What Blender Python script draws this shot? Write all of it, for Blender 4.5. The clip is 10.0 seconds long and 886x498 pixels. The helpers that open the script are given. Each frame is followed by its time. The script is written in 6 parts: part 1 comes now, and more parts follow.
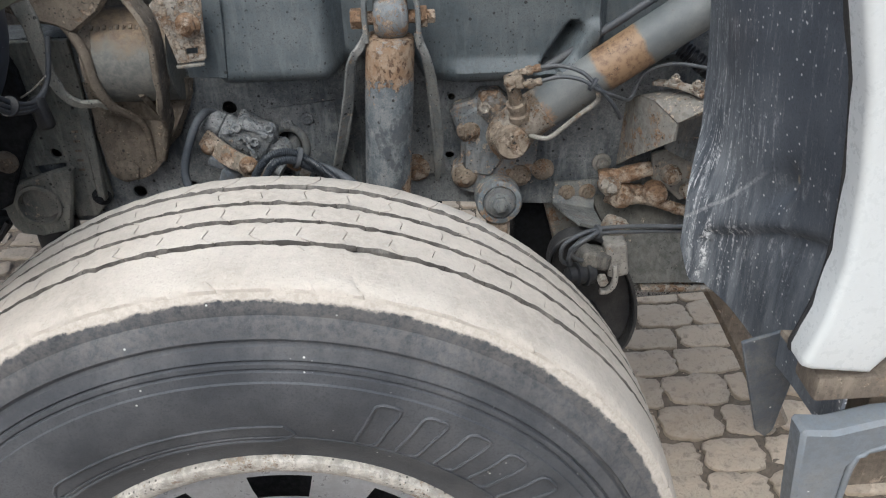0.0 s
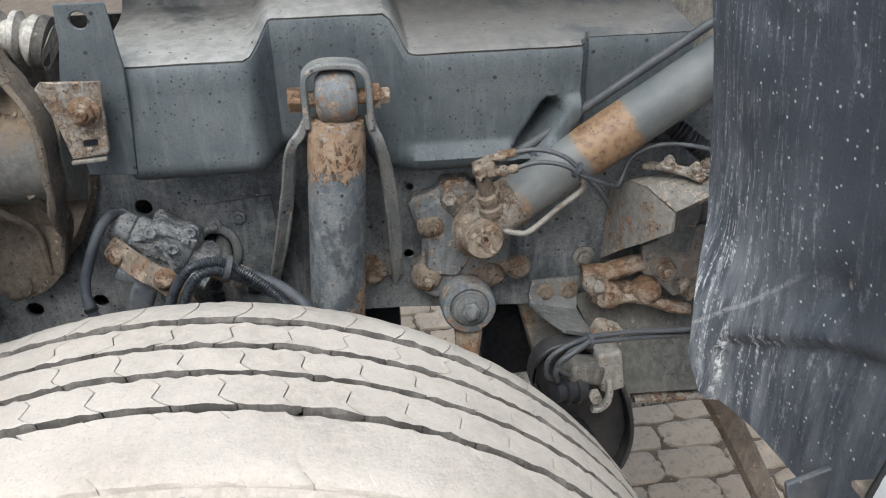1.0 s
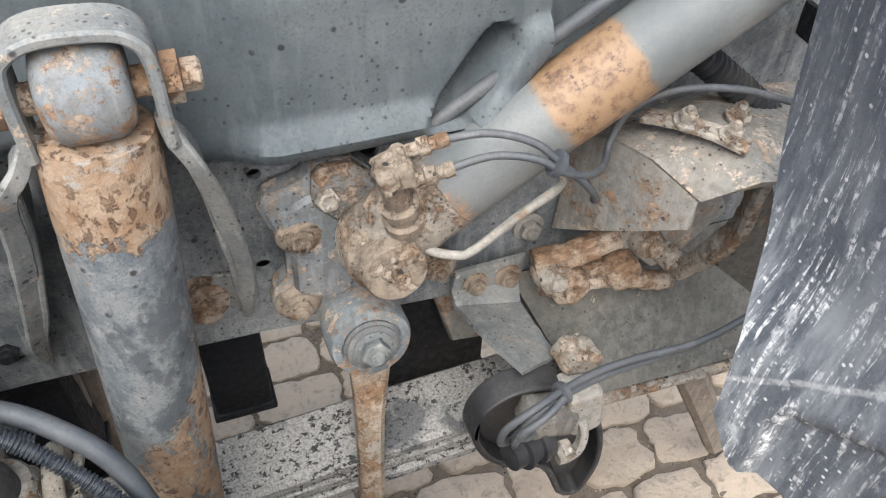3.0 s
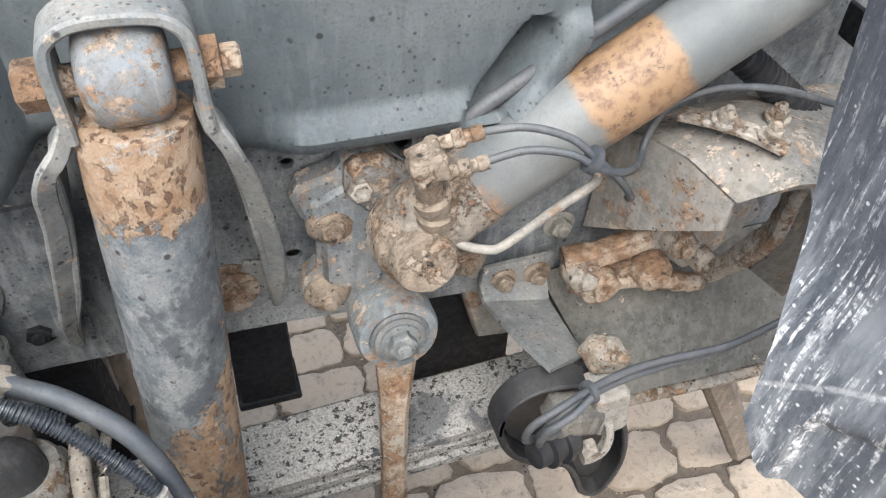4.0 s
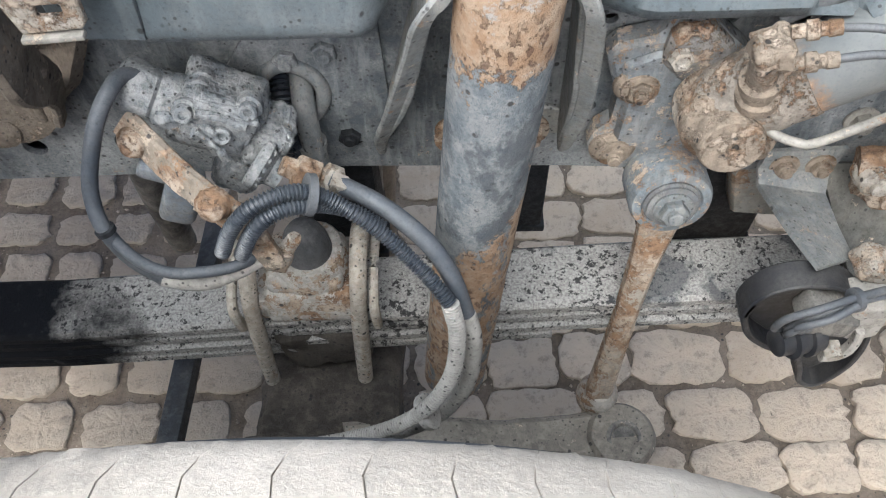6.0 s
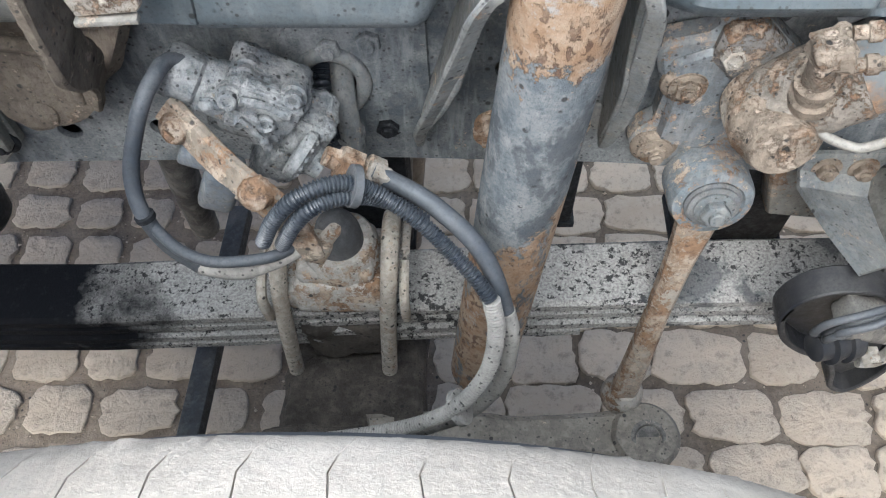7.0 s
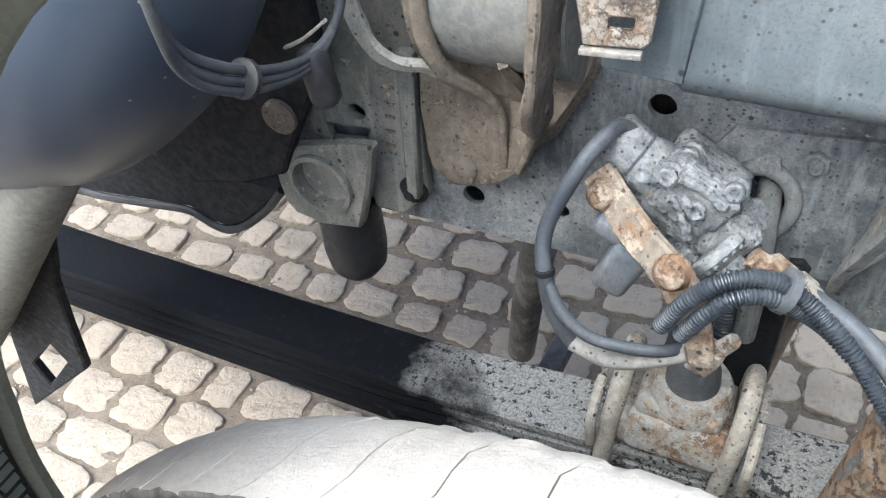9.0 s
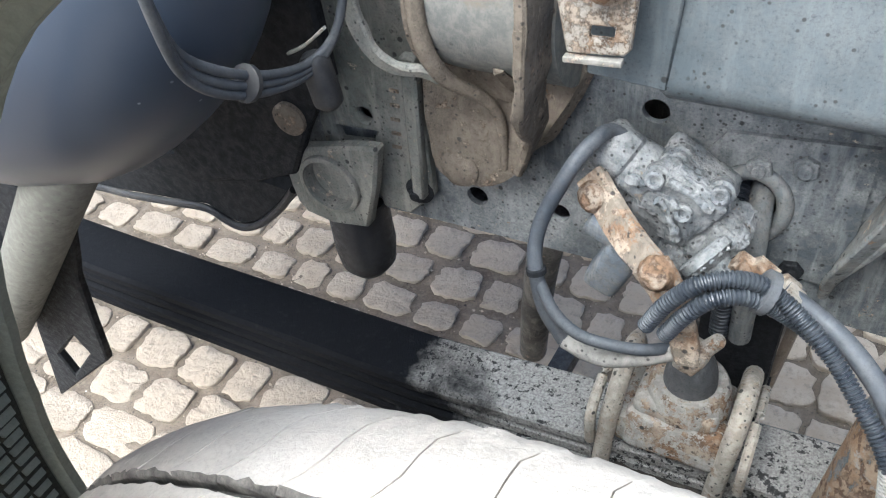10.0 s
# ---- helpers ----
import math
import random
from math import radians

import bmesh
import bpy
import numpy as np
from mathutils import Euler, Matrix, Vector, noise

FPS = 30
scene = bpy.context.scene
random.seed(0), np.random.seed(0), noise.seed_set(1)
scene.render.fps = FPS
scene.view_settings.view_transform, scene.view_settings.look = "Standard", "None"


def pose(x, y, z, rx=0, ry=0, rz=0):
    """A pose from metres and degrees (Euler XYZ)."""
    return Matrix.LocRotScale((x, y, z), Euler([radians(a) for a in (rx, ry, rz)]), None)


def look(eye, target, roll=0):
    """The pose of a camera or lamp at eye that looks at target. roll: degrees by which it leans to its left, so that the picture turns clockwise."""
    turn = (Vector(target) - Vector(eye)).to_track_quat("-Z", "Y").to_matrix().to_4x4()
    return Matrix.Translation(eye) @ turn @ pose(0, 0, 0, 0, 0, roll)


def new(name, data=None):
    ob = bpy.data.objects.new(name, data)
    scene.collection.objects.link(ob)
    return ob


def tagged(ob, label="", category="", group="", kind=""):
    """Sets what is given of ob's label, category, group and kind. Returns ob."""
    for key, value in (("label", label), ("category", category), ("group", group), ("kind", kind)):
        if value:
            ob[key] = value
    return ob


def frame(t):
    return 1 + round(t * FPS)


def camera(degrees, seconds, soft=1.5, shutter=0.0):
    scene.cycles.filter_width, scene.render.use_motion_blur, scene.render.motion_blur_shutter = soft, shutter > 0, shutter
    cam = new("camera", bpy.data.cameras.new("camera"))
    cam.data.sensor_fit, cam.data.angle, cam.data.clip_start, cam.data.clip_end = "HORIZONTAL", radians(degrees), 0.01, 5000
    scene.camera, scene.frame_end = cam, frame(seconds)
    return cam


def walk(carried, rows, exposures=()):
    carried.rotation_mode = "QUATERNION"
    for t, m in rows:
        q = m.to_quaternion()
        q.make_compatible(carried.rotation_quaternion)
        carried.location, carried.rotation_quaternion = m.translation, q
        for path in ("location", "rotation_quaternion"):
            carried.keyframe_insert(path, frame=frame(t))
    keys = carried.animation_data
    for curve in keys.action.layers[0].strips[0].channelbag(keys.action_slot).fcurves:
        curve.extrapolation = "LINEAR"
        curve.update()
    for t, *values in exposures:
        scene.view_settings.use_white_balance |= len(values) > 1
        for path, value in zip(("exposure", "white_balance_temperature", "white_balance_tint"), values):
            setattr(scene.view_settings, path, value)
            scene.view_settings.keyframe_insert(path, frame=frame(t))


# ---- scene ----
cam = camera(57.3, 10.0, soft=1.1)
PATH = [
    (0, (0.034, 0.02, 1.475), (0.101, 1.695, 0.385), -1.8),
    (0.5, (-0.012, 0.08, 1.459), (0.064, 1.752, 0.366), -1.6),
    (1, (0.02, 0.261, 1.405), (0.237, 2.013, 0.466), -1.4),
    (1.5, (0.068, 0.562, 1.392), (0.367, 2.206, 0.292), -0.6),
    (2, (0.047, 0.742, 1.375), (0.52, 2.095, -0.02), 1.8),
    (2.5, (0.058, 0.847, 1.379), (0.561, 2.161, -0.043), 2.2),
    (2.7, (0.072, 0.868, 1.378), (0.591, 2.174, -0.047), 2.5),
    (4, (0.065, 0.871, 1.37), (0.528, 2.191, -0.059), 2.5),
    (4.5, (0.025, 0.878, 1.386), (0.181, 2.197, -0.11), 0.1),
    (5, (-0.012, 0.873, 1.397), (-0.036, 2.079, -0.199), -2.1),
    (6.3, (-0.05, 0.903, 1.424), (-0.06, 1.93, -0.293), -1.9),
    (6.5, (-0.058, 0.909, 1.425), (-0.063, 1.932, -0.294), -1.7),
    (7, (-0.074, 0.899, 1.414), (-0.107, 1.925, -0.303), -1.4),
    (7.5, (-0.108, 0.9, 1.401), (-0.382, 1.91, -0.303), -4.6),
    (8, (-0.16, 0.86, 1.351), (-0.708, 1.903, -0.265), -7.3),
    (8.5, (-0.179, 0.836, 1.328), (-0.845, 2.107, -0.065), -6.3),
    (9, (-0.186, 0.814, 1.321), (-0.897, 2.078, -0.056), -6.1),
    (9.5, (-0.174, 0.799, 1.328), (-1.098, 1.947, -0.024), -7.8),
    (10, (-0.146, 0.811, 1.335), (-0.927, 2.042, -0.034), -7.5),
]
EXPOSURES = [(0.0, 0.34, 5750, 3), (0.9, 0.44, 5750, 3), (1.5, 1.1, 5900, 4), (2.2, 1.24, 5950, 5), (4.0, 1.45, 5900, 5), (5.0, 1.64, 5900, 5), (6.5, 1.26, 5600, 3), (7.4, 1.42, 5520, 3), (8.0, 1.48, 5450, 2), (8.5, 1.78, 5480, 2), (9.5, 1.86, 5560, 2), (10.0, 1.78, 5560, 2)]
walk(cam, [(t, look(eye, target, roll)) for t, eye, target, roll in PATH], EXPOSURES)

# ---------- light: bright, evenly clouded sky ----------
world = bpy.data.worlds.new("sky")
scene.world = world
world.use_nodes = True
wn = world.node_tree
sky = wn.nodes.new("ShaderNodeTexSky")
sky.sky_type = "NISHITA"
sky.sun_disc = False
sky.sun_elevation, sky.sun_rotation = radians(52), radians(200)
sky.air_density, sky.dust_density, sky.ozone_density = 0.5, 6.0, 0.0
wn.links.new(sky.outputs[0], wn.nodes["Background"].inputs[0])
wn.nodes["Background"].inputs[1].default_value = 0.15
sun_data = bpy.data.lights.new("sun", "SUN")
sun_data.energy, sun_data.angle, sun_data.color = 2.0, radians(60), (1.0, 0.97, 0.93)
sun = new("sun", sun_data)
sun.matrix_world = look((-0.45, -0.9, 3.0), (0, 0, 0))


# ---------- materials ----------
def nodes_of(name):
    m = bpy.data.materials.new(name)
    m.use_nodes = True
    nt = m.node_tree
    return m, nt, nt.nodes["Principled BSDF"]


def noise_node(nt, scale, detail=6.0, rough=0.6, stretch=None, kind="noise"):
    co = nt.nodes.new("ShaderNodeTexCoord")
    src = co.outputs["Object"]
    if stretch:
        mp = nt.nodes.new("ShaderNodeMapping")
        mp.inputs["Scale"].default_value = stretch
        nt.links.new(src, mp.inputs[0])
        src = mp.outputs[0]
    if kind == "voronoi":
        n = nt.nodes.new("ShaderNodeTexVoronoi")
        n.inputs["Scale"].default_value = scale
        nt.links.new(src, n.inputs["Vector"])
        return n.outputs["Distance"]
    n = nt.nodes.new("ShaderNodeTexNoise")
    n.inputs["Scale"].default_value, n.inputs["Detail"].default_value, n.inputs["Roughness"].default_value = scale, detail, rough
    nt.links.new(src, n.inputs["Vector"])
    return n.outputs["Fac"]


def ramp(nt, fac, lo, hi, a=0.0, b=1.0):
    r = nt.nodes.new("ShaderNodeMapRange")
    r.inputs["From Min"].default_value, r.inputs["From Max"].default_value = lo, hi
    r.inputs["To Min"].default_value, r.inputs["To Max"].default_value = a, b
    nt.links.new(fac, r.inputs["Value"])
    return r.outputs[0]


def mix(nt, fac, a, b):
    x = nt.nodes.new("ShaderNodeMix")
    x.data_type = "RGBA"
    for sock, v in ((x.inputs["Factor"], fac), (x.inputs["A"], a), (x.inputs["B"], b)):
        if isinstance(v, (int, float)):
            sock.default_value = v
        elif isinstance(v, tuple):
            sock.default_value = (*v, 1.0)
        else:
            nt.links.new(v, sock)
    return x.outputs["Result"]


def maths(nt, op, a, b):
    x = nt.nodes.new("ShaderNodeMath")
    x.operation = op
    for sock, v in zip(x.inputs, (a, b)):
        if isinstance(v, (int, float)):
            sock.default_value = v
        else:
            nt.links.new(v, sock)
    return x.outputs[0]


def bump(nt, bsdf, height, strength, dist):
    b = nt.nodes.new("ShaderNodeBump")
    b.inputs["Strength"].default_value, b.inputs["Distance"].default_value = strength, dist
    nt.links.new(height, b.inputs["Height"])
    nt.links.new(b.outputs[0], bsdf.inputs["Normal"])


RUST_A, RUST_B = (0.235, 0.145, 0.085), (0.075, 0.048, 0.034)
DUST = (0.34, 0.315, 0.275)
MUD = (0.38, 0.325, 0.26)


def scaled(c, k):
    return tuple(min(v * k, 0.9) for v in c)


def rust_tone(nt):
    """Dark pits, brown scale and pale dried mud, mixed at three sizes."""
    fine, mid = noise_node(nt, 150.0, 8.0, 0.75), noise_node(nt, 48.0, 8.0, 0.7)
    c = mix(nt, ramp(nt, mid, 0.40, 0.60), RUST_A, scaled(RUST_A, 0.55))
    c = mix(nt, ramp(nt, noise_node(nt, 31.0, 8.0, 0.7), 0.47, 0.60, 0, 0.85), c, MUD)
    return mix(nt, ramp(nt, fine, 0.53, 0.62, 0, 0.85), c, RUST_B)


def grimy(name, base, dust=0.35, rust=0.0, rough=0.6, metal=0.0, speck=0.0, relief=0.4, dust_col=DUST, big=9.0, rust_scale=26.0, fleck=0.0, mottle=1.0, spec=0.35):
    """Used paint or metal: base colour, patches of dust, rust blooms, dark specks, pale chips."""
    m, nt, b = nodes_of(name)
    n1 = noise_node(nt, big, 8.0, 0.65)
    n2 = noise_node(nt, 85.0, 8.0, 0.72)
    n3 = noise_node(nt, rust_scale, 8.0, 0.72)
    n4 = noise_node(nt, 330.0, 5.0, 0.75)
    col = mix(nt, ramp(nt, n2, 0.44, 0.56), scaled(base, 1.0 + 0.14 * mottle), scaled(base, 1.0 - 0.30 * mottle))
    col = mix(nt, ramp(nt, n4, 0.35, 0.41, 0.6 * mottle, 0.0), col, scaled(base, 0.3))
    runs = noise_node(nt, 70.0, 6.0, 0.65, stretch=(1.0, 1.0, 0.16))
    col = mix(nt, ramp(nt, runs, 0.50, 0.64, 0.0, 0.55 * mottle * min(1.0, 2 * dust)), col, mix(nt, 0.5, scaled(base, 1.6), dust_col))
    d = maths(nt, "ADD", ramp(nt, n1, 0.40, 0.62), ramp(nt, n2, 0.38, 0.64, -0.3, 0.45))
    d = maths(nt, "MULTIPLY", d, ramp(nt, n4, 0.36, 0.56, 0.45, 1.0))
    col = mix(nt, maths(nt, "MULTIPLY", d, dust), col, dust_col)
    wear = n3
    if rust > 0:
        spots = noise_node(nt, 62.0, 8.0, 0.8)
        edge = maths(nt, "ADD", maths(nt, "MULTIPLY", n3, 0.45), maths(nt, "MULTIPLY", spots, 0.55))
        wear = ramp(nt, edge, 0.60 - 0.21 * rust, 0.625 - 0.21 * rust)
        col = mix(nt, wear, col, rust_tone(nt))
    if speck > 0:
        v = noise_node(nt, 48.0, kind="voronoi")
        mask = maths(nt, "MULTIPLY", ramp(nt, maths(nt, "ADD", v, maths(nt, "MULTIPLY", n2, 0.22)), 0.22, 0.28, 1, 0), ramp(nt, noise_node(nt, 14.0), 0.60 - 0.2 * speck, 0.64 - 0.2 * speck))
        col = mix(nt, maths(nt, "MULTIPLY", mask, 0.9), col, (0.02, 0.02, 0.02))
        v2 = noise_node(nt, 125.0, kind="voronoi")
        pit = maths(nt, "MULTIPLY", ramp(nt, v2, 0.14, 0.24, 1, 0), ramp(nt, noise_node(nt, 27.0), 0.56 - 0.15 * speck, 0.6 - 0.15 * speck))
        col = mix(nt, maths(nt, "MULTIPLY", pit, 0.8), col, (0.025, 0.024, 0.023))
    if fleck > 0:
        v = noise_node(nt, 80.0, kind="voronoi")
        mask = maths(nt, "MULTIPLY", ramp(nt, v, 0.10, 0.16, 1, 0), ramp(nt, noise_node(nt, 21.0), 0.66 - 0.2 * fleck, 0.7 - 0.2 * fleck))
        col = mix(nt, mask, col, (0.55, 0.55, 0.53))
    nt.links.new(col, b.inputs["Base Color"])
    nt.links.new(ramp(nt, n2, 0.35, 0.65, max(rough - 0.14, 0.05), min(rough + 0.22, 1.0)), b.inputs["Roughness"])
    b.inputs["Metallic"].default_value = metal
    b.inputs["Specular IOR Level"].default_value = spec
    h = maths(nt, "ADD", maths(nt, "ADD", n2, maths(nt, "MULTIPLY", n4, 0.5)), maths(nt, "MULTIPLY", wear, 0.5 + 0.5 * rust))
    bump(nt, b, h, relief, 0.004)
    return m


CHASSIS = grimy("chassis_paint", (0.056, 0.065, 0.073), 0.66, 0.04, 0.6, speck=0.5, dust_col=(0.31, 0.315, 0.31), big=6.0)
PANEL = grimy("panel_paint", (0.066, 0.079, 0.087), 0.36, 0.0, 0.5, speck=0.45, relief=0.2, big=5.0, dust_col=(0.21, 0.22, 0.22), mottle=0.7)
BRACKET = grimy("bracket_paint", (0.115, 0.126, 0.130), 0.55, 0.14, 0.6, speck=0.55, fleck=0.15, dust_col=(0.30, 0.285, 0.255))
CASTING = grimy("rusty_casting", (0.14, 0.116, 0.09), 0.45, 0.28, 0.8, speck=0.6, dust_col=(0.225, 0.19, 0.15), relief=0.8, rust_scale=18.0)
RUST = grimy("rust", (0.20, 0.12, 0.07), 0.5, 0.8, 0.9, relief=1.0, dust_col=MUD)
RUSTY = grimy("rusted_steel", (0.27, 0.25, 0.22), 0.6, 0.5, 0.85, relief=0.9, dust_col=MUD, speck=0.4, rust_scale=34.0)
CRUST = grimy("dirt_crust", (0.12, 0.13, 0.138), 0.7, 0.04, 0.95, relief=1.0, dust_col=(0.35, 0.35, 0.34), big=45.0, speck=1.2, mottle=1.7)
SPRING = grimy("spring_paint", (0.035, 0.038, 0.042), 0.5, 0.0, 0.55, speck=0.9, dust_col=(0.33, 0.32, 0.30), big=4.0)
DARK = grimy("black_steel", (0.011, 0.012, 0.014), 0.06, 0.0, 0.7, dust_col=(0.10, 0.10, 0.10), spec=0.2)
# steel with the shade of the underside put into its base colour
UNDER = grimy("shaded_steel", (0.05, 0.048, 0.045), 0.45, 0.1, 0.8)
AXLE = grimy("axle_dirt", (0.034, 0.029, 0.024), 0.4, 0.0, 0.95, speck=1.0, relief=1.0, dust_col=(0.14, 0.12, 0.10), big=22.0)


def moulded_plastic():
    """Smooth black moulding with a thin veil of dust and a few pale specks."""
    m, nt, b = nodes_of("black_plastic")
    n1, n2 = noise_node(nt, 4.0, 4.0, 0.5), noise_node(nt, 400.0, 3.0, 0.6)
    col = mix(nt, ramp(nt, n1, 0.4, 0.7), (0.018, 0.027, 0.045), (0.031, 0.043, 0.065))
    v = noise_node(nt, 38.0, kind="voronoi")
    col = mix(nt, maths(nt, "MULTIPLY", ramp(nt, v, 0.05, 0.08, 1, 0), ramp(nt, n1, 0.52, 0.58)), col, (0.4, 0.42, 0.45))
    nt.links.new(col, b.inputs["Base Color"])
    nt.links.new(ramp(nt, n1, 0.35, 0.65, 0.34, 0.46), b.inputs["Roughness"])
    b.inputs["Specular IOR Level"].default_value = 0.6
    bump(nt, b, n2, 0.03, 0.002)
    return m


BLACKPL = moulded_plastic()
RUBBER = grimy("rubber", (0.013, 0.014, 0.017), 0.09, 0.0, 0.5, relief=0.15, mottle=0.3)
HOSE = grimy("hose_rubber", (0.036, 0.042, 0.051), 0.24, 0.0, 0.55, relief=0.2, dust_col=(0.20, 0.20, 0.20), mottle=0.6)
CONDUIT = grimy("conduit_plastic", (0.018, 0.022, 0.029), 0.14, 0.0, 0.34, relief=0.1, dust_col=(0.16, 0.17, 0.175), mottle=0.4, spec=0.5)
MUDHOSE = grimy("muddy_hose", (0.19, 0.182, 0.17), 0.65, 0.0, 0.9, speck=1.0, dust_col=(0.36, 0.34, 0.31))
PIPE = grimy("steel_pipe", (0.155, 0.148, 0.132), 0.45, 0.2, 0.6)
CABLE = grimy("grey_cable", (0.042, 0.047, 0.055), 0.28, 0.0, 0.5, relief=0.12, dust_col=(0.20, 0.195, 0.185), mottle=0.6)
ALU = grimy("dirty_alloy", (0.21, 0.198, 0.18), 0.6, 0.16, 0.8, speck=0.6)
TREAD = grimy("dusty_tread", (0.42, 0.378, 0.326), 0.75, 0.0, 0.95, dust_col=(0.535, 0.49, 0.432), relief=0.5, big=7.0, mottle=0.45)
GROOVE = grimy("groove_rubber", (0.075, 0.069, 0.062), 0.5, 0.0, 0.95, dust_col=(0.29, 0.262, 0.23), big=30.0)
RIMRUST = grimy("rim_flange", (0.50, 0.47, 0.42), 0.6, 0.3, 0.8, speck=0.4, relief=0.6)
SILVER = grimy("silver_paint", (0.62, 0.63, 0.65), 0.2, 0.0, 0.35, metal=0.35, relief=0.1, mottle=0.15)
WHITE = grimy("white_paint", (0.60, 0.62, 0.62), 0.10, 0.0, 0.3, relief=0.04, dust_col=(0.5, 0.49, 0.46), mottle=0.05, spec=0.5)
GREYPL = grimy("grey_plastic", (0.15, 0.168, 0.188), 0.25, 0.0, 0.5, relief=0.15, fleck=0.2, mottle=0.3)
BROWN = grimy("brown_rusty_beam", (0.15, 0.125, 0.10), 0.5, 0.22, 0.9, dust_col=(0.30, 0.255, 0.20))
MOUNT = grimy("mount_paint", (0.10, 0.107, 0.095), 0.5, 0.10, 0.8, speck=0.5)
MESHFLAP = grimy("spray_flap", (0.15, 0.163, 0.132), 0.35, 0.0, 0.75, dust_col=(0.22, 0.222, 0.19), mottle=0.4)


def liner_material():
    """Moulded plastic with dense upright scuffs near its inner edge, pale chips and one long scratch."""
    m, nt, b = nodes_of("mudguard_liner")
    co = nt.nodes.new("ShaderNodeTexCoord")
    sep = nt.nodes.new("ShaderNodeSeparateXYZ")
    nt.links.new(co.outputs["Object"], sep.inputs[0])
    n1 = noise_node(nt, 6.0, 8.0, 0.65)
    fine = noise_node(nt, 300.0, 5.0, 0.75)
    col = mix(nt, ramp(nt, n1, 0.36, 0.66), (0.062, 0.072, 0.088), (0.116, 0.128, 0.146))
    col = mix(nt, ramp(nt, fine, 0.36, 0.5, 0.5, 0.0), col, (0.03, 0.035, 0.045))
    y = maths(nt, "ADD", sep.outputs["Y"], maths(nt, "MULTIPLY", maths(nt, "SUBTRACT", n1, 0.5), 0.28))
    low = ramp(nt, maths(nt, "ADD", sep.outputs["Z"], maths(nt, "MULTIPLY", n1, 0.25)), 1.22, 0.98, 0.28, 1.0)
    worn = maths(nt, "MULTIPLY", ramp(nt, y, 1.0, 1.17), low)
    haze = noise_node(nt, 11.0, 8.0, 0.7, stretch=(1.0, 2.6, 0.55))
    col = mix(nt, maths(nt, "MULTIPLY", maths(nt, "MULTIPLY", ramp(nt, haze, 0.45, 0.62), worn), 0.52), col, (0.37, 0.39, 0.41))
    streak = noise_node(nt, 30.0, 8.0, 0.72, stretch=(1.0, 4.2, 0.36))
    s = maths(nt, "MULTIPLY", ramp(nt, streak, 0.545, 0.60), maths(nt, "ADD", worn, 0.12))
    s = maths(nt, "MULTIPLY", s, ramp(nt, noise_node(nt, 160.0, 5.0, 0.7), 0.42, 0.56))
    col = mix(nt, s, col, (0.72, 0.73, 0.73))
    blot = noise_node(nt, 34.0, 8.0, 0.75, stretch=(1.0, 1.5, 0.7))
    area = maths(nt, "ADD", maths(nt, "MULTIPLY", worn, 0.7), ramp(nt, noise_node(nt, 7.0), 0.50, 0.62, 0.0, 0.7))
    col = mix(nt, maths(nt, "MULTIPLY", ramp(nt, blot, 0.56, 0.66), area), col, (0.52, 0.53, 0.54))
    scuff = maths(nt, "MULTIPLY", ramp(nt, maths(nt, "ADD", sep.outputs["Z"], maths(nt, "MULTIPLY", n1, 0.2)), 1.06, 0.92), ramp(nt, haze, 0.40, 0.60))
    col = mix(nt, maths(nt, "MULTIPLY", scuff, 0.32), col, (0.30, 0.32, 0.34))
    v = noise_node(nt, 75.0, kind="voronoi")
    f = maths(nt, "MULTIPLY", ramp(nt, v, 0.10, 0.17, 1, 0), ramp(nt, noise_node(nt, 15.0), 0.44, 0.50))
    col = mix(nt, f, col, (0.58, 0.58, 0.57))
    # one long slanting scratch
    dot = nt.nodes.new("ShaderNodeVectorMath")
    dot.operation = "DOT_PRODUCT"
    dot.inputs[1].default_value = (0.0, 0.702, 0.712)
    nt.links.new(co.outputs["Object"], dot.inputs[0])
    off = maths(nt, "ABSOLUTE", maths(nt, "SUBTRACT", maths(nt, "ADD", dot.outputs["Value"], maths(nt, "MULTIPLY", maths(nt, "SUBTRACT", n1, 0.5), 0.02)), 1.3745), 0.0)
    line = maths(nt, "MULTIPLY", ramp(nt, off, 0.0015, 0.004, 1, 0), ramp(nt, sep.outputs["Y"], 1.01, 1.05))
    col = mix(nt, maths(nt, "MULTIPLY", line, ramp(nt, noise_node(nt, 120.0), 0.38, 0.52, 0.05, 0.45)), col, (0.55, 0.55, 0.55))
    nt.links.new(col, b.inputs["Base Color"])
    nt.links.new(ramp(nt, n1, 0.35, 0.65, 0.36, 0.6), b.inputs["Roughness"])
    bump(nt, b, maths(nt, "ADD", noise_node(nt, 40.0), maths(nt, "MULTIPLY", fine, 0.4)), 0.25, 0.004)
    return m


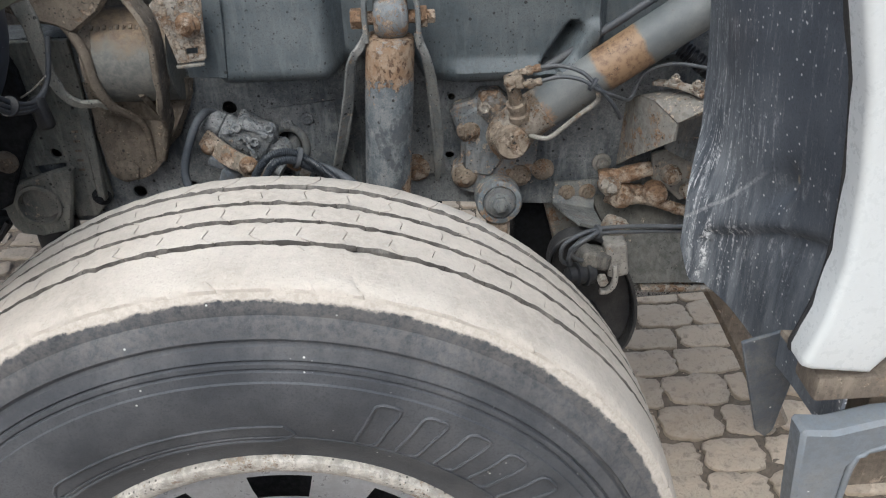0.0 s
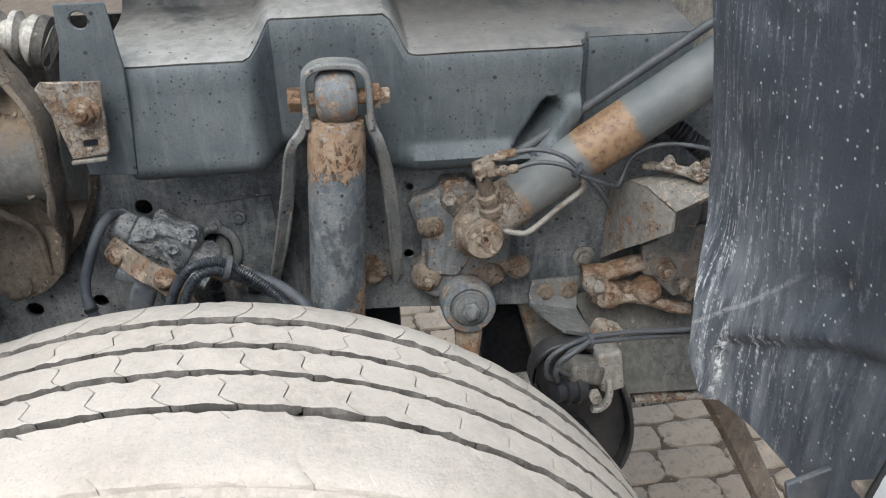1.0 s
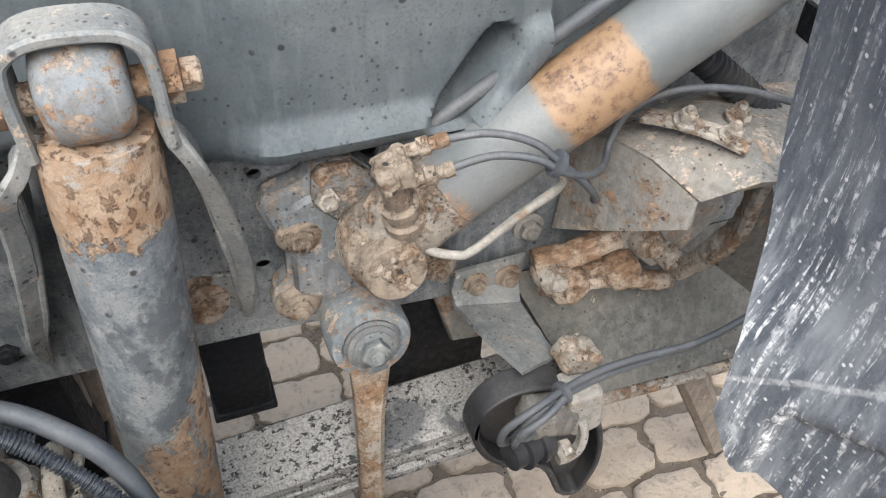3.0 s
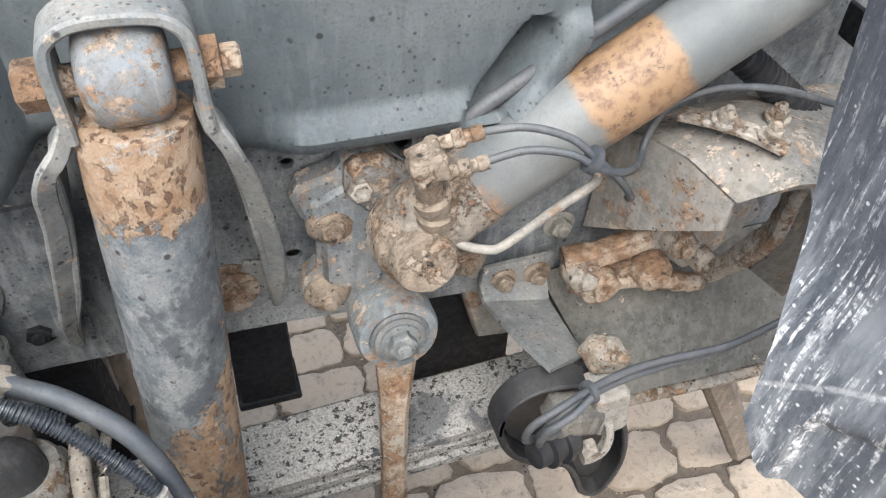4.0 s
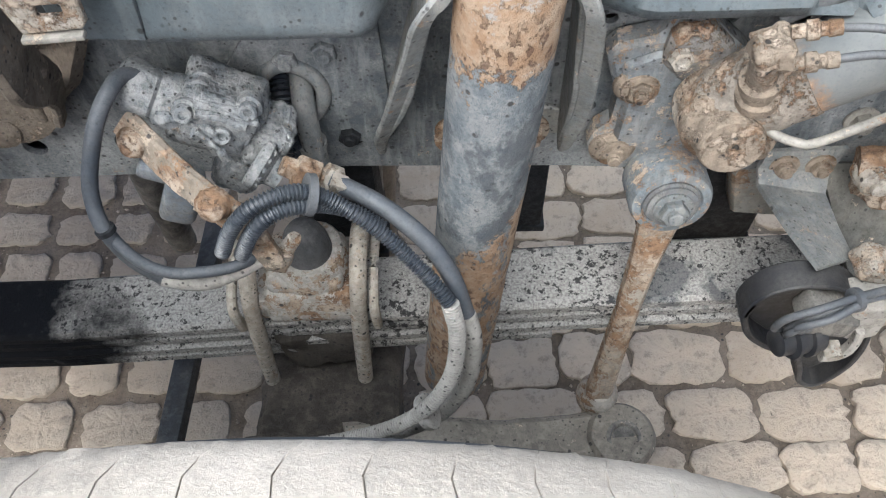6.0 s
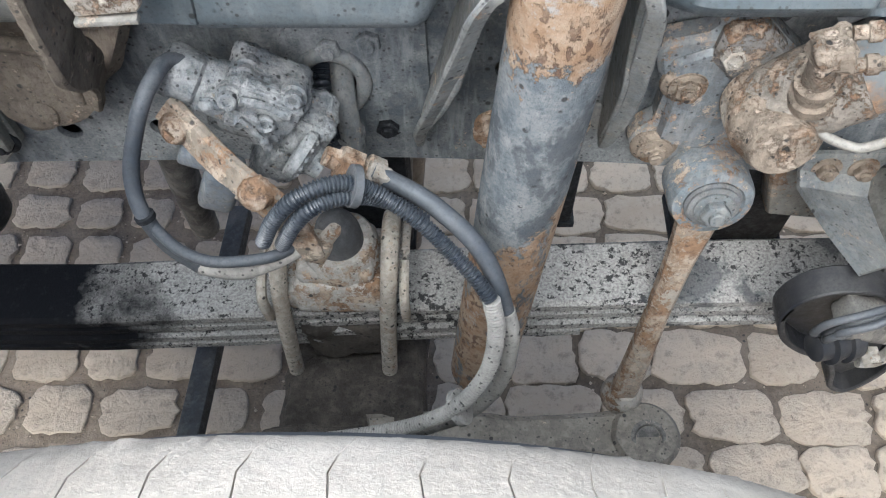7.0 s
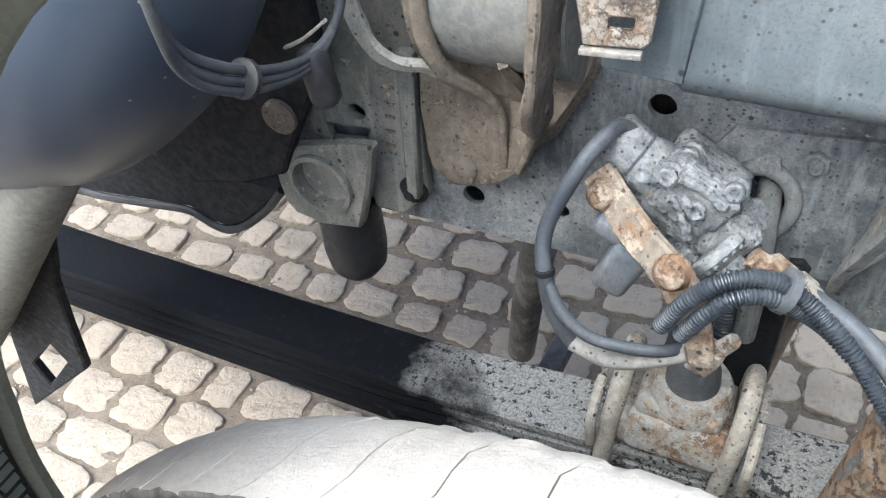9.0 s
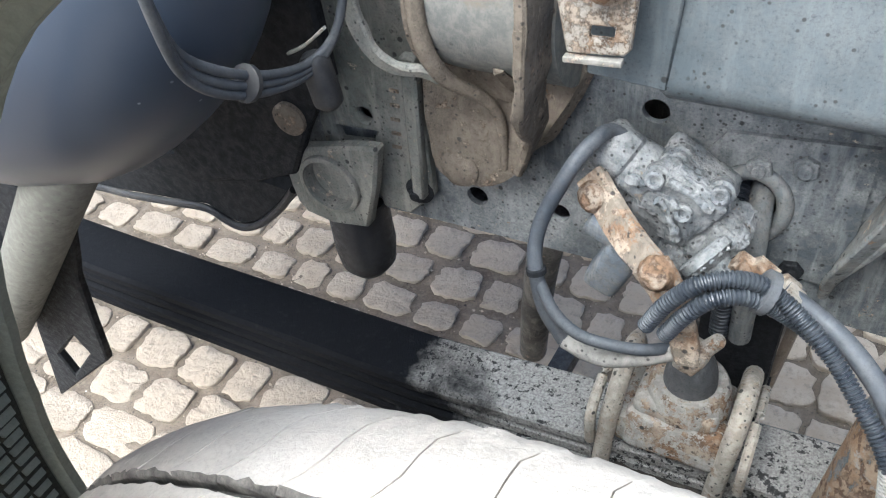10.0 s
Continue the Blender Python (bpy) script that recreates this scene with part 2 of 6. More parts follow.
def sidewall_material(wx, wz):
    """Rubber, with the dried dust of the tread running down over the shoulder to a ragged edge."""
    m, nt, b = nodes_of("tyre_rubber")
    co = nt.nodes.new("ShaderNodeTexCoord")
    sep = nt.nodes.new("ShaderNodeSeparateXYZ")
    nt.links.new(co.outputs["Object"], sep.inputs[0])
    dx, dz = maths(nt, "SUBTRACT", sep.outputs["X"], wx), maths(nt, "SUBTRACT", sep.outputs["Z"], wz)
    r = maths(nt, "SQRT", maths(nt, "ADD", maths(nt, "MULTIPLY", dx, dx), maths(nt, "MULTIPLY", dz, dz)), 0.0)
    n1, n2, n3 = noise_node(nt, 9.0, 6.0, 0.6), noise_node(nt, 95.0, 8.0, 0.75), noise_node(nt, 330.0, 5.0, 0.75)
    base = mix(nt, ramp(nt, n1, 0.38, 0.64), (0.046, 0.049, 0.055), (0.088, 0.09, 0.096))
    base = mix(nt, ramp(nt, n3, 0.36, 0.5, 0.5, 0.0), base, (0.025, 0.026, 0.03))
    grey = ramp(nt, maths(nt, "ADD", r, maths(nt, "MULTIPLY", maths(nt, "SUBTRACT", n1, 0.5), 0.10)), 0.485, 0.535, 0.0, 0.45)
    base = mix(nt, maths(nt, "MULTIPLY", grey, ramp(nt, n2, 0.38, 0.58)), base, (0.17, 0.155, 0.14))
    v = noise_node(nt, 85.0, kind="voronoi")
    base = mix(nt, maths(nt, "MULTIPLY", ramp(nt, v, 0.08, 0.14, 1, 0), ramp(nt, noise_node(nt, 19.0), 0.60, 0.64)), base, (0.5, 0.5, 0.48))
    dust = mix(nt, ramp(nt, n2, 0.4, 0.6), (0.50, 0.455, 0.40), (0.38, 0.34, 0.29))
    ragged = maths(nt, "ADD", r, maths(nt, "ADD", maths(nt, "MULTIPLY", maths(nt, "SUBTRACT", n2, 0.5), 0.013), maths(nt, "MULTIPLY", maths(nt, "SUBTRACT", n1, 0.5), 0.02)))
    pale = ramp(nt, ragged, 0.5495, 0.5525)
    nt.links.new(mix(nt, pale, base, dust), b.inputs["Base Color"])
    nt.links.new(ramp(nt, ragged, 0.50, 0.551, 0.55, 0.95), b.inputs["Roughness"])
    b.inputs["Specular IOR Level"].default_value = 0.35
    bump(nt, b, maths(nt, "ADD", n2, maths(nt, "ADD", maths(nt, "MULTIPLY", n3, 0.5), pale)), 0.3, 0.003)
    return m


LINER = liner_material()


def stone_material():
    m, nt, b = nodes_of("sett_stone")
    info = nt.nodes.new("ShaderNodeObjectInfo")
    geo = nt.nodes.new("ShaderNodeNewGeometry")
    rnd = maths(nt, "FRACT", maths(nt, "ADD", info.outputs["Random"], geo.outputs["Random Per Island"]), 0.0)
    n1, n2, n3 = noise_node(nt, 16.0, 8.0, 0.7), noise_node(nt, 95.0, 8.0, 0.75), noise_node(nt, 42.0, 8.0, 0.7)
    a = mix(nt, rnd, (0.37, 0.297, 0.220), (0.53, 0.436, 0.330))
    col = mix(nt, ramp(nt, n1, 0.42, 0.62), a, (0.45, 0.376, 0.29))
    col = mix(nt, ramp(nt, n3, 0.56, 0.64, 0, 0.6), col, (0.26, 0.215, 0.165))
    col = mix(nt, ramp(nt, n2, 0.54, 0.66, 0, 0.55), col, (0.17, 0.139, 0.108))
    # stones turn darker towards the left, with a broken edge
    sep = nt.nodes.new("ShaderNodeSeparateXYZ")
    nt.links.new(geo.outputs["Position"], sep.inputs[0])
    tone_noise = nt.nodes.new("ShaderNodeTexNoise")
    tone_noise.inputs["Scale"].default_value, tone_noise.inputs["Detail"].default_value = 3.2, 8.0
    nt.links.new(geo.outputs["Position"], tone_noise.inputs["Vector"])
    left_tone = ramp(nt, maths(nt, "ADD", sep.outputs["X"], maths(nt, "MULTIPLY", tone_noise.outputs["Fac"], 1.0)), 0.65, 0.0, 0.0, 0.42)
    col = mix(nt, left_tone, col, (0.20, 0.175, 0.148))
    nt.links.new(col, b.inputs["Base Color"])
    b.inputs["Roughness"].default_value = 0.95
    bump(nt, b, maths(nt, "ADD", n2, maths(nt, "MULTIPLY", n3, 2.0)), 0.9, 0.007)
    return m


STONE = stone_material()
SOIL = grimy("joint_soil", (0.118, 0.094, 0.070), 0.45, 0.0, 1.0, relief=1.0, dust_col=(0.25, 0.207, 0.163), big=10.0, speck=0.4, fleck=0.05)


# ---------- mesh helpers ----------
def finish(bm, name, mat, parent=None, label="", sharp=38):
    bmesh.ops.recalc_face_normals(bm, faces=bm.faces)
    for f in bm.faces:
        f.smooth = True
    for e in bm.edges:
        e.smooth = not (len(e.link_faces) == 2 and e.calc_face_angle(0) > radians(sharp))
    me = bpy.data.meshes.new(name)
    bm.to_mesh(me)
    bm.free()
    me.materials.append(mat)
    ob = new(name, me)
    if parent:
        ob.parent = parent
    if label:
        ob["label"] = label
    return ob


def part(name, bm, mat, parent, label=""):
    return finish(bm, name, mat, parent, label)


def thing(name, label, category, base=(0, 0, 0), group="", kind=""):
    ob = new(name)
    ob.empty_display_size = 0.05
    return tagged(ob, label, category, group, kind)


def rot(rx=0, ry=0, rz=0):
    return Euler([radians(a) for a in (rx, ry, rz)]).to_matrix().to_4x4()


def box(bm, c, s, r=None, bev=0.003, seg=2):
    g = bmesh.ops.create_cube(bm, size=1.0)
    vs = g["verts"]
    bmesh.ops.scale(bm, vec=s, verts=vs)
    if bev:
        es = list({e for v in vs for e in v.link_edges})
        out = bmesh.ops.bevel(bm, geom=es, offset=min(bev, min(s) * 0.45), segments=seg, affect="EDGES", profile=0.5)
        vs = list({v for f in out["faces"] for v in f.verts} | {v for v in vs if v.is_valid})
    m = Matrix.Translation(c) @ (r if r else Matrix())
    bmesh.ops.transform(bm, matrix=m, verts=vs)
    return bm


def frame_of(d):
    d = Vector(d).normalized()
    u = d.cross(Vector((0, 0, 1)) if abs(d.z) < 0.9 else Vector((1, 0, 0))).normalized()
    return d, u, u.cross(d).normalized()


def lathe(bm, p0, d, profile, seg=28, closed=True, turn=0.0):
    """Rings of (height, radius) round the line from p0 along d."""
    p0 = Vector(p0)
    d, u, v = frame_of(d)
    rings = []
    for h, r in profile:
        rings.append([bm.verts.new(p0 + d * h + (u * math.cos(a) + v * math.sin(a)) * r) for a in (turn + 2 * math.pi * i / seg for i in range(seg))])
    for a, b in zip(rings, rings[1:]):
        for i in range(seg):
            bm.faces.new((a[i], a[(i + 1) % seg], b[(i + 1) % seg], b[i]))
    if closed:
        bm.faces.new(rings[0])
        bm.faces.new(rings[-1][::-1])
    return bm


def rod(bm, p0, p1, r, r1=None, seg=20, ch=0.0015):
    p0, p1 = Vector(p0), Vector(p1)
    n, r1 = (p1 - p0).length, r if r1 is None else r1
    return lathe(bm, p0, p1 - p0, [(0, r - ch), (ch, r), (n - ch, r1), (n, r1 - ch)], seg)


def hexbolt(bm, p, d, r=0.014, h=0.011, washer=True):
    """A hexagon head on a washer, with a short stub of thread."""
    d = Vector(d).normalized()
    if washer:
        lathe(bm, p, d, [(0, r * 1.45), (0.003, r * 1.45), (0.0036, r * 1.38)], 20)
    lathe(bm, Vector(p) + d * 0.003, d, [(0, r * 0.97), (0.001, r), (h - 0.0015, r), (h, r * 0.88)], 6, turn=random.random())
    lathe(bm, Vector(p) + d * (h + 0.002), d, [(0, r * 0.55), (0.005, r * 0.52), (0.006, r * 0.45)], 12)
    return bm


def smooth_path(pts, step):
    P = [Vector(p) for p in pts]
    P = [2 * P[0] - P[1]] + P + [2 * P[-1] - P[-2]]
    out = []
    for a, b, c, d in zip(P, P[1:], P[2:], P[3:]):
        n = max(2, int((c - b).length / step))
        for i in range(n):
            t = i / n
            out.append(0.5 * ((2 * b) + (c - a) * t + (2 * a - 5 * b + 4 * c - d) * t * t + (3 * b - a - 3 * c + d) * t ** 3))
    return out + [P[-2]]


def sweep(bm, pts, r, seg=12, step=0.01, ridge=0.0, pitch=0.006, straight=False):
    """A round hose along pts; ridge makes it corrugated."""
    path = [Vector(p) for p in pts] if straight else smooth_path(pts, pitch / 4 if ridge else step)
    rings, u = [], None
    dist = 0.0
    for i, p in enumerate(path):
        d = (path[min(i + 1, len(path) - 1)] - path[max(i - 1, 0)]).normalized()
        if u is None:
            u = frame_of(d)[1]
        u = (u - d * u.dot(d)).normalized()
        v = d.cross(u)
        if i:
            dist += (p - path[i - 1]).length
        f = i / max(len(path) - 1, 1) * (len(r) - 1) if isinstance(r, list) else 0.0
        base = r[min(int(f), len(r) - 2)] * (1 - f + min(int(f), len(r) - 2)) + r[min(int(f), len(r) - 2) + 1] * (f - min(int(f), len(r) - 2)) if isinstance(r, list) else r
        rr = base + ridge * (1 if math.sin(2 * math.pi * dist / pitch) > -0.1 else -1) if ridge else base
        rings.append([bm.verts.new(p + (u * math.cos(a) + v * math.sin(a)) * rr) for a in (2 * math.pi * k / seg for k in range(seg))])
    for a, b in zip(rings, rings[1:]):
        for k in range(seg):
            bm.faces.new((a[k], a[(k + 1) % seg], b[(k + 1) % seg], b[k]))
    bm.faces.new(rings[0])
    bm.faces.new(rings[-1][::-1])
    return bm


def strap(bm, pts, widths, thick, side=(0, 1, 0), step=0.012, straight=False):
    """A flat bar along pts, wide along side."""
    n = len(pts)
    path = [Vector(p) for p in pts] if straight else smooth_path(pts, step)
    side = Vector(side).normalized()
    rings = []
    for i, p in enumerate(path):
        f = i / (len(path) - 1) * (len(widths) - 1)
        k = min(int(f), len(widths) - 2) if len(widths) > 1 else 0
        w = widths[0] if len(widths) == 1 else widths[k] + (widths[k + 1] - widths[k]) * (f - k)
        d = (path[min(i + 1, len(path) - 1)] - path[max(i - 1, 0)]).normalized()
        s = (side - d * side.dot(d)).normalized()
        nrm = d.cross(s)
        c = thick * 0.25
        sec = [(-w / 2 + c, -thick / 2), (w / 2 - c, -thick / 2), (w / 2, -thick / 2 + c), (w / 2, thick / 2 - c),
               (w / 2 - c, thick / 2), (-w / 2 + c, thick / 2), (-w / 2, thick / 2 - c), (-w / 2, -thick / 2 + c)]
        rings.append([bm.verts.new(p + s * a + nrm * b) for a, b in sec])
    for a, b in zip(rings, rings[1:]):
        for k in range(8):
            bm.faces.new((a[k], a[(k + 1) % 8], b[(k + 1) % 8], b[k]))
    bm.faces.new(rings[0])
    bm.faces.new(rings[-1][::-1])
    return bm


def ring2(cx, cz, r, n=16, rz=None):
    return [(cx + r * math.cos(2 * math.pi * i / n), cz + (rz or r) * math.sin(2 * math.pi * i / n)) for i in range(n)]


def plate(bm, outer, holes=(), y0=0.0, y1=0.01, m=None, ch=0.0):
    """A plate with holes: outlines in x, z, thick from y0 to y1."""
    made = []
    edges = []
    for loop in (outer, *holes):
        vs = [bm.verts.new((x, y0, z)) for x, z in loop]
        made += vs
        edges += [bm.edges.new((vs[i], vs[(i + 1) % len(vs)])) for i in range(len(vs))]
    faces = [f for f in bmesh.ops.triangle_fill(bm, edges=edges, use_beauty=True)["geom"] if isinstance(f, bmesh.types.BMFace)]
    ext = bmesh.ops.extrude_face_region(bm, geom=faces)
    nv = [v for v in ext["geom"] if isinstance(v, bmesh.types.BMVert)]
    bmesh.ops.translate(bm, vec=(0, y1 - y0, 0), verts=nv)
    made += nv
    if ch:
        front = [e for e in bm.edges if e.is_valid and len(e.link_faces) == 2 and e.calc_face_angle(0) > 1.0 and all(v in set(made) for v in e.verts)]
        bmesh.ops.bevel(bm, geom=front, offset=ch, segments=1, affect="EDGES")
    if m is not None:
        bmesh.ops.transform(bm, matrix=m, verts=[v for v in made if v.is_valid])
    return bm


def lumpy(bm, amp, scale, cuts=0):
    """Rough, caked surface."""
    if cuts:
        bmesh.ops.subdivide_edges(bm, edges=bm.edges[:], cuts=cuts, use_grid_fill=True)
    bm.normal_update()
    moves = [(v, v.normal * amp * (noise.noise(v.co * scale) + 0.5 * noise.noise(v.co * scale * 2.7))) for v in bm.verts]
    for v, d in moves:
        v.co += d
    return bm


def B():
    return bmesh.new()


# ---------- chassis side rail ----------
def rail_low(x):
    return float(np.interp(x, [-1.6, -0.6, -0.15, 0.1, 0.31, 1.3], [0.625, 0.642, 0.652, 0.643, 0.626, 0.60]))


RAIL_TOP = 1.02
rail = thing("chassis_rail", "dusty dark grey steel chassis rail with punched holes", "chassis rail")
xs = [-1.6, -1.1, -0.6, -0.15, 0.1, 0.31, 0.8, 1.3]
outline = [(x, rail_low(x)) for x in xs] + [(1.3, RAIL_TOP), (-1.6, RAIL_TOP)]
hole_list = [(0.112, 0.748, 0.009), (0.169, 0.871, 0.010), (0.118, 0.872, 0.007), (0.232, 0.872, 0.010), (-0.511, 0.701, 0.014),
             (-0.305, 0.870, 0.014), (-0.653, 0.790, 0.011), (-0.405, 0.707, 0.013), (0.30, 0.87, 0.010), (-0.02, 0.80, 0.016)]
bm = B()
plate(bm, outline, [ring2(x, z, r, 14) for x, z, r in hole_list] + [ring2(-0.202, 0.787, 0.026, 20, 0.034)], 1.480, 1.488)
part("web", bm, CHASSIS, rail)
bm = B()
strap(bm, [(x, 1.525, rail_low(x) + 0.004) for x in xs], [0.085], 0.008, straight=True)
part("lower_flange", bm, CHASSIS, rail)
bm = B()
box(bm, (-0.15, 1.525, RAIL_TOP - 0.004), (2.9, 0.085, 0.008))
part("upper_flange", bm, CHASSIS, rail)
# added dark sheet, so that the punched holes show no light behind
bm = B()
plate(bm, [(x, rail_low(x) + 0.002) for x in xs] + [(1.3, RAIL_TOP), (-1.6, RAIL_TOP)], (), 1.562, 1.568)
part("hole_backing", bm, UNDER, rail)
# unseen second rail and cross members, added to close the underside behind it
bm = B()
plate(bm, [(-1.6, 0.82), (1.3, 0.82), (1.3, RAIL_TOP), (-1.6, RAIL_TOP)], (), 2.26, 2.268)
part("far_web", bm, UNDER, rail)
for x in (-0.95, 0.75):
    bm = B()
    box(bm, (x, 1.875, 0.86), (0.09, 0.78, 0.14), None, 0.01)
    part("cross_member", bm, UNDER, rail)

# reinforcing plate with grommet
bm = B()
plate(bm, [(-0.285, 0.79), (-0.285, 0.805), (-0.262, 0.824), (-0.235, 0.866), (-0.105, 0.878), (-0.100, 0.705), (-0.26, 0.705)], [ring2(-0.202, 0.787, 0.030, 20, 0.038)], 1.474, 1.4795)
part("stiffener_plate", bm, CHASSIS, rail)
bm = B()
seg, rr = 32, []
for i in range(seg):
    a = 2 * math.pi * i / seg
    rr.append([bm.verts.new((-0.202 + (0.033 + 0.0085 * math.cos(b)) * math.cos(a), 1.474 + 0.0085 * math.sin(b), 0.787 + (0.041 + 0.0085 * math.cos(b)) * math.sin(a))) for b in (2 * math.pi * k / 10 for k in range(10))])
for i in range(seg):
    for k in range(10):
        bm.faces.new((rr[i][k], rr[(i + 1) % seg][k], rr[(i + 1) % seg][(k + 1) % 10], rr[i][(k + 1) % 10]))
part("grommet", bm, BRACKET, rail, "dusty oval rubber grommet")
for x, z, mat in [(-0.150, 0.715, DARK), (-0.29, 0.80, CHASSIS), (-0.16, 0.845, CHASSIS), (-0.20, 0.835, CHASSIS)]:
    bm = B()
    hexbolt(bm, (x, 1.479, z), (0, -1, 0), 0.013, 0.009)
    part("bolt", bm, mat, rail)
for x, z in [(-0.03, 0.70), (0.042, 0.729)]:
    bm = B()
    hexbolt(bm, (x, 1.479, z), (0, -1, 0), 0.018, 0.013)
    part("rusty_bolt", bm, RUST, rail, "rusted hexagon bolt")
bm = B()
hexbolt(bm, (0.420, 1.479, 0.716), (0, -1, 0), 0.0135, 0.011)
part("bolt", bm, PIPE, rail)
for k, (dx, mat, r) in enumerate([(-0.006, CONDUIT, 0.0095), (0.016, BRACKET, 0.0125)]):
    hose = thing("conduit", "grey corrugated conduit passing through a rail grommet", "conduit", group="conduits in the grommet")
    bm = B()
    sweep(bm, [(-0.21 + dx, 1.56, 0.812), (-0.21 + dx, 1.50, 0.798), (-0.205 + dx, 1.455, 0.765), (-0.20 + dx, 1.445, 0.70), (-0.198 + dx, 1.45, 0.62)], r, 12, 0.008, ridge=0.0016 if k == 0 else 0)
    part("sleeve", bm, mat, hose)
    bm = B()
    lathe(bm, (-0.2045 + dx, 1.452, 0.735), (0.05, -0.1, -1), [(0, r + 0.001), (0.001, r + 0.004), (0.008, r + 0.004), (0.009, r + 0.001)], 16)
    part("clip", bm, BRACKET, hose)

# ---------- underbody panel above the rail ----------
panel = thing("underbody_panel", "grey painted steel panel above the rail, speckled with dirt", "panel")


def ease(x, a, b):
    t = max(0.0, min(1.0, (x - a) / (b - a)))
    return t * t * (3 - 2 * t)


def panel_face(x):
    """How far in the pressed face lies, and how high its lower edge is."""
    y = 1.362 + 0.045 * (1 - ease(x, -0.305, -0.268)) + 0.073 * ease(x, -0.108, -0.070) - 0.022 * ease(x, 0.085, 0.140) + 0.05 * ease(x, 0.376, 0.398)
    z = 0.968 + 0.010 * ease(x, -0.105, -0.065) - 0.048 * ease(x, 0.045, 0.075)
    return y, z


bm = B()
prof = [(0.045, -0.006), (0.014, -0.004), (0.004, 0.004), (0.0, 0.012)] + [(-0.00003 * k, 0.014 + 0.005 * k) for k in range(1, 22)] + [(-0.004, 0.143), (0.0, 0.154)]
# above the pressed face the sheet turns back into a nearly level ledge
LEDGE = [(0.006, 0.0), (0.05, 0.006), (0.10, 0.012), (0.16, 0.02), (0.20, 0.03), (0.215, 0.05), (0.22, 0.16)]
cols = sorted([-0.305 + 0.0085 * i for i in range(104)] + [0.2485 + 0.0026 * i for i in range(46)])


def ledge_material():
    """Paler than the pressed face, darker towards the right, with dark patches and black spots."""
    m, nt, b = nodes_of("ledge_top")
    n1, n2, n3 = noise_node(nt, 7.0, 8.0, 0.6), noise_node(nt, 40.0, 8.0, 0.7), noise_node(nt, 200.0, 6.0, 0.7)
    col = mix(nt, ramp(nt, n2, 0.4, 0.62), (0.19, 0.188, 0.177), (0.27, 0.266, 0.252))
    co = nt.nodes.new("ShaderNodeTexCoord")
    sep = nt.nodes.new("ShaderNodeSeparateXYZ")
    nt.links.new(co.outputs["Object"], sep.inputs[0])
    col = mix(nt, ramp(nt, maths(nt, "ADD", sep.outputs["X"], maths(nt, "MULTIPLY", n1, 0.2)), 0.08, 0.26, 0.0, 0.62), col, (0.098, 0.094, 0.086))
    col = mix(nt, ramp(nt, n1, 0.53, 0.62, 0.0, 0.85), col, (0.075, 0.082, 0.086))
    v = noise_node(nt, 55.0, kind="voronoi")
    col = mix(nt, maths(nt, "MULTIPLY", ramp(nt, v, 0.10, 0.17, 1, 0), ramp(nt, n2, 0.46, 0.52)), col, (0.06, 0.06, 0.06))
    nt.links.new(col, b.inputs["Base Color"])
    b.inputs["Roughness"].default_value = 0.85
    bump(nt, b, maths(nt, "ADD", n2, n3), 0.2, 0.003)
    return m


def slot(x, z):
    """Distance from the axis of the slanting hollow in the sheet."""
    t = max(0.0, min(1.0, ((x - 0.284) * 0.050 + (z - 0.932) * 0.078) / 0.00858))
    return math.hypot(x - 0.284 - 0.050 * t, z - 0.932 - 0.078 * t)


def scoop(x, z):
    """The sheet is drawn in along the hollow, and bulges beside it."""
    return 0.055 * ease(slot(x, z), 0.024, 0.006) - 0.014 * ease(slot(x - 0.038, z), 0.024, 0.004)


def lean(x, dz):
    """Behind the shock the face leans back; ahead of it, it hangs over a lip."""
    return ease(x, 0.09, 0.135) * (0.014 * ease(dz, 0.008, 0.040) - 0.05 * max(0.0, dz - 0.040)) + 0.10 * dz * (1 - ease(x, -0.10, -0.05))


grid = []
for x in cols:
    y, z = panel_face(x)
    stretch = (1.117 + 0.042 * ease(x, -0.108, -0.070) - 0.058 * ease(x, 0.085, 0.125) - z) / 0.154
    row = []
    for k, (dy, dz) in enumerate(prof):
        h = dz * stretch if dz > 0 else dz
        row.append(bm.verts.new((x, y + dy + lean(x, min(h, 0.15)) + (scoop(x, z + h) if 2 < k < 27 else 0.0), z + h + 0.0015 * noise.noise(Vector((x * 14, h * 14, 3))))))
    grid.append(row)
edge = [row[-1].co.copy() for row in grid]
for a, b in zip(grid, grid[1:]):
    for i in range(len(prof) - 1):
        bm.faces.new((a[i], a[i + 1], b[i + 1], b[i]))
bmesh.ops.recalc_face_normals(bm, faces=bm.faces)
bmesh.ops.solidify(bm, geom=bm.faces[:], thickness=0.005)
part("pressed_sheet", bm, PANEL, panel)
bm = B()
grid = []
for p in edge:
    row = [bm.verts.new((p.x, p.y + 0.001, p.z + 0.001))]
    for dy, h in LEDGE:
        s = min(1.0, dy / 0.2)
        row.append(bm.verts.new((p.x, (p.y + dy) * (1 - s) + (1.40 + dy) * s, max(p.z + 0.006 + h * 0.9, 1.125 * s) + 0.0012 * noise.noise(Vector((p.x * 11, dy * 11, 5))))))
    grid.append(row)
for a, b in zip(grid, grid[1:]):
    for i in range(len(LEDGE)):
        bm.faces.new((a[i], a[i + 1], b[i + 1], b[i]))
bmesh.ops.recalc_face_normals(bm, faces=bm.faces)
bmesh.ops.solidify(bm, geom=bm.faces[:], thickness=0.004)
part("ledge", bm, ledge_material(), panel, "pale top ledge with dark patches")
# three unseen sheets, added to keep sky light off the underside and left ground
bm = B()
box(bm, (0.1, 1.54, 1.318), (2.6, 0.17, 0.02))
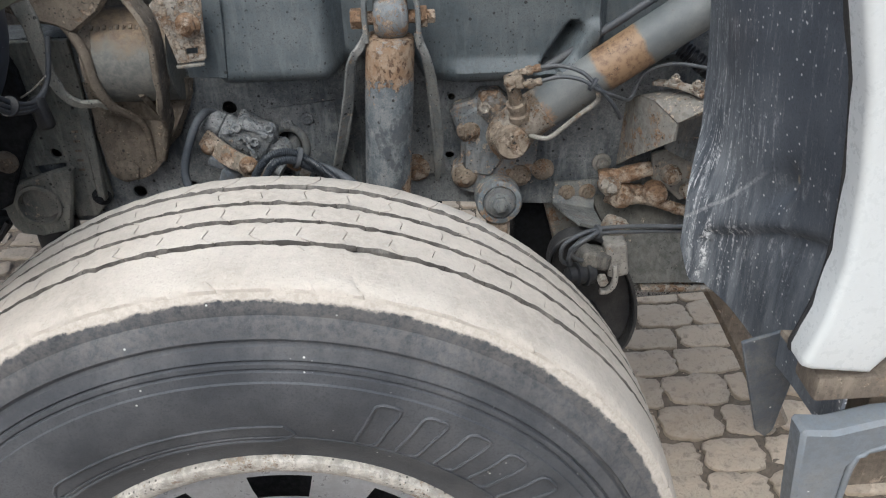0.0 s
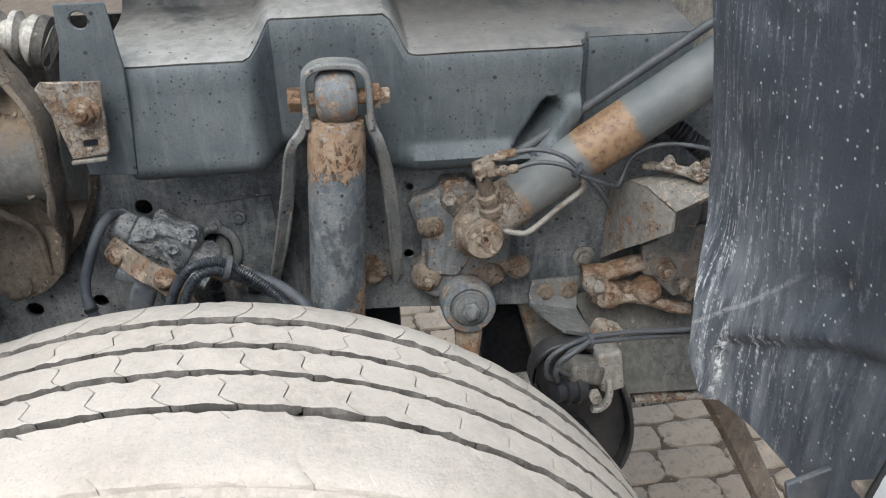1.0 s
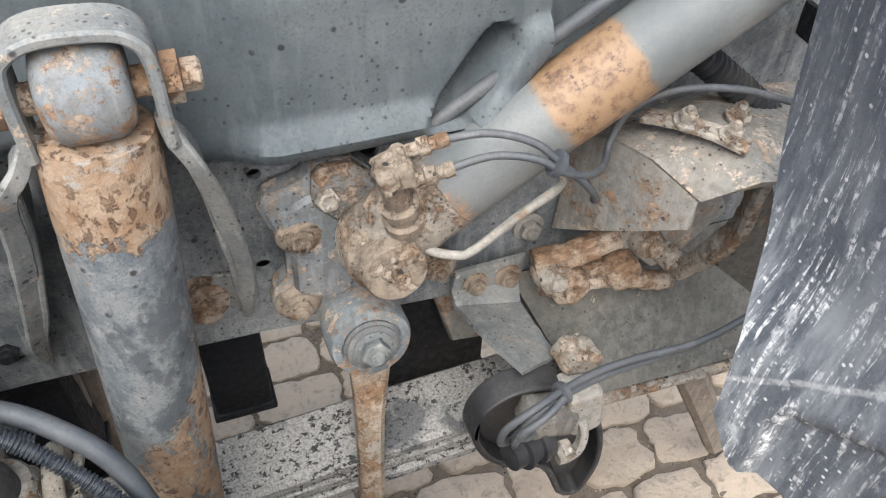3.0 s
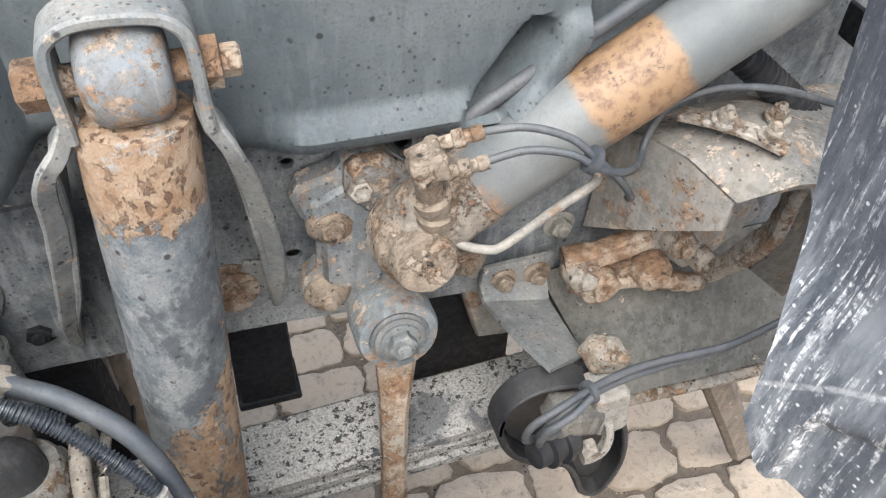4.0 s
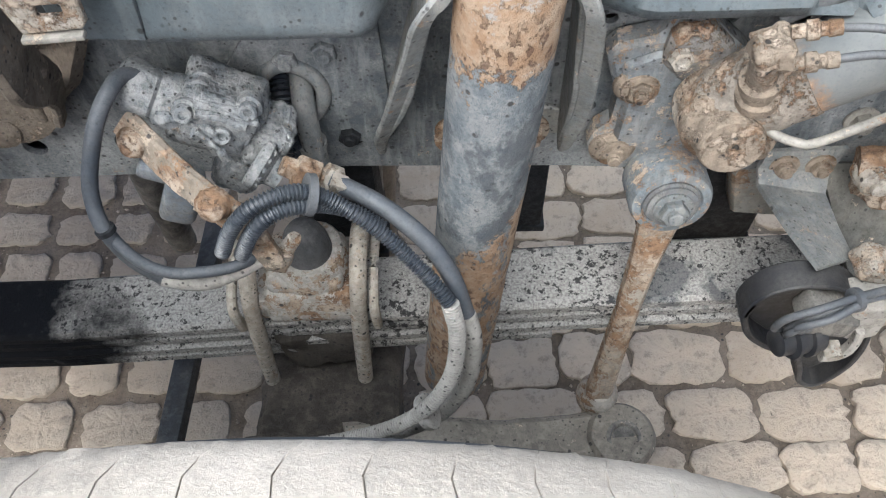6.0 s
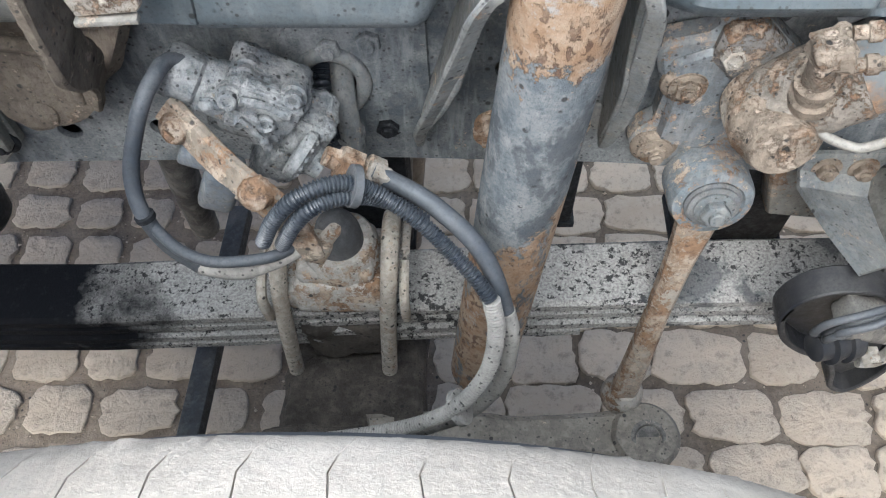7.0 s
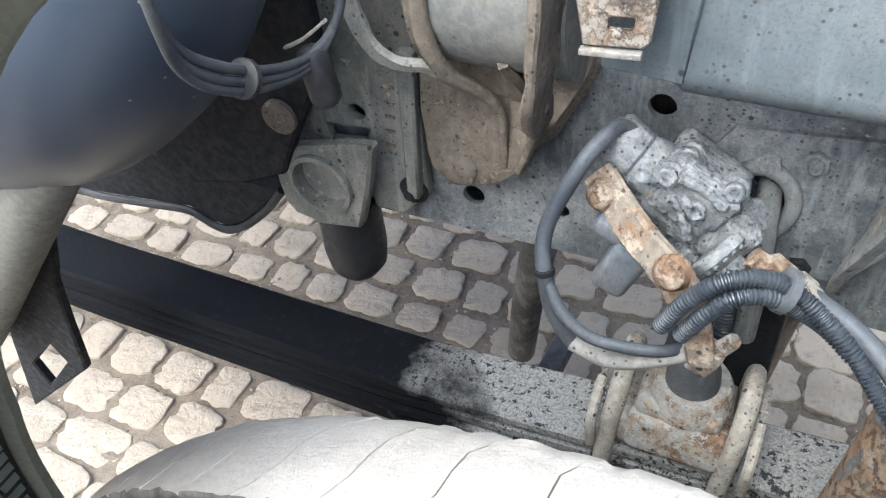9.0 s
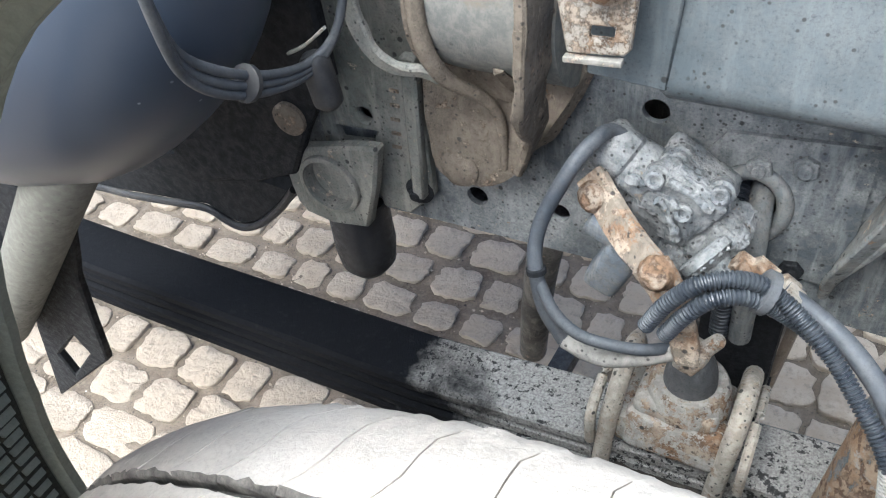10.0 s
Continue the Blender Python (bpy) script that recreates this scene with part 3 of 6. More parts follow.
part("sky_blocker", bm, PANEL, panel)
bm = B()
box(bm, (-1.15, 2.02, 1.335), (1.7, 1.1, 0.02))
part("left_sky_blocker", bm, PANEL, panel)
bm = B()
box(bm, (-0.75, 1.56, 1.25), (0.9, 0.02, 0.12))
part("rear_sky_blocker", bm, PANEL, panel)
mount = thing("mounting_plate", "rusty mounting plate bolted to the end of the panel", "bracket")
bm = B()
plate(bm, [(-0.340, 1.015), (-0.296, 1.019), (-0.291, 1.024), (-0.284, 1.117), (-0.358, 1.120), (-0.366, 1.112), (-0.349, 1.064)], [[(-0.323, 1.030), (-0.304, 1.031), (-0.303, 1.041), (-0.322, 1.040)]], 1.324, 1.331, ch=0.0015)
lumpy(bm, 0.0008, 60.0)
part("plate", bm, RUSTY, mount)
bm = B()
box(bm, (-0.319, 1.325, 1.012), (0.046, 0.008, 0.005), rot(0, -4, 0), 0.001)
part("lip", bm, PIPE, mount)
bm = B()
plate(bm, [(-0.335, 0.978), (-0.270, 0.974), (-0.264, 1.06), (-0.260, 1.125), (-0.268, 1.209), (-0.331, 1.209), (-0.333, 1.162), (-0.343, 1.115)], [ring2(-0.303, 1.188, 0.011, 16)], 1.358, 1.364, ch=0.0015)
part("backing", bm, PANEL, mount, "grey sheet lug with a round hole")
bm = B()
lathe(bm, (-0.310, 1.362, 1.08), (0, -1, 0), [(0, 0.016), (0.034, 0.016)], 20)
part("spacer", bm, RUST, mount)
bm = B()
hexbolt(bm, (-0.310, 1.322, 1.08), (0, -1, 0), 0.014, 0.012)
part("bolt", bm, RUST, mount)

# ---------- shock absorber and its hanger ----------
shock = thing("shock_absorber", "grey shock absorber tube with flaking rust at both ends", "shock absorber")


def shock_material():
    m, nt, b = nodes_of("shock_paint")
    co = nt.nodes.new("ShaderNodeTexCoord")
    sep = nt.nodes.new("ShaderNodeSeparateXYZ")
    nt.links.new(co.outputs["Object"], sep.inputs[0])
    n1, n2, n4 = noise_node(nt, 22.0, 8.0, 0.75), noise_node(nt, 90.0, 8.0, 0.72), noise_node(nt, 330.0, 5.0, 0.75)
    zz = maths(nt, "ADD", sep.outputs["Z"], maths(nt, "ADD", maths(nt, "MULTIPLY", maths(nt, "SUBTRACT", n1, 0.5), 0.20), maths(nt, "MULTIPLY", maths(nt, "SUBTRACT", n2, 0.5), 0.08)))
    top = ramp(nt, zz, 0.962, 0.968)
    low = ramp(nt, maths(nt, "ADD", zz, maths(nt, "MULTIPLY", sep.outputs["X"], -1.2)), 0.742, 0.736)
    low = maths(nt, "MULTIPLY", low, ramp(nt, noise_node(nt, 26.0, 8.0, 0.72, stretch=(1, 1, 0.45)), 0.43, 0.47))
    paint = mix(nt, ramp(nt, noise_node(nt, 27.0, 8.0, 0.75), 0.42, 0.58), (0.092, 0.108, 0.120), (0.185, 0.192, 0.192))
    paint = mix(nt, ramp(nt, n2, 0.55, 0.64, 0, 0.5), paint, (0.27, 0.27, 0.26))
    paint = mix(nt, ramp(nt, noise_node(nt, 13.0, 8.0, 0.68, stretch=(1, 1, 0.6)), 0.52, 0.57, 0, 0.75), paint, (0.045, 0.052, 0.06))
    paint = mix(nt, ramp(nt, n4, 0.36, 0.48, 0.6, 0), paint, (0.05, 0.06, 0.07))
    v = noise_node(nt, 60.0, kind="voronoi")
    paint = mix(nt, maths(nt, "MULTIPLY", ramp(nt, v, 0.12, 0.2, 1, 0), ramp(nt, n1, 0.48, 0.54)), paint, (0.03, 0.03, 0.03))
    spot = ramp(nt, maths(nt, "ADD", maths(nt, "MULTIPLY", noise_node(nt, 18.0, 8.0, 0.7, stretch=(1, 1, 0.6)), 0.7), maths(nt, "MULTIPLY", n2, 0.3)), 0.59, 0.61)
    rusted = maths(nt, "MAXIMUM", maths(nt, "MAXIMUM", top, low), spot)
    tan = mix(nt, ramp(nt, noise_node(nt, 34.0, 8.0, 0.7), 0.42, 0.6), (0.225, 0.140, 0.080), (0.31, 0.235, 0.165))
    tan = mix(nt, ramp(nt, noise_node(nt, 48.0, 8.0, 0.75), 0.57, 0.62, 0, 0.8), tan, (0.29, 0.285, 0.27))
    pits = noise_node(nt, 120.0, 6.0, 0.62, stretch=(1.0, 1.0, 0.7))
    pit = maths(nt, "MULTIPLY", ramp(nt, pits, 0.535, 0.575), ramp(nt, noise_node(nt, 30.0), 0.38, 0.52, 0.25, 1.0))
    flake = mix(nt, maths(nt, "MULTIPLY", pit, 0.85), tan, (0.085, 0.045, 0.026))
    nt.links.new(mix(nt, rusted, paint, flake), b.inputs["Base Color"])
    b.inputs["Roughness"].default_value = 0.75
    bump(nt, b, maths(nt, "SUBTRACT", maths(nt, "ADD", maths(nt, "ADD", n2, n1), maths(nt, "MULTIPLY", rusted, 0.6)), maths(nt, "MULTIPLY", pit, rusted)), 0.8, 0.004)
    return m


SHOCK = shock_material()
bm = B()
p0, p1 = Vector((0.010, 1.364, 1.036)), Vector((-0.040, 1.340, 0.34))
lathe(bm, p0, p1 - p0, [(0, 0.030), (0.002, 0.0395), (0.02, 0.0418), (0.06, 0.042)] + [(0.06 + 0.012 * k, 0.042) for k in range(1, 50)] + [(0.685, 0.042), (0.69, 0.035)], 48)
lumpy(bm, 0.0004, 60.0)
part("tube", bm, SHOCK, shock)
bm = B()
lathe(bm, (-0.016, 1.362, 1.068), (1, 0, 0), [(0, 0.020), (0.002, 0.028), (0.008, 0.034), (0.014, 0.0365), (0.044, 0.0365), (0.050, 0.034), (0.056, 0.028), (0.058, 0.020)], 28)
part("upper_eye", bm, grimy("eye_paint", (0.125, 0.14, 0.152), 0.4, 0.46, 0.8, rust_scale=20), shock)
bm = B()
rod(bm, (-0.048, 1.362, 1.066), (0.068, 1.362, 1.066), 0.011)
part("eye_bolt", bm, RUST, shock)
bm = B()
lathe(bm, (-0.054, 1.362, 1.066), (1, 0, 0), [(0, 0.015), (0.002, 0.0175), (0.018, 0.0175), (0.019, 0.015)], 6)
part("nut", bm, RUST, shock)
bm = B()
lathe(bm, (0.061, 1.362, 1.065), (1, 0, 0), [(0, 0.0165), (0.002, 0.018), (0.012, 0.018), (0.013, 0.0115), (0.024, 0.0115), (0.026, 0.009)], 6)
part("bolt_head", bm, RUST, shock)

hanger = thing("shock_bracket", "grey forged steel bracket carrying the shock absorber", "bracket")
bm = B()
strap(bm, [(-0.030, 1.359, 1.030), (-0.030, 1.359, 1.090), (-0.023, 1.359, 1.106), (-0.004, 1.359, 1.114), (0.031, 1.359, 1.113), (0.049, 1.359, 1.106), (0.057, 1.359, 1.087), (0.058, 1.359, 1.024)], [0.038], 0.009, step=0.005)
part("yoke", bm, BRACKET, hanger)
# each leg is an angle section: a web reaching back to the rail and a flange turned outwards
for sx, edge in ((-1, [(-0.036, 1.352, 1.040), (-0.050, 1.343, 1.020), (-0.066, 1.341, 1.000), (-0.080, 1.370, 0.930), (-0.102, 1.408, 0.825), (-0.120, 1.440, 0.745), (-0.119, 1.462, 0.698)]),
                 (1, [(0.063, 1.352, 1.038), (0.070, 1.345, 1.018), (0.079, 1.343, 0.998), (0.090, 1.372, 0.930), (0.097, 1.402, 0.840), (0.095, 1.434, 0.745), (0.089, 1.452, 0.708)])):
    f = [0.012, 0.016, 0.018, 0.020, 0.020, 0.016, 0.008]
    w = [0.030, 0.036, 0.060, 0.080, 0.066, 0.044, 0.020]
    leg_bm = B()
    strap(leg_bm, [(x - sx * (k - 0.003), y + 0.4 * k + v / 2 - 0.003, z) for (x, y, z), k, v in zip(edge, f, w)], w, 0.006, side=(0.05 * sx, 1, 0.1), step=0.008)
    leg = part("leg", leg_bm, BRACKET, hanger)
    bm = B()
    strap(bm, [(x - sx * k / 2, y + 0.2 * k, z) for (x, y, z), k in zip(edge, f)], f, 0.006, side=(sx, -0.42, 0), step=0.008)
    lumpy(bm, 0.0008, 50.0)
    part("leg_flange", bm, BRACKET, leg)
bm = B()
plate(bm, [(0.048, 0.716), (0.102, 0.712), (0.102, 0.75), (0.06, 0.76)], (), 1.470, 1.478, ch=0.002)
part("foot", bm, BRACKET, hanger)
bm = B()
hexbolt(bm, (-0.032, 1.47, 0.725), (0, -1, 0), 0.016, 0.016)
part("bolt", bm, RUST, hanger)
bm = B()
hexbolt(bm, (0.045, 1.468, 0.727), (0, -1, 0), 0.018, 0.016)
part("bolt", bm, RUST, hanger)

# ---------- leaf spring, clamp and axle ----------
def spring_top(x):
    return float(np.interp(x, [-2.4, -1.2, -0.6, -0.4, -0.05, 0.25, 0.92], [0.43, 0.400, 0.405, 0.424, 0.457, 0.478, 0.50]))


def spring_material():
    m, nt, b = nodes_of("spring_steel")
    co = nt.nodes.new("ShaderNodeTexCoord")
    sep = nt.nodes.new("ShaderNodeSeparateXYZ")
    nt.links.new(co.outputs["Object"], sep.inputs[0])
    n1, n2, n3 = noise_node(nt, 7.0, 6.0, 0.6), noise_node(nt, 105.0, 8.0, 0.72), noise_node(nt, 300.0, 4.0, 0.7)
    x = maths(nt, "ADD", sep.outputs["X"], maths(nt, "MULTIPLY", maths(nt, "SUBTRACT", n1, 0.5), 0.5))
    mud = mix(nt, ramp(nt, n3, 0.38, 0.6), (0.17, 0.163, 0.155), (0.34, 0.33, 0.31))
    flakes = ramp(nt, maths(nt, "ADD", n2, maths(nt, "MULTIPLY", maths(nt, "SUBTRACT", n1, 0.5), 0.25)), 0.555, 0.575)
    col = mix(nt, maths(nt, "MULTIPLY", flakes, 0.9), mud, (0.018, 0.018, 0.019))
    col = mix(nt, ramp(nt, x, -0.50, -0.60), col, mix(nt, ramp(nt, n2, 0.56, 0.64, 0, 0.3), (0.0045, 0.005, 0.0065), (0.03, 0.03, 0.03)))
    patch = maths(nt, "MULTIPLY", ramp(nt, noise_node(nt, 11.0, 5.0, 0.6), 0.52, 0.58), ramp(nt, x, 0.05, 0.2))
    col = mix(nt, maths(nt, "MULTIPLY", patch, 0.7), col, (0.05, 0.055, 0.062))
    nt.links.new(col, b.inputs["Base Color"])
    b.inputs["Roughness"].default_value = 0.85
    b.inputs["Specular IOR Level"].default_value = 0.1
    bump(nt, b, maths(nt, "ADD", n2, n3), 0.5, 0.004)
    return m


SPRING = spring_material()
spring = thing("leaf_spring", "long leaf spring coated with grey mud and black specks", "leaf spring")
sx = [-2.4 + 0.1 * i for i in range(34)]
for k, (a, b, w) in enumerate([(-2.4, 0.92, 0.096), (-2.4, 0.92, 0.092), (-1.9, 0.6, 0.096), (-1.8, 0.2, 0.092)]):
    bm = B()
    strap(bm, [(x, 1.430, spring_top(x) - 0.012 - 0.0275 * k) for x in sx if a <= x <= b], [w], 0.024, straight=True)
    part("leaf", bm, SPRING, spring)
clamp = thing("spring_clamp", "dusty spring saddle held by two bent clamp bolts", "spring clamp")
bm = B()
SADDLE = grimy("saddle_dirt", (0.33, 0.315, 0.29), 0.6, 0.52, 0.95, rust_scale=13.0, speck=0.4)
box(bm, (-0.232, 1.430, 0.475), (0.125, 0.100, 0.05), bev=0.006)
box(bm, (-0.228, 1.430, 0.510), (0.100, 0.085, 0.04), bev=0.012, seg=3)
box(bm, (-0.225, 1.405, 0.478), (0.118, 0.060, 0.060), rot(-12, 0, 0), 0.012, 3)
part("saddle", bm, SADDLE, clamp)
bm = B()
lathe(bm, (-0.222, 1.432, 0.515), (0, 0, 1), [(0, 0.052), (0.012, 0.049), (0.026, 0.046), (0.030, 0.043), (0.028, 0.036)], 28)
lumpy(bm, 0.0015, 60.0)
part("bump_stop_cup", bm, SADDLE, clamp)
bm = B()
lathe(bm, (-0.222, 1.432, 0.535), (0, 0, 1), [(0, 0.031), (0.012, 0.031), (0.030, 0.029), (0.044, 0.025), (0.056, 0.018), (0.062, 0.008)], 28)
part("bump_stop", bm, grimy("dusty_rubber", (0.06, 0.062, 0.066), 0.5, 0.0, 0.85, dust_col=(0.17, 0.168, 0.165)), clamp, "dusty rounded rubber bump stop")
UB = grimy("clamp_bolt", (0.34, 0.315, 0.275), 0.6, 0.25, 0.9, speck=0.9, rust_scale=60, dust_col=MUD)
for x in (-0.305, -0.165):
    bm = B()
    sweep(bm, [(x - 0.012, 1.365, 0.20), (x - 0.004, 1.372, 0.36), (x + 0.002, 1.380, 0.47), (x + 0.006, 1.388, 0.515), (x + 0.008, 1.41, 0.545), (x + 0.008, 1.44, 0.552), (x + 0.008, 1.47, 0.54), (x + 0.006, 1.484, 0.50), (x, 1.486, 0.40), (x, 1.486, 0.22)], 0.0115, 12, 0.012)
    part("clamp_bolt", bm, UB, clamp)
for x in (-0.322, -0.140):
    bm = B()
    strap(bm, [(x, 1.375, 0.44), (x, 1.375, 0.50), (x, 1.43, 0.52), (x, 1.485, 0.50)], [0.014], 0.012)
    part("clamp_plate", bm, UB, clamp)
axle = thing("front_axle", "mud-caked front axle beam below the leaf spring", "axle")
bm = B()
box(bm, (-0.225, 1.33, 0.245), (0.21, 0.26, 0.07), rot(-6, 0, 0), 0.02, 3)
box(bm, (-0.235, 1.72, 0.27), (0.11, 0.62, 0.10), None, 0.02, 3)
box(bm, (-0.225, 1.43, 0.345), (0.13, 0.10, 0.10), None, 0.01, 2)
lumpy(bm, 0.009, 30.0, 7)
part("beam", bm, AXLE, axle)
bm = B()
box(bm, (-0.235, 1.175, 0.36), (0.19, 0.10, 0.20), rot(0, 0, 0), 0.03, 3)
lumpy(bm, 0.009, 26.0, 5)
part("knuckle", bm, AXLE, axle)
bar = thing("steering_rod", "dark painted steering rod below the axle", "rod")
bm = B()
box(bm, (-0.480, 1.33, 0.20), (0.036, 0.75, 0.036), rot(0, 0, -3), 0.006)
part("bar", bm, grimy("rod_paint", (0.022, 0.025, 0.03), 0.3, 0.0, 0.6, dust_col=(0.16, 0.15, 0.14), speck=0.4), bar)

# ---------- stabiliser link with its lower arm ----------
link = thing("stabiliser_link", "rusty stabiliser link with a worn rubber-bushed eye", "link")
bm = B()
lathe(bm, (0.203, 1.445, 0.672), (0.0, -1, 0.2), [(0, 0.040), (0.003, 0.046), (0.045, 0.046), (0.052, 0.043), (0.054, 0.034), (0.050, 0.032)], 36)
part("eye", bm, grimy("eye_steel", (0.13, 0.15, 0.165), 0.45, 0.42, 0.75), link)
bm = B()
lathe(bm, (0.203, 1.399, 0.681), (0.0, -1, 0.2), [(0, 0.031), (0.006, 0.031), (0.008, 0.028), (0.011, 0.028), (0.012, 0.025)], 30)
part("bushing", bm, grimy("bushing", (0.10, 0.105, 0.11), 0.5, 0.1, 0.8), link)
bm = B()
hexbolt(bm, (0.203, 1.387, 0.6835), (0.0, -1, 0.2), 0.016, 0.012, False)
lathe(bm, (0.203, 1.391, 0.683), (0.0, -1, 0.2), [(0, 0.022), (0.006, 0.022), (0.007, 0.020)], 24)
part("bolt", bm, BRACKET, link)
bm = B()
strap(bm, [(0.203, 1.415, 0.660), (0.202, 1.408, 0.625), (0.195, 1.392, 0.54), (0.188, 1.372, 0.42), (0.182, 1.355, 0.32), (0.178, 1.345, 0.25)], [0.050, 0.034, 0.030, 0.034, 0.040], 0.026, side=(1, 0, 0))
part("rod", bm, grimy("link_rust", (0.25, 0.21, 0.165), 0.6, 0.62, 0.9, rust_scale=14.0), link)
bm = B()
lathe(bm, (0.18, 1.35, 0.255), (0, 0, -1), [(0, 0.022), (0.01, 0.03), (0.03, 0.032), (0.04, 0.03), (0.045, 0.018)], 24)
part("lower_joint", bm, RUSTY, link)
arm = thing("track_lever", "dusty forged steering lever with a round end", "steering lever")
bm = B()
strap(bm, [(-0.20, 1.26, 0.27), (-0.08, 1.285, 0.235), (0.02, 1.285, 0.215), (0.12, 1.287, 0.205), (0.205, 1.287, 0.20)], [0.075, 0.06, 0.055, 0.068, 0.09], 0.045, side=(0, 1, 0))
lathe(bm, (0.210, 1.285, 0.170), (0, 0, 1), [(0, 0.044), (0.006, 0.052), (0.055, 0.052), (0.064, 0.045)], 28)
lumpy(bm, 0.002, 40.0)
part("arm", bm, grimy("lever_dirt", (0.135, 0.12, 0.10), 0.5, 0.10, 0.9, speck=0.9, dust_col=(0.29, 0.26, 0.22)), arm)
bm = B()
lathe(bm, (0.212, 1.280, 0.233), (0, -0.2, 1), [(0, 0.026), (0.002, 0.026), (0.003, 0.021), (0.0, 0.018)], 28, closed=False)
lathe(bm, (0.212, 1.280, 0.231), (0, -0.2, 1), [(0, 0.018), (0.003, 0.017)], 28)
part("plug", bm, UNDER, arm)

# ---------- cast plate carrying the cab tilt cylinder ----------
BOSS = grimy("boss_dust", (0.205, 0.165, 0.125), 0.6, 0.40, 0.9, speck=0.6, dust_col=(0.265, 0.218, 0.168), rust_scale=14.0, relief=0.9)
carrier = thing("cylinder_carrier", "bolted cast plate on the rail, flaking rust on top", "bracket")
bm = B()
plate(bm, [(0.112, 0.715), (0.118, 0.738), (0.132, 0.752), (0.134, 0.79), (0.120, 0.830), (0.113, 0.853), (0.122, 0.866), (0.162, 0.876), (0.166, 0.893), (0.207, 0.894), (0.232, 0.868), (0.262, 0.84), (0.285, 0.80), (0.28, 0.715), (0.262, 0.700), (0.222, 0.69), (0.152, 0.672), (0.126, 0.686)], (), 1.448, 1.479, ch=0.006)
lumpy(bm, 0.0012, 30.0)
part("plate", bm, grimy("carrier", (0.125, 0.137, 0.145), 0.45, 0.42, 0.75, speck=0.9, dust_col=(0.29, 0.275, 0.25)), carrier)
bm = B()
plate(bm, [(0.136, 0.725), (0.138, 0.80), (0.128, 0.846), (0.160, 0.862), (0.205, 0.862), (0.215, 0.80), (0.212, 0.745), (0.19, 0.715)], (), 1.441, 1.452, ch=0.005)
part("raised_face", bm, grimy("carrier_face", (0.13, 0.142, 0.15), 0.45, 0.36, 0.75, speck=0.9, dust_col=(0.30, 0.28, 0.25)), carrier)
bm = B()
plate(bm, [(0.163, 0.852), (0.166, 0.888), (0.174, 0.895), (0.205, 0.896), (0.228, 0.872), (0.246, 0.835), (0.225, 0.80), (0.20, 0.81)], (), 1.436, 1.455, ch=0.006)
lumpy(bm, 0.0015, 60.0)
part("upper_lug", bm, grimy("lug_rust", (0.155, 0.15, 0.145), 0.45, 0.52, 0.85, speck=1.0, dust_col=(0.26, 0.22, 0.17), relief=0.9), carrier, "flaking brown rust on the upper lug")
bm = B()
lathe(bm, (0.176, 1.430, 0.868), (0.1, -1, 0.2), [(0, 0.012), (0.008, 0.011), (0.009, 0.008), (0.004, 0.006)], 6)
part("castle_nut", bm, RUSTY, carrier)
for x, z, r in [(0.150, 0.815, 0.0155), (0.139, 0.716, 0.0155), (0.250, 0.712, 0.014), (0.295, 0.722, 0.014)]:
    bm = B()
    lathe(bm, (x, 1.450, z), (0, -1, 0), [(0, r * 1.65), (0.005, r * 1.6), (0.009, r * 1.3)], 22)
    lumpy(bm, 0.0012, 70.0)
    hexbolt(bm, (x, 1.4415, z), (0, -1, 0), r * 0.85, 0.006)
    lathe(bm, (x, 1.434, z), (0, -1, 0), [(0, r * 0.5), (0.004, r * 0.5), (0.005, r * 0.44), (0.007, r * 0.5), (0.009, r * 0.4)], 14)
    part("bolt", bm, BOSS, carrier)
tilt = thing("tilt_cylinder", "pale grey hydraulic tilt cylinder with a rusted band", "hydraulic cylinder")
bm = B()
lathe(bm, (0.220, 1.432, 0.813), (0.0, -1, 0.2), [(0, 0.030), (0.004, 0.040), (0.044, 0.041), (0.052, 0.0385), (0.056, 0.0335), (0.060, 0.0315), (0.076, 0.0315), (0.080, 0.029), (0.0803, 0.006), (0.077, 0.005)], 40)
part("pivot_boss", bm, BOSS, tilt)
bm = B()
sweep(bm, [(0.205, 1.418, 0.800), (0.222, 1.408, 0.823), (0.246, 1.405, 0.848), (0.285, 1.403, 0.876)], [0.034, 0.041, 0.042, 0.0405], 32, 0.006)
lumpy(bm, 0.0016, 45.0)
part("clevis", bm, grimy("clevis_rust", (0.21, 0.185, 0.155), 0.5, 0.44, 0.9, speck=0.6, dust_col=(0.28, 0.24, 0.195), rust_scale=22.0, relief=0.9), tilt, "rusty dust-caked clevis end")
CA, CB = Vector((0.246, 1.405, 0.850)), Vector((0.645, 1.395, 1.112))


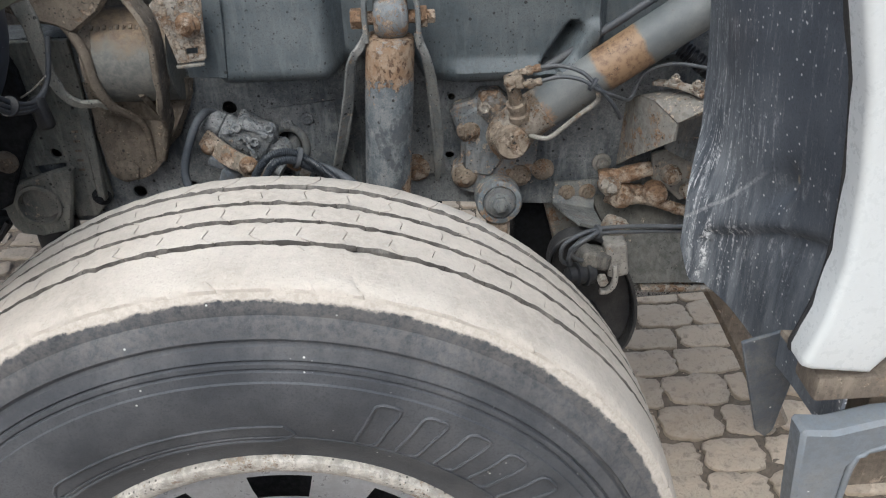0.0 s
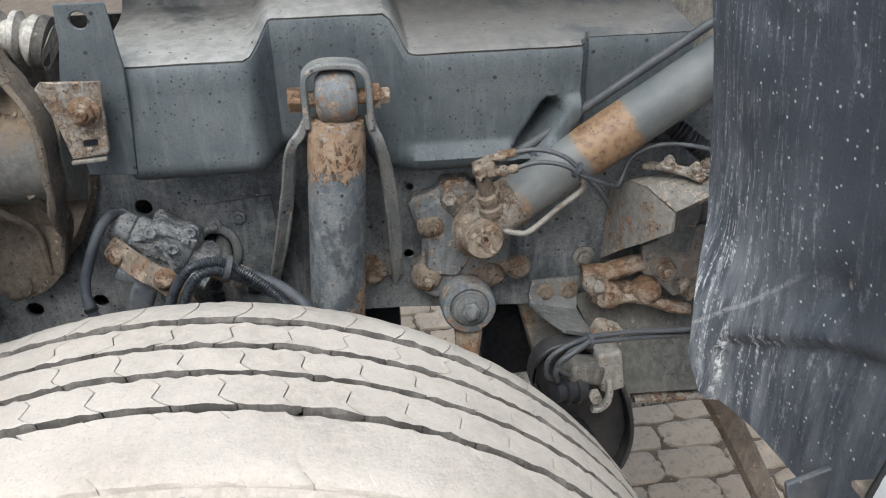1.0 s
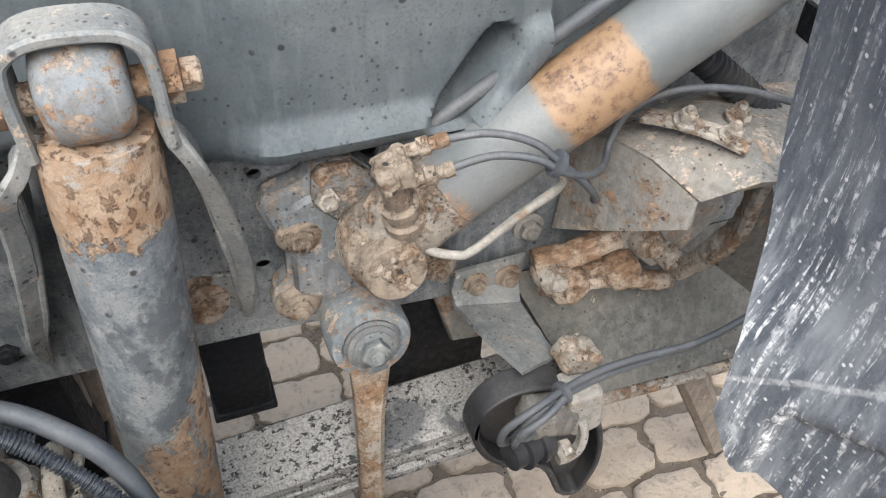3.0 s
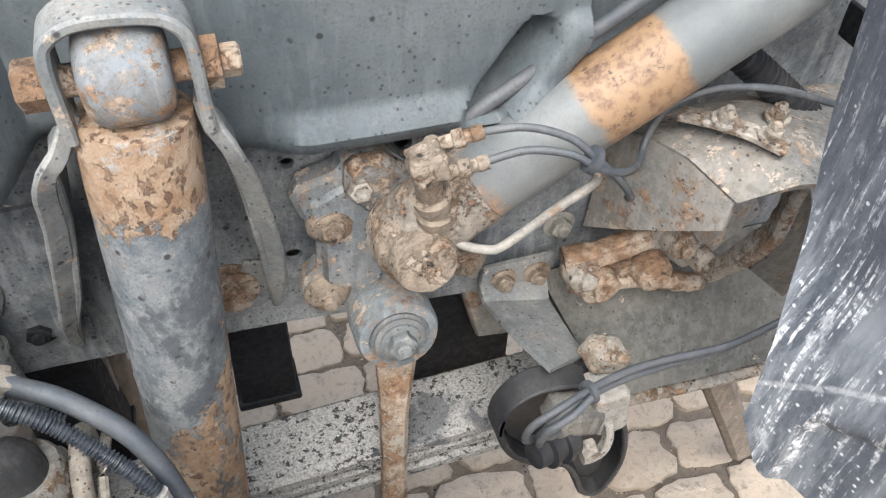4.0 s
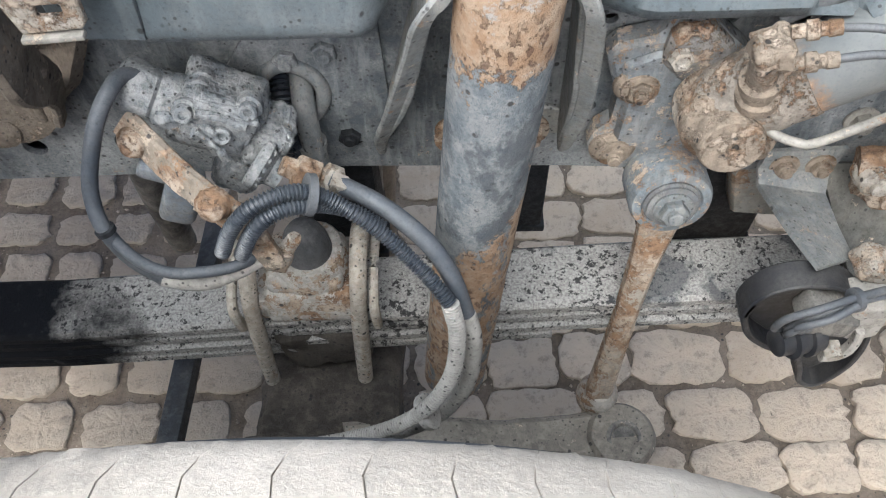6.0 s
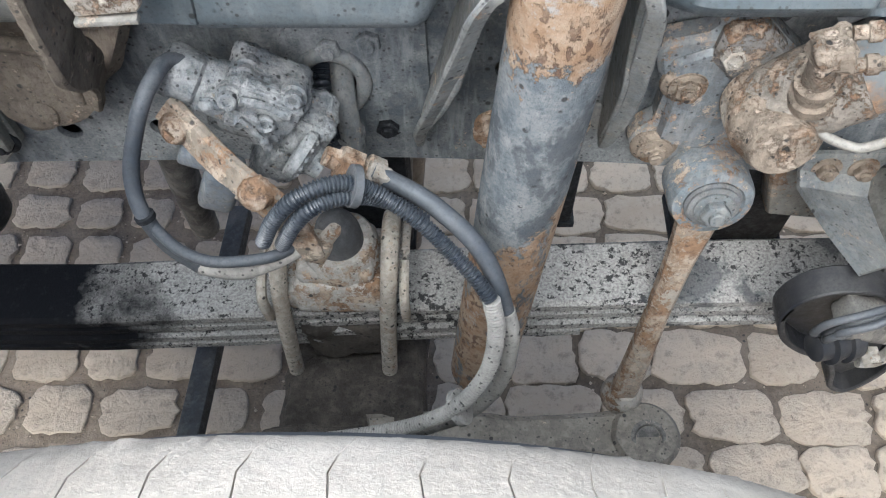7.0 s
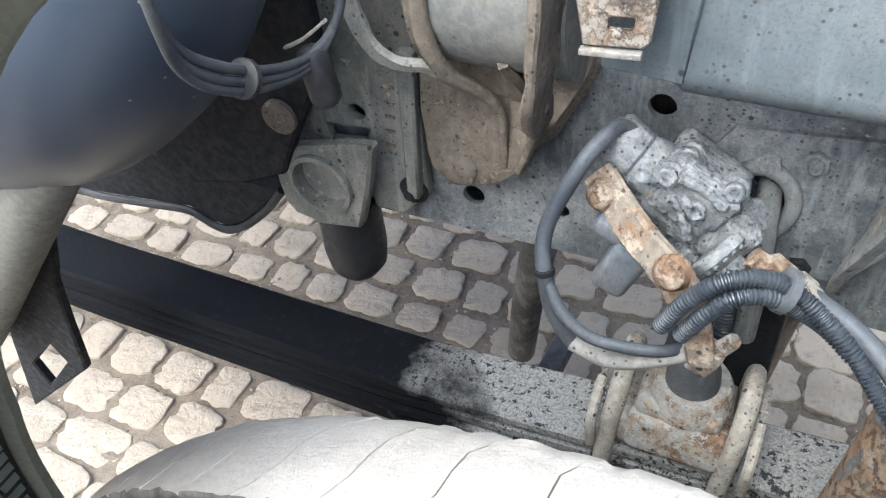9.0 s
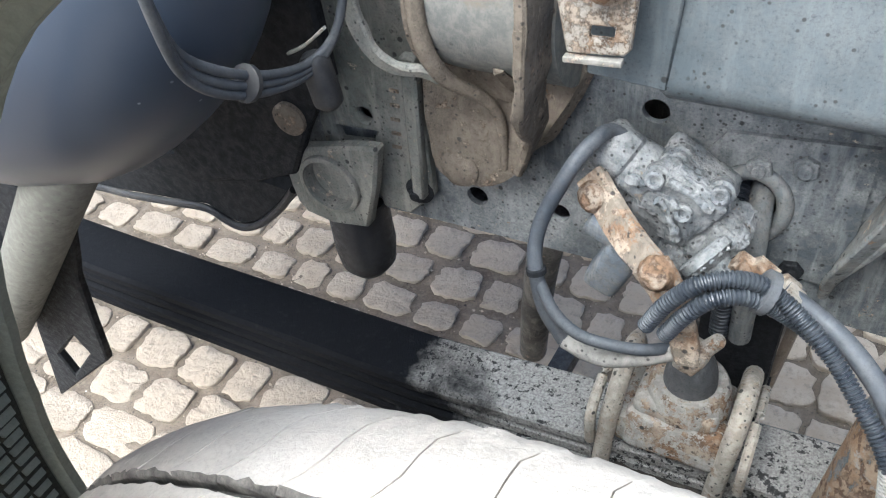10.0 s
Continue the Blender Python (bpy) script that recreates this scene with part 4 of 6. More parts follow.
def cylinder_material():
    m, nt, b = nodes_of("tilt_cylinder_paint")
    co = nt.nodes.new("ShaderNodeTexCoord")
    dot = nt.nodes.new("ShaderNodeVectorMath")
    dot.operation = "DOT_PRODUCT"
    d = (CB - CA).normalized()
    dot.inputs[1].default_value = d
    nt.links.new(co.outputs["Object"], dot.inputs[0])
    n1, n2 = noise_node(nt, 24.0, 8.0, 0.7), noise_node(nt, 90.0, 8.0, 0.7)
    s = maths(nt, "SUBTRACT", maths(nt, "ADD", dot.outputs["Value"], maths(nt, "MULTIPLY", maths(nt, "SUBTRACT", n1, 0.5), 0.03)), CA.dot(d))
    band = maths(nt, "MULTIPLY", ramp(nt, s, 0.158, 0.166), ramp(nt, s, 0.255, 0.248))
    foot = ramp(nt, maths(nt, "ADD", s, maths(nt, "MULTIPLY", n1, 0.12)), 0.115, 0.095)
    spots = ramp(nt, maths(nt, "ADD", maths(nt, "MULTIPLY", noise_node(nt, 30.0, 8.0, 0.7), 0.7), maths(nt, "MULTIPLY", n2, 0.3)), 0.60, 0.62)
    paint = mix(nt, ramp(nt, noise_node(nt, 8.0, 8.0, 0.65), 0.40, 0.62), (0.098, 0.107, 0.108), (0.152, 0.156, 0.150))
    paint = mix(nt, ramp(nt, noise_node(nt, 330.0, 5.0, 0.75), 0.36, 0.48, 0.5, 0), paint, (0.09, 0.095, 0.095))
    rc = mix(nt, ramp(nt, n2, 0.48, 0.62), (0.225, 0.145, 0.082), (0.13, 0.076, 0.044))
    rc = mix(nt, ramp(nt, noise_node(nt, 60.0, 8.0, 0.7), 0.58, 0.63), rc, (0.07, 0.045, 0.03))
    col = mix(nt, maths(nt, "MAXIMUM", band, spots), paint, rc)
    col = mix(nt, foot, col, rust_tone(nt))
    nt.links.new(col, b.inputs["Base Color"])
    b.inputs["Roughness"].default_value = 0.55
    bump(nt, b, maths(nt, "ADD", n2, n1), 0.3, 0.004)
    return m


bm = B()
n = (CB - CA).length
lathe(bm, CA, CB - CA, [(0, 0.030), (0.02, 0.038), (0.05, 0.040)] + [(0.05 + 0.04 * k, 0.040) for k in range(1, 10)] + [(n, 0.040)], 40)
part("tube", bm, cylinder_material(), tilt)
bm = B()
lathe(bm, (0.236, 1.380, 0.866), (-0.25, -0.25, 1), [(0, 0.020), (0.012, 0.020), (0.014, 0.0155), (0.024, 0.0155), (0.026, 0.0185), (0.036, 0.0185), (0.038, 0.013), (0.075, 0.012)], 14)
lumpy(bm, 0.0012, 90.0)
part("elbow_stem", bm, BOSS, tilt)
bm = B()
box(bm, (0.221, 1.362, 0.944), (0.032, 0.034, 0.024), rot(0, -14, 0), 0.005)
lumpy(bm, 0.004, 60.0, 4)
lumpy(bm, 0.002, 170.0)
part("elbow_block", bm, BOSS, tilt)
for p, q in [((0.233, 1.350, 0.940), (0.268, 1.346, 0.948)), ((0.233, 1.368, 0.957), (0.268, 1.362, 0.967))]:
    d = Vector(q) - Vector(p)
    bm = B()
    lathe(bm, p, d, [(0, 0.006), (0.010, 0.006), (0.011, 0.0085), (0.020, 0.0085), (0.021, 0.006), (0.026, 0.006), (0.027, 0.0072), (d.length, 0.0065)], 10)
    part("hose_union", bm, RUST if p[2] > 0.95 else BOSS, tilt)
bm = B()
sweep(bm, [(0.240, 1.392, 0.842), (0.256, 1.366, 0.836), (0.278, 1.352, 0.836), (0.292, 1.348, 0.842), (0.335, 1.342, 0.882), (0.362, 1.338, 0.905), (0.367, 1.336, 0.918), (0.361, 1.336, 0.935)], 0.0046, 10, 0.006)
part("pressure_pipe", bm, PIPE, tilt)
bm = B()
sweep(bm, [(0.250, 1.425, 0.918), (0.40, 1.42, 1.016), (0.60, 1.412, 1.148)], 0.0075, 10, 0.03)
part("return_pipe", bm, CABLE, tilt)
lines = thing("hydraulic_line", "pair of grey flexible hydraulic lines tied together", "hose")
bm = B()
sweep(bm, [(0.262, 1.363, 0.966), (0.30, 1.352, 0.972), (0.335, 1.338, 0.964), (0.358, 1.325, 0.945), (0.385, 1.325, 0.915), (0.405, 1.335, 0.885), (0.412, 1.35, 0.87)], 0.0036, 10, 0.008)
part("line", bm, CABLE, lines)
bm = B()
sweep(bm, [(0.262, 1.347, 0.947), (0.30, 1.342, 0.956), (0.335, 1.330, 0.953), (0.357, 1.322, 0.940), (0.39, 1.33, 0.922), (0.43, 1.37, 0.895), (0.445, 1.39, 0.90), (0.46, 1.39, 0.935), (0.50, 1.38, 0.955), (0.56, 1.37, 0.95), (0.62, 1.36, 0.93)], 0.0036, 10, 0.008)
part("line", bm, CABLE, lines)
bm = B()
lathe(bm, (0.350, 1.329, 0.9475), (0.8, -0.25, -0.5), [(0, 0.010), (0.001, 0.0125), (0.007, 0.0125), (0.008, 0.010)], 14)
part("cable_tie", bm, CABLE, lines)

# ---------- front bracket cluster ----------
DUSTED = grimy("dusted_sheet", (0.19, 0.186, 0.172), 0.6, 0.32, 0.85, speck=0.35, dust_col=(0.28, 0.26, 0.225), rust_scale=16.0)
cage = thing("box_bracket", "bent grey sheet bracket with rusty edges on the rail", "bracket")
bm = B()
g = [[(0.448, 1.470, 0.712), (0.456, 1.470, 0.850)], [(0.458, 1.418, 0.753), (0.462, 1.404, 0.886)], [(0.481, 1.364, 0.795), (0.474, 1.360, 0.894)], [(0.503, 1.315, 0.835), (0.507, 1.318, 0.868)]]
vs = [[bm.verts.new(p) for p in row] for row in g]
for p, q in zip(vs, vs[1:]):
    bm.faces.new((p[0], q[0], q[1], p[1]))
bmesh.ops.subdivide_edges(bm, edges=bm.edges[:], cuts=2, use_grid_fill=True)
bmesh.ops.solidify(bm, geom=bm.faces[:], thickness=0.006)
part("side_face", bm, DUSTED, cage)
bm = B()
vs = [[bm.verts.new(p) for p in row] for row in [[(0.456, 1.470, 0.853), (0.62, 1.470, 0.875), (0.74, 1.470, 0.86)], [(0.462, 1.404, 0.889), (0.56, 1.400, 0.908), (0.70, 1.40, 0.875)], [(0.474, 1.358, 0.897), (0.560, 1.340, 0.912), (0.66, 1.345, 0.890)], [(0.507, 1.314, 0.871), (0.545, 1.290, 0.905), (0.63, 1.295, 0.885)]]]
for p, q in zip(vs, vs[1:]):
    for k in range(2):
        bm.faces.new((p[k], q[k], q[k + 1], p[k + 1]))
bmesh.ops.subdivide_edges(bm, edges=bm.edges[:], cuts=2, use_grid_fill=True)
bmesh.ops.solidify(bm, geom=bm.faces[:], thickness=0.006)
part("top_face", bm, grimy("bracket_rusting", (0.155, 0.15, 0.138), 0.5, 0.34, 0.85, speck=0.5, dust_col=(0.215, 0.19, 0.155), rust_scale=14.0), cage)
bm = B()
strap(bm, [(0.585, 1.325, 0.880), (0.592, 1.333, 0.835), (0.598, 1.342, 0.785), (0.592, 1.362, 0.732), (0.586, 1.395, 0.668)], [0.030, 0.030, 0.034, 0.030, 0.024], 0.014, side=(0.5, 1, 0.3), step=0.006)
lumpy(bm, 0.0025, 60.0, 1)
part("rusty_rib", bm, RUSTY, cage)
bm = B()
vs = [bm.verts.new(p) for p in ((0.589, 1.362, 0.721), (0.663, 1.347, 0.653), (0.680, 1.337, 0.735), (0.650, 1.332, 0.775), (0.597, 1.328, 0.866))]
bm.faces.new(vs)
bmesh.ops.solidify(bm, geom=bm.faces[:], thickness=0.006)
part("end_face", bm, DUSTED, cage)
bm = B()
vs = [bm.verts.new(p) for p in ((0.520, 1.345, 0.780), (0.586, 1.365, 0.735), (0.590, 1.345, 0.870), (0.515, 1.325, 0.868))]
bm.faces.new(vs)
bmesh.ops.translate(bm, vec=(0, 0.05, 0), verts=vs)
bmesh.ops.solidify(bm, geom=bm.faces[:], thickness=0.006)
part("inner_face", bm, BRACKET, cage)
bm = B()
strap(bm, [(0.488, 1.405, 0.912), (0.508, 1.380, 0.918), (0.532, 1.350, 0.920), (0.552, 1.325, 0.916)], [0.022], 0.008, side=(1, 0.6, 0))
part("clip_strip", bm, RUSTY, cage)
for p in [(0.512, 1.372, 0.922), (0.540, 1.338, 0.922), (0.575, 1.375, 0.912)]:
    bm = B()
    hexbolt(bm, p, (0, -0.15, 1), 0.009, 0.010)
    part("bolt", bm, RUSTY, cage)
rusty = thing("rusty_linkage", "heavily rusted linkage block with two round pivots", "linkage")
bm = B()
plate(bm, [(0.505, 0.755), (0.62, 0.79), (0.66, 0.72), (0.60, 0.655), (0.572, 0.648), (0.545, 0.675), (0.512, 0.70)], (), 1.425, 1.435, ch=0.002)
part("cheek_plate", bm, DUSTED, rusty)
bm = B()
strap(bm, [(0.405, 1.425, 0.705), (0.44, 1.422, 0.712), (0.475, 1.420, 0.722), (0.505, 1.420, 0.728)], [0.04, 0.03, 0.032, 0.026], 0.026, side=(0, 0.2, 1), step=0.006)
lumpy(bm, 0.003, 70.0, 1)
part("upper_arm", bm, RUST, rusty)
bm = B()
strap(bm, [(0.425, 1.43, 0.672), (0.45, 1.425, 0.664), (0.50, 1.42, 0.655), (0.545, 1.42, 0.64), (0.60, 1.42, 0.622)], [0.040, 0.022, 0.014, 0.020, 0.020], 0.028, side=(0, 0.2, 1), step=0.006)
lumpy(bm, 0.003, 70.0, 1)
part("lower_arm", bm, RUST, rusty)
bm = B()
strap(bm, [(0.425, 1.43, 0.705), (0.45, 1.428, 0.685), (0.49, 1.425, 0.672)], [0.03, 0.026, 0.03], 0.018, side=(0, 0, 1), step=0.006)
lumpy(bm, 0.003, 70.0, 1)
part("cross_piece", bm, RUST, rusty)
for x, z, r in [(0.447, 0.671, 0.024), (0.517, 0.672, 0.023), (0.424, 0.696, 0.020), (0.545, 0.712, 0.018), (0.585, 0.672, 0.015)]:
    bm = B()
    lathe(bm, (x, 1.428, z), (0, -1, 0.1), [(0, r * 1.1), (0.012, r * 1.1), (0.016, r), (0.026, r * 0.98), (0.029, r * 0.8), (0.030, r * 0.5), (0.036, r * 0.48), (0.037, r * 0.3)], 18)
    lumpy(bm, 0.0018, 90.0)
    part("pivot", bm, RUSTY if r < 0.022 else RUST, rusty)
hang = thing("front_spring_hanger", "dusty grey cast spring hanger below the rail", "hanger")
bm = B()
plate(bm, [(0.30, 0.655), (0.95, 0.655), (0.95, 0.44), (0.60, 0.46), (0.34, 0.50)], (), 1.50, 1.54, ch=0.004)
part("cheek", bm, DUSTED, hang)
bm = B()
for p, q in (((0.40, 0.640), (0.475, 0.486)), ((0.60, 0.640), (0.60, 0.480)), ((0.72, 0.640), (0.72, 0.476)), ((0.85, 0.640), (0.85, 0.50))):
    for (x, z), y in ((p, 1.478), (q, 1.372)):
        bm.verts.new((x, y, z))
bm.verts.ensure_lookup_table()
for k in range(0, 6, 2):
    bm.faces.new([bm.verts[k + q] for q in (0, 1, 3, 2)])
bmesh.ops.subdivide_edges(bm, edges=bm.edges[:], cuts=3, use_grid_fill=True)
bmesh.ops.recalc_face_normals(bm, faces=bm.faces)
bmesh.ops.solidify(bm, geom=bm.faces[:], thickness=0.008)
lumpy(bm, 0.002, 18.0)
part("front_cheek", bm, grimy("cheek_dust", (0.085, 0.084, 0.076), 0.5, 0.05, 0.8, speck=0.3, dust_col=(0.15, 0.14, 0.12)), hang)
bm = B()
strap(bm, [(0.495, 1.372, 0.476), (0.60, 1.372, 0.470), (0.72, 1.372, 0.466), (0.85, 1.372, 0.488)], [0.03], 0.010)
part("rusty_strip", bm, RUSTY, hang)
bm = B()
strap(bm, [(0.66, 1.50, 0.46), (0.76, 1.50, 0.29), (0.875, 1.50, 0.07), (0.95, 1.50, -0.08)], [0.055], 0.04, side=(0.85, 0, 0.5))
part("brace", bm, BROWN, hang)

# ---------- height sensor valve ----------
lever = thing("sensor_bracket", "bent grey steel bracket below the rail", "bracket")
bm = B()
rows = [[(0.324, 1.466, 0.684), (0.414, 1.466, 0.686)], [(0.318, 1.462, 0.656), (0.405, 1.462, 0.644)], [(0.317, 1.442, 0.644), (0.400, 1.438, 0.627)], [(0.330, 1.37, 0.658), (0.401, 1.390, 0.629)], [(0.345, 1.312, 0.670), (0.404, 1.345, 0.633)]]
vs = [[bm.verts.new(p) for p in row] for row in rows]
for p, q in zip(vs, vs[1:]):
    bm.faces.new((p[0], q[0], q[1], p[1]))
bmesh.ops.subdivide_edges(bm, edges=bm.edges[:], cuts=2, use_grid_fill=True)
bmesh.ops.recalc_face_normals(bm, faces=bm.faces)
bmesh.ops.solidify(bm, geom=bm.faces[:], thickness=0.006)
part("arm", bm, grimy("arm_paint", (0.090, 0.099, 0.103), 0.5, 0.10, 0.6, speck=0.4, fleck=0.1, dust_col=(0.28, 0.27, 0.245)), lever)
for x in (0.348, 0.390):
    bm = B()
    hexbolt(bm, (x, 1.459, 0.661), (0, -1, 0), 0.012, 0.009)
    part("bolt", bm, BOSS, lever)
valve = thing("height_sensor", "dirty alloy valve with black connector and rubber shield", "sensor")
bm = B()
box(bm, (0.415, 1.300, 0.607), (0.042, 0.046, 0.076), rot(0, -8, 0), 0.008, 3)
lumpy(bm, 0.002, 60.0, 2)
part("body", bm, ALU, valve)
bm = B()
box(bm, (0.419, 1.328, 0.655), (0.046, 0.04, 0.032), rot(0, 20, 0), 0.010, 3)
lumpy(bm, 0.003, 60.0, 2)
part("cap", bm, RUSTY, valve)
bm = B()
box(bm, (0.372, 1.292, 0.612), (0.06, 0.045, 0.035), rot(0, 15, 0), 0.008, 3)
lumpy(bm, 0.002, 60.0, 2)
part("socket", bm, UNDER, valve)
bm = B()
lathe(bm, (0.368, 1.282, 0.583), (-1, -0.30, 0.12), [(0, 0.022), (0.010, 0.022), (0.011, 0.025), (0.018, 0.025), (0.019, 0.020), (0.030, 0.020), (0.031, 0.023), (0.036, 0.023), (0.038, 0.017), (0.052, 0.016), (0.054, 0.012)], 22)
part("connector", bm, RUBBER, valve)
bm = B()
rod(bm, (0.385, 1.272, 0.578), (0.385, 1.252, 0.576), 0.010, seg=6)
part("bolt", bm, RUSTY, valve)
bm = B()
strap(bm, [(0.410, 1.276, 0.600), (0.412, 1.272, 0.575), (0.408, 1.270, 0.556), (0.396, 1.270, 0.545), (0.384, 1.270, 0.546)], [0.014], 0.010, step=0.006)
part("lug", bm, ALU, valve)
bm = B()
ol = [(0.293, 0.585), (0.295, 0.615), (0.310, 0.640), (0.340, 0.652), (0.385, 0.640), (0.430, 0.585), (0.460, 0.52), (0.472, 0.447), (0.464, 0.392), (0.449, 0.368), (0.425, 0.385), (0.408, 0.435), (0.385, 0.475), (0.345, 0.498), (0.312, 0.535)]
plate(bm, ol, (), 1.325, 1.340, ch=0.006)
part("rubber_shield", bm, RUBBER, valve, "black rubber shield")
bm = B()
strap(bm, [(x, 1.318, z) for x, z in ol + ol[:2]], [0.034], 0.008, step=0.008)
part("shield_rim", bm, RUBBER, valve)
wires = thing("sensor_cable", "bundle of grey cables tied beside the sensor", "cable")
for k, path in enumerate([
    [(0.322, 1.278, 0.605), (0.305, 1.268, 0.625), (0.306, 1.262, 0.660), (0.335, 1.262, 0.682), (0.372, 1.272, 0.686), (0.42, 1.285, 0.680), (0.47, 1.29, 0.675), (0.55, 1.29, 0.672), (0.62, 1.29, 0.70)],
    [(0.324, 1.272, 0.612), (0.318, 1.262, 0.640), (0.340, 1.262, 0.672), (0.372, 1.270, 0.678), (0.42, 1.283, 0.670), (0.47, 1.29, 0.664), (0.55, 1.295, 0.660), (0.62, 1.295, 0.69)],
    [(0.366, 1.264, 0.680), (0.335, 1.256, 0.665), (0.316, 1.256, 0.640), (0.322, 1.266, 0.612)],
    [(0.368, 1.262, 0.686), (0.342, 1.252, 0.676), (0.318, 1.254, 0.655), (0.330, 1.262, 0.63), (0.345, 1.27, 0.62)]]):
    bm = B()
    sweep(bm, path, 0.0043, 10, 0.008)
    part("cable", bm, CABLE, wires)
bm = B()
lathe(bm, (0.366, 1.270, 0.682), (1, 0.25, -0.1), [(0, 0.011), (0.001, 0.013), (0.007, 0.013), (0.008, 0.011)], 14)
part("cable_tie", bm, CABLE, wires)
spiral = thing("spiral_hose", "ribbed hose spiralling behind the bracket", "hose")
bm = B()
sweep(bm, [(0.54, 1.44, 0.962), (0.568, 1.430, 0.941), (0.619, 1.420, 0.900), (0.678, 1.410, 0.851), (0.74, 1.40, 0.80)], 0.0145, 14, 0.0025, ridge=0.0025, pitch=0.0085)
part("sleeve", bm, RUBBER, spiral)

# ---------- brake valve with hoses ----------
block = thing("valve_block", "valve block caked in grey dirt on a rusty bracket", "valve")
axis = rot(0, 33, 0)
bm = B()
lathe(bm, (-0.336, 1.402, 0.886), (0.84, 0, -0.54), [(0, 0.016), (0.004, 0.023), (0.010, 0.025), (0.030, 0.026), (0.034, 0.0235), (0.040, 0.026), (0.070, 0.028)] + [(0.07 + 0.008 * k, 0.028) for k in range(1, 4)], 24)
lumpy(bm, 0.004, 60.0)
part("end_cap", bm, CRUST, block)
for name, c, sz, bev in [("body", (-0.257, 1.408, 0.838), (0.078, 0.058, 0.076), 0.010), ("cover", (-0.250, 1.382, 0.850), (0.062, 0.022, 0.058), 0.006), ("port", (-0.218, 1.402, 0.806), (0.045, 0.052, 0.062), 0.012), ("lower_body", (-0.252, 1.400, 0.764), (0.05, 0.045, 0.06), 0.016)]:
    bm = B()
    box(bm, c, sz, axis, bev, 2)
    lumpy(bm, 0.0026, 55.0, 8)
    lumpy(bm, 0.0022, 190.0)
    part(name, bm, CRUST, block)
for a, b, w in [((-0.300, 1.372, 0.872), (-0.250, 1.366, 0.852), 0.010), ((-0.262, 1.366, 0.880), (-0.222, 1.368, 0.858), 0.009), ((-0.268, 1.362, 0.862), (-0.248, 1.362, 0.820), 0.008)]:
    bm = B()
    strap(bm, [a, tuple((p + q) / 2 + 0.002 for p, q in zip(a, b)), b], [w, w * 0.6, w], 0.007, side=(0.5, 0, 0.85), step=0.003)
    lumpy(bm, 0.003, 120.0, 1)
    part("dirt_ridge", bm, CRUST, block)
for x, y, z in [(-0.274, 1.374, 0.876), (-0.246, 1.372, 0.848), (-0.219, 1.382, 0.868), (-0.262, 1.404, 0.878)]:
    bm = B()
    lathe(bm, (x, y + 0.004, z - 0.002), (0.05, -1, 0.35), [(-0.008, 0.0125), (0.004, 0.0120), (0.005, 0.0088), (0.013, 0.0085), (0.0145, 0.0068), (0.0135, 0.004), (0.010, 0.0035)], 12)
    lumpy(bm, 0.0006, 160.0)
    part("screw", bm, CRUST, block)
bm = B()
lathe(bm, (-0.226, 1.372, 0.806), (0.80, -0.30, -0.5), [(0, 0.024), (0.002, 0.027), (0.010, 0.027), (0.012, 0.023), (0.018, 0.016), (0.03, 0.014)], 24)
part("collar", bm, CRUST, block)
for k in range(14):
    a = 2 * math.pi * k / 14
    d0, u0, v0 = frame_of((0.80, -0.30, -0.5))
    q = Vector((-0.226, 1.372, 0.806)) + d0 * 0.012 + (u0 * math.cos(a) + v0 * math.sin(a)) * 0.0225
    bm = B()
    box(bm, q, (0.005, 0.005, 0.005), rot(0, 30, k * 25), 0.001, 1)
    part("collar_knob", bm, CRUST, block)
bm = B()
lathe(bm, (-0.193, 1.345, 0.832), (0.85, -0.1, -0.5), [(0, 0.010), (0.012, 0.011), (0.014, 0.017), (0.034, 0.017), (0.036, 0.013), (0.040, 0.013)], 6)
part("brass_fitting", bm, RUST, block, "rusty brass union")
bm = B()
lathe(bm, (-0.160, 1.341, 0.812), (0.85, -0.1, -0.5), [(0, 0.015), (0.002, 0.019), (0.016, 0.019), (0.018, 0.016)], 16)
box(bm, (-0.142, 1.332, 0.818), (0.018, 0.016, 0.014), rot(0, 30, 0), 0.003)
part("hose_clamp", bm, RUSTY, block)
BARMUD = grimy("bar_mud", (0.165, 0.14, 0.112), 0.4, 0.5, 0.9, speck=0.6, dust_col=(0.30, 0.25, 0.195), rust_scale=22.0)
bm = B()
strap(bm, [(-0.336, 1.380, 0.858), (-0.322, 1.369, 0.848), (-0.288, 1.337, 0.836), (-0.252, 1.305, 0.834)], [0.036, 0.036, 0.034, 0.032], 0.012, side=(0.6, 0, 1), step=0.006)
lumpy(bm, 0.0012, 70.0, 1)
part("bracket_bar", bm, BARMUD, block)
bm = B()
strap(bm, [(-0.256, 1.306, 0.838), (-0.236, 1.300, 0.815), (-0.218, 1.295, 0.775), (-0.210, 1.292, 0.745)], [0.036, 0.032, 0.026, 0.022], 0.012, side=(1, 0, 0.5), step=0.006)
lumpy(bm, 0.0012, 70.0, 1)
part("lower_bar", bm, BARMUD, block)
for c in ((-0.326, 1.366, 0.846), (-0.248, 1.300, 0.836)):
    bm = B()
    lathe(bm, c, (0, -1, 0.5), [(-0.004, 0.016), (0.004, 0.016), (0.008, 0.013), (0.013, 0.011), (0.015, 0.007)], 14)
    lumpy(bm, 0.0016, 70.0)
    part("rusty_nut", bm, RUST, block)
bm = B()
box(bm, (-0.300, 1.352, 0.780), (0.036, 0.036, 0.062), rot(0, 24, 0), 0.009, 3)
box(bm, (-0.306, 1.354, 0.815), (0.05, 0.022, 0.016), rot(0, 30, 0), 0.004)
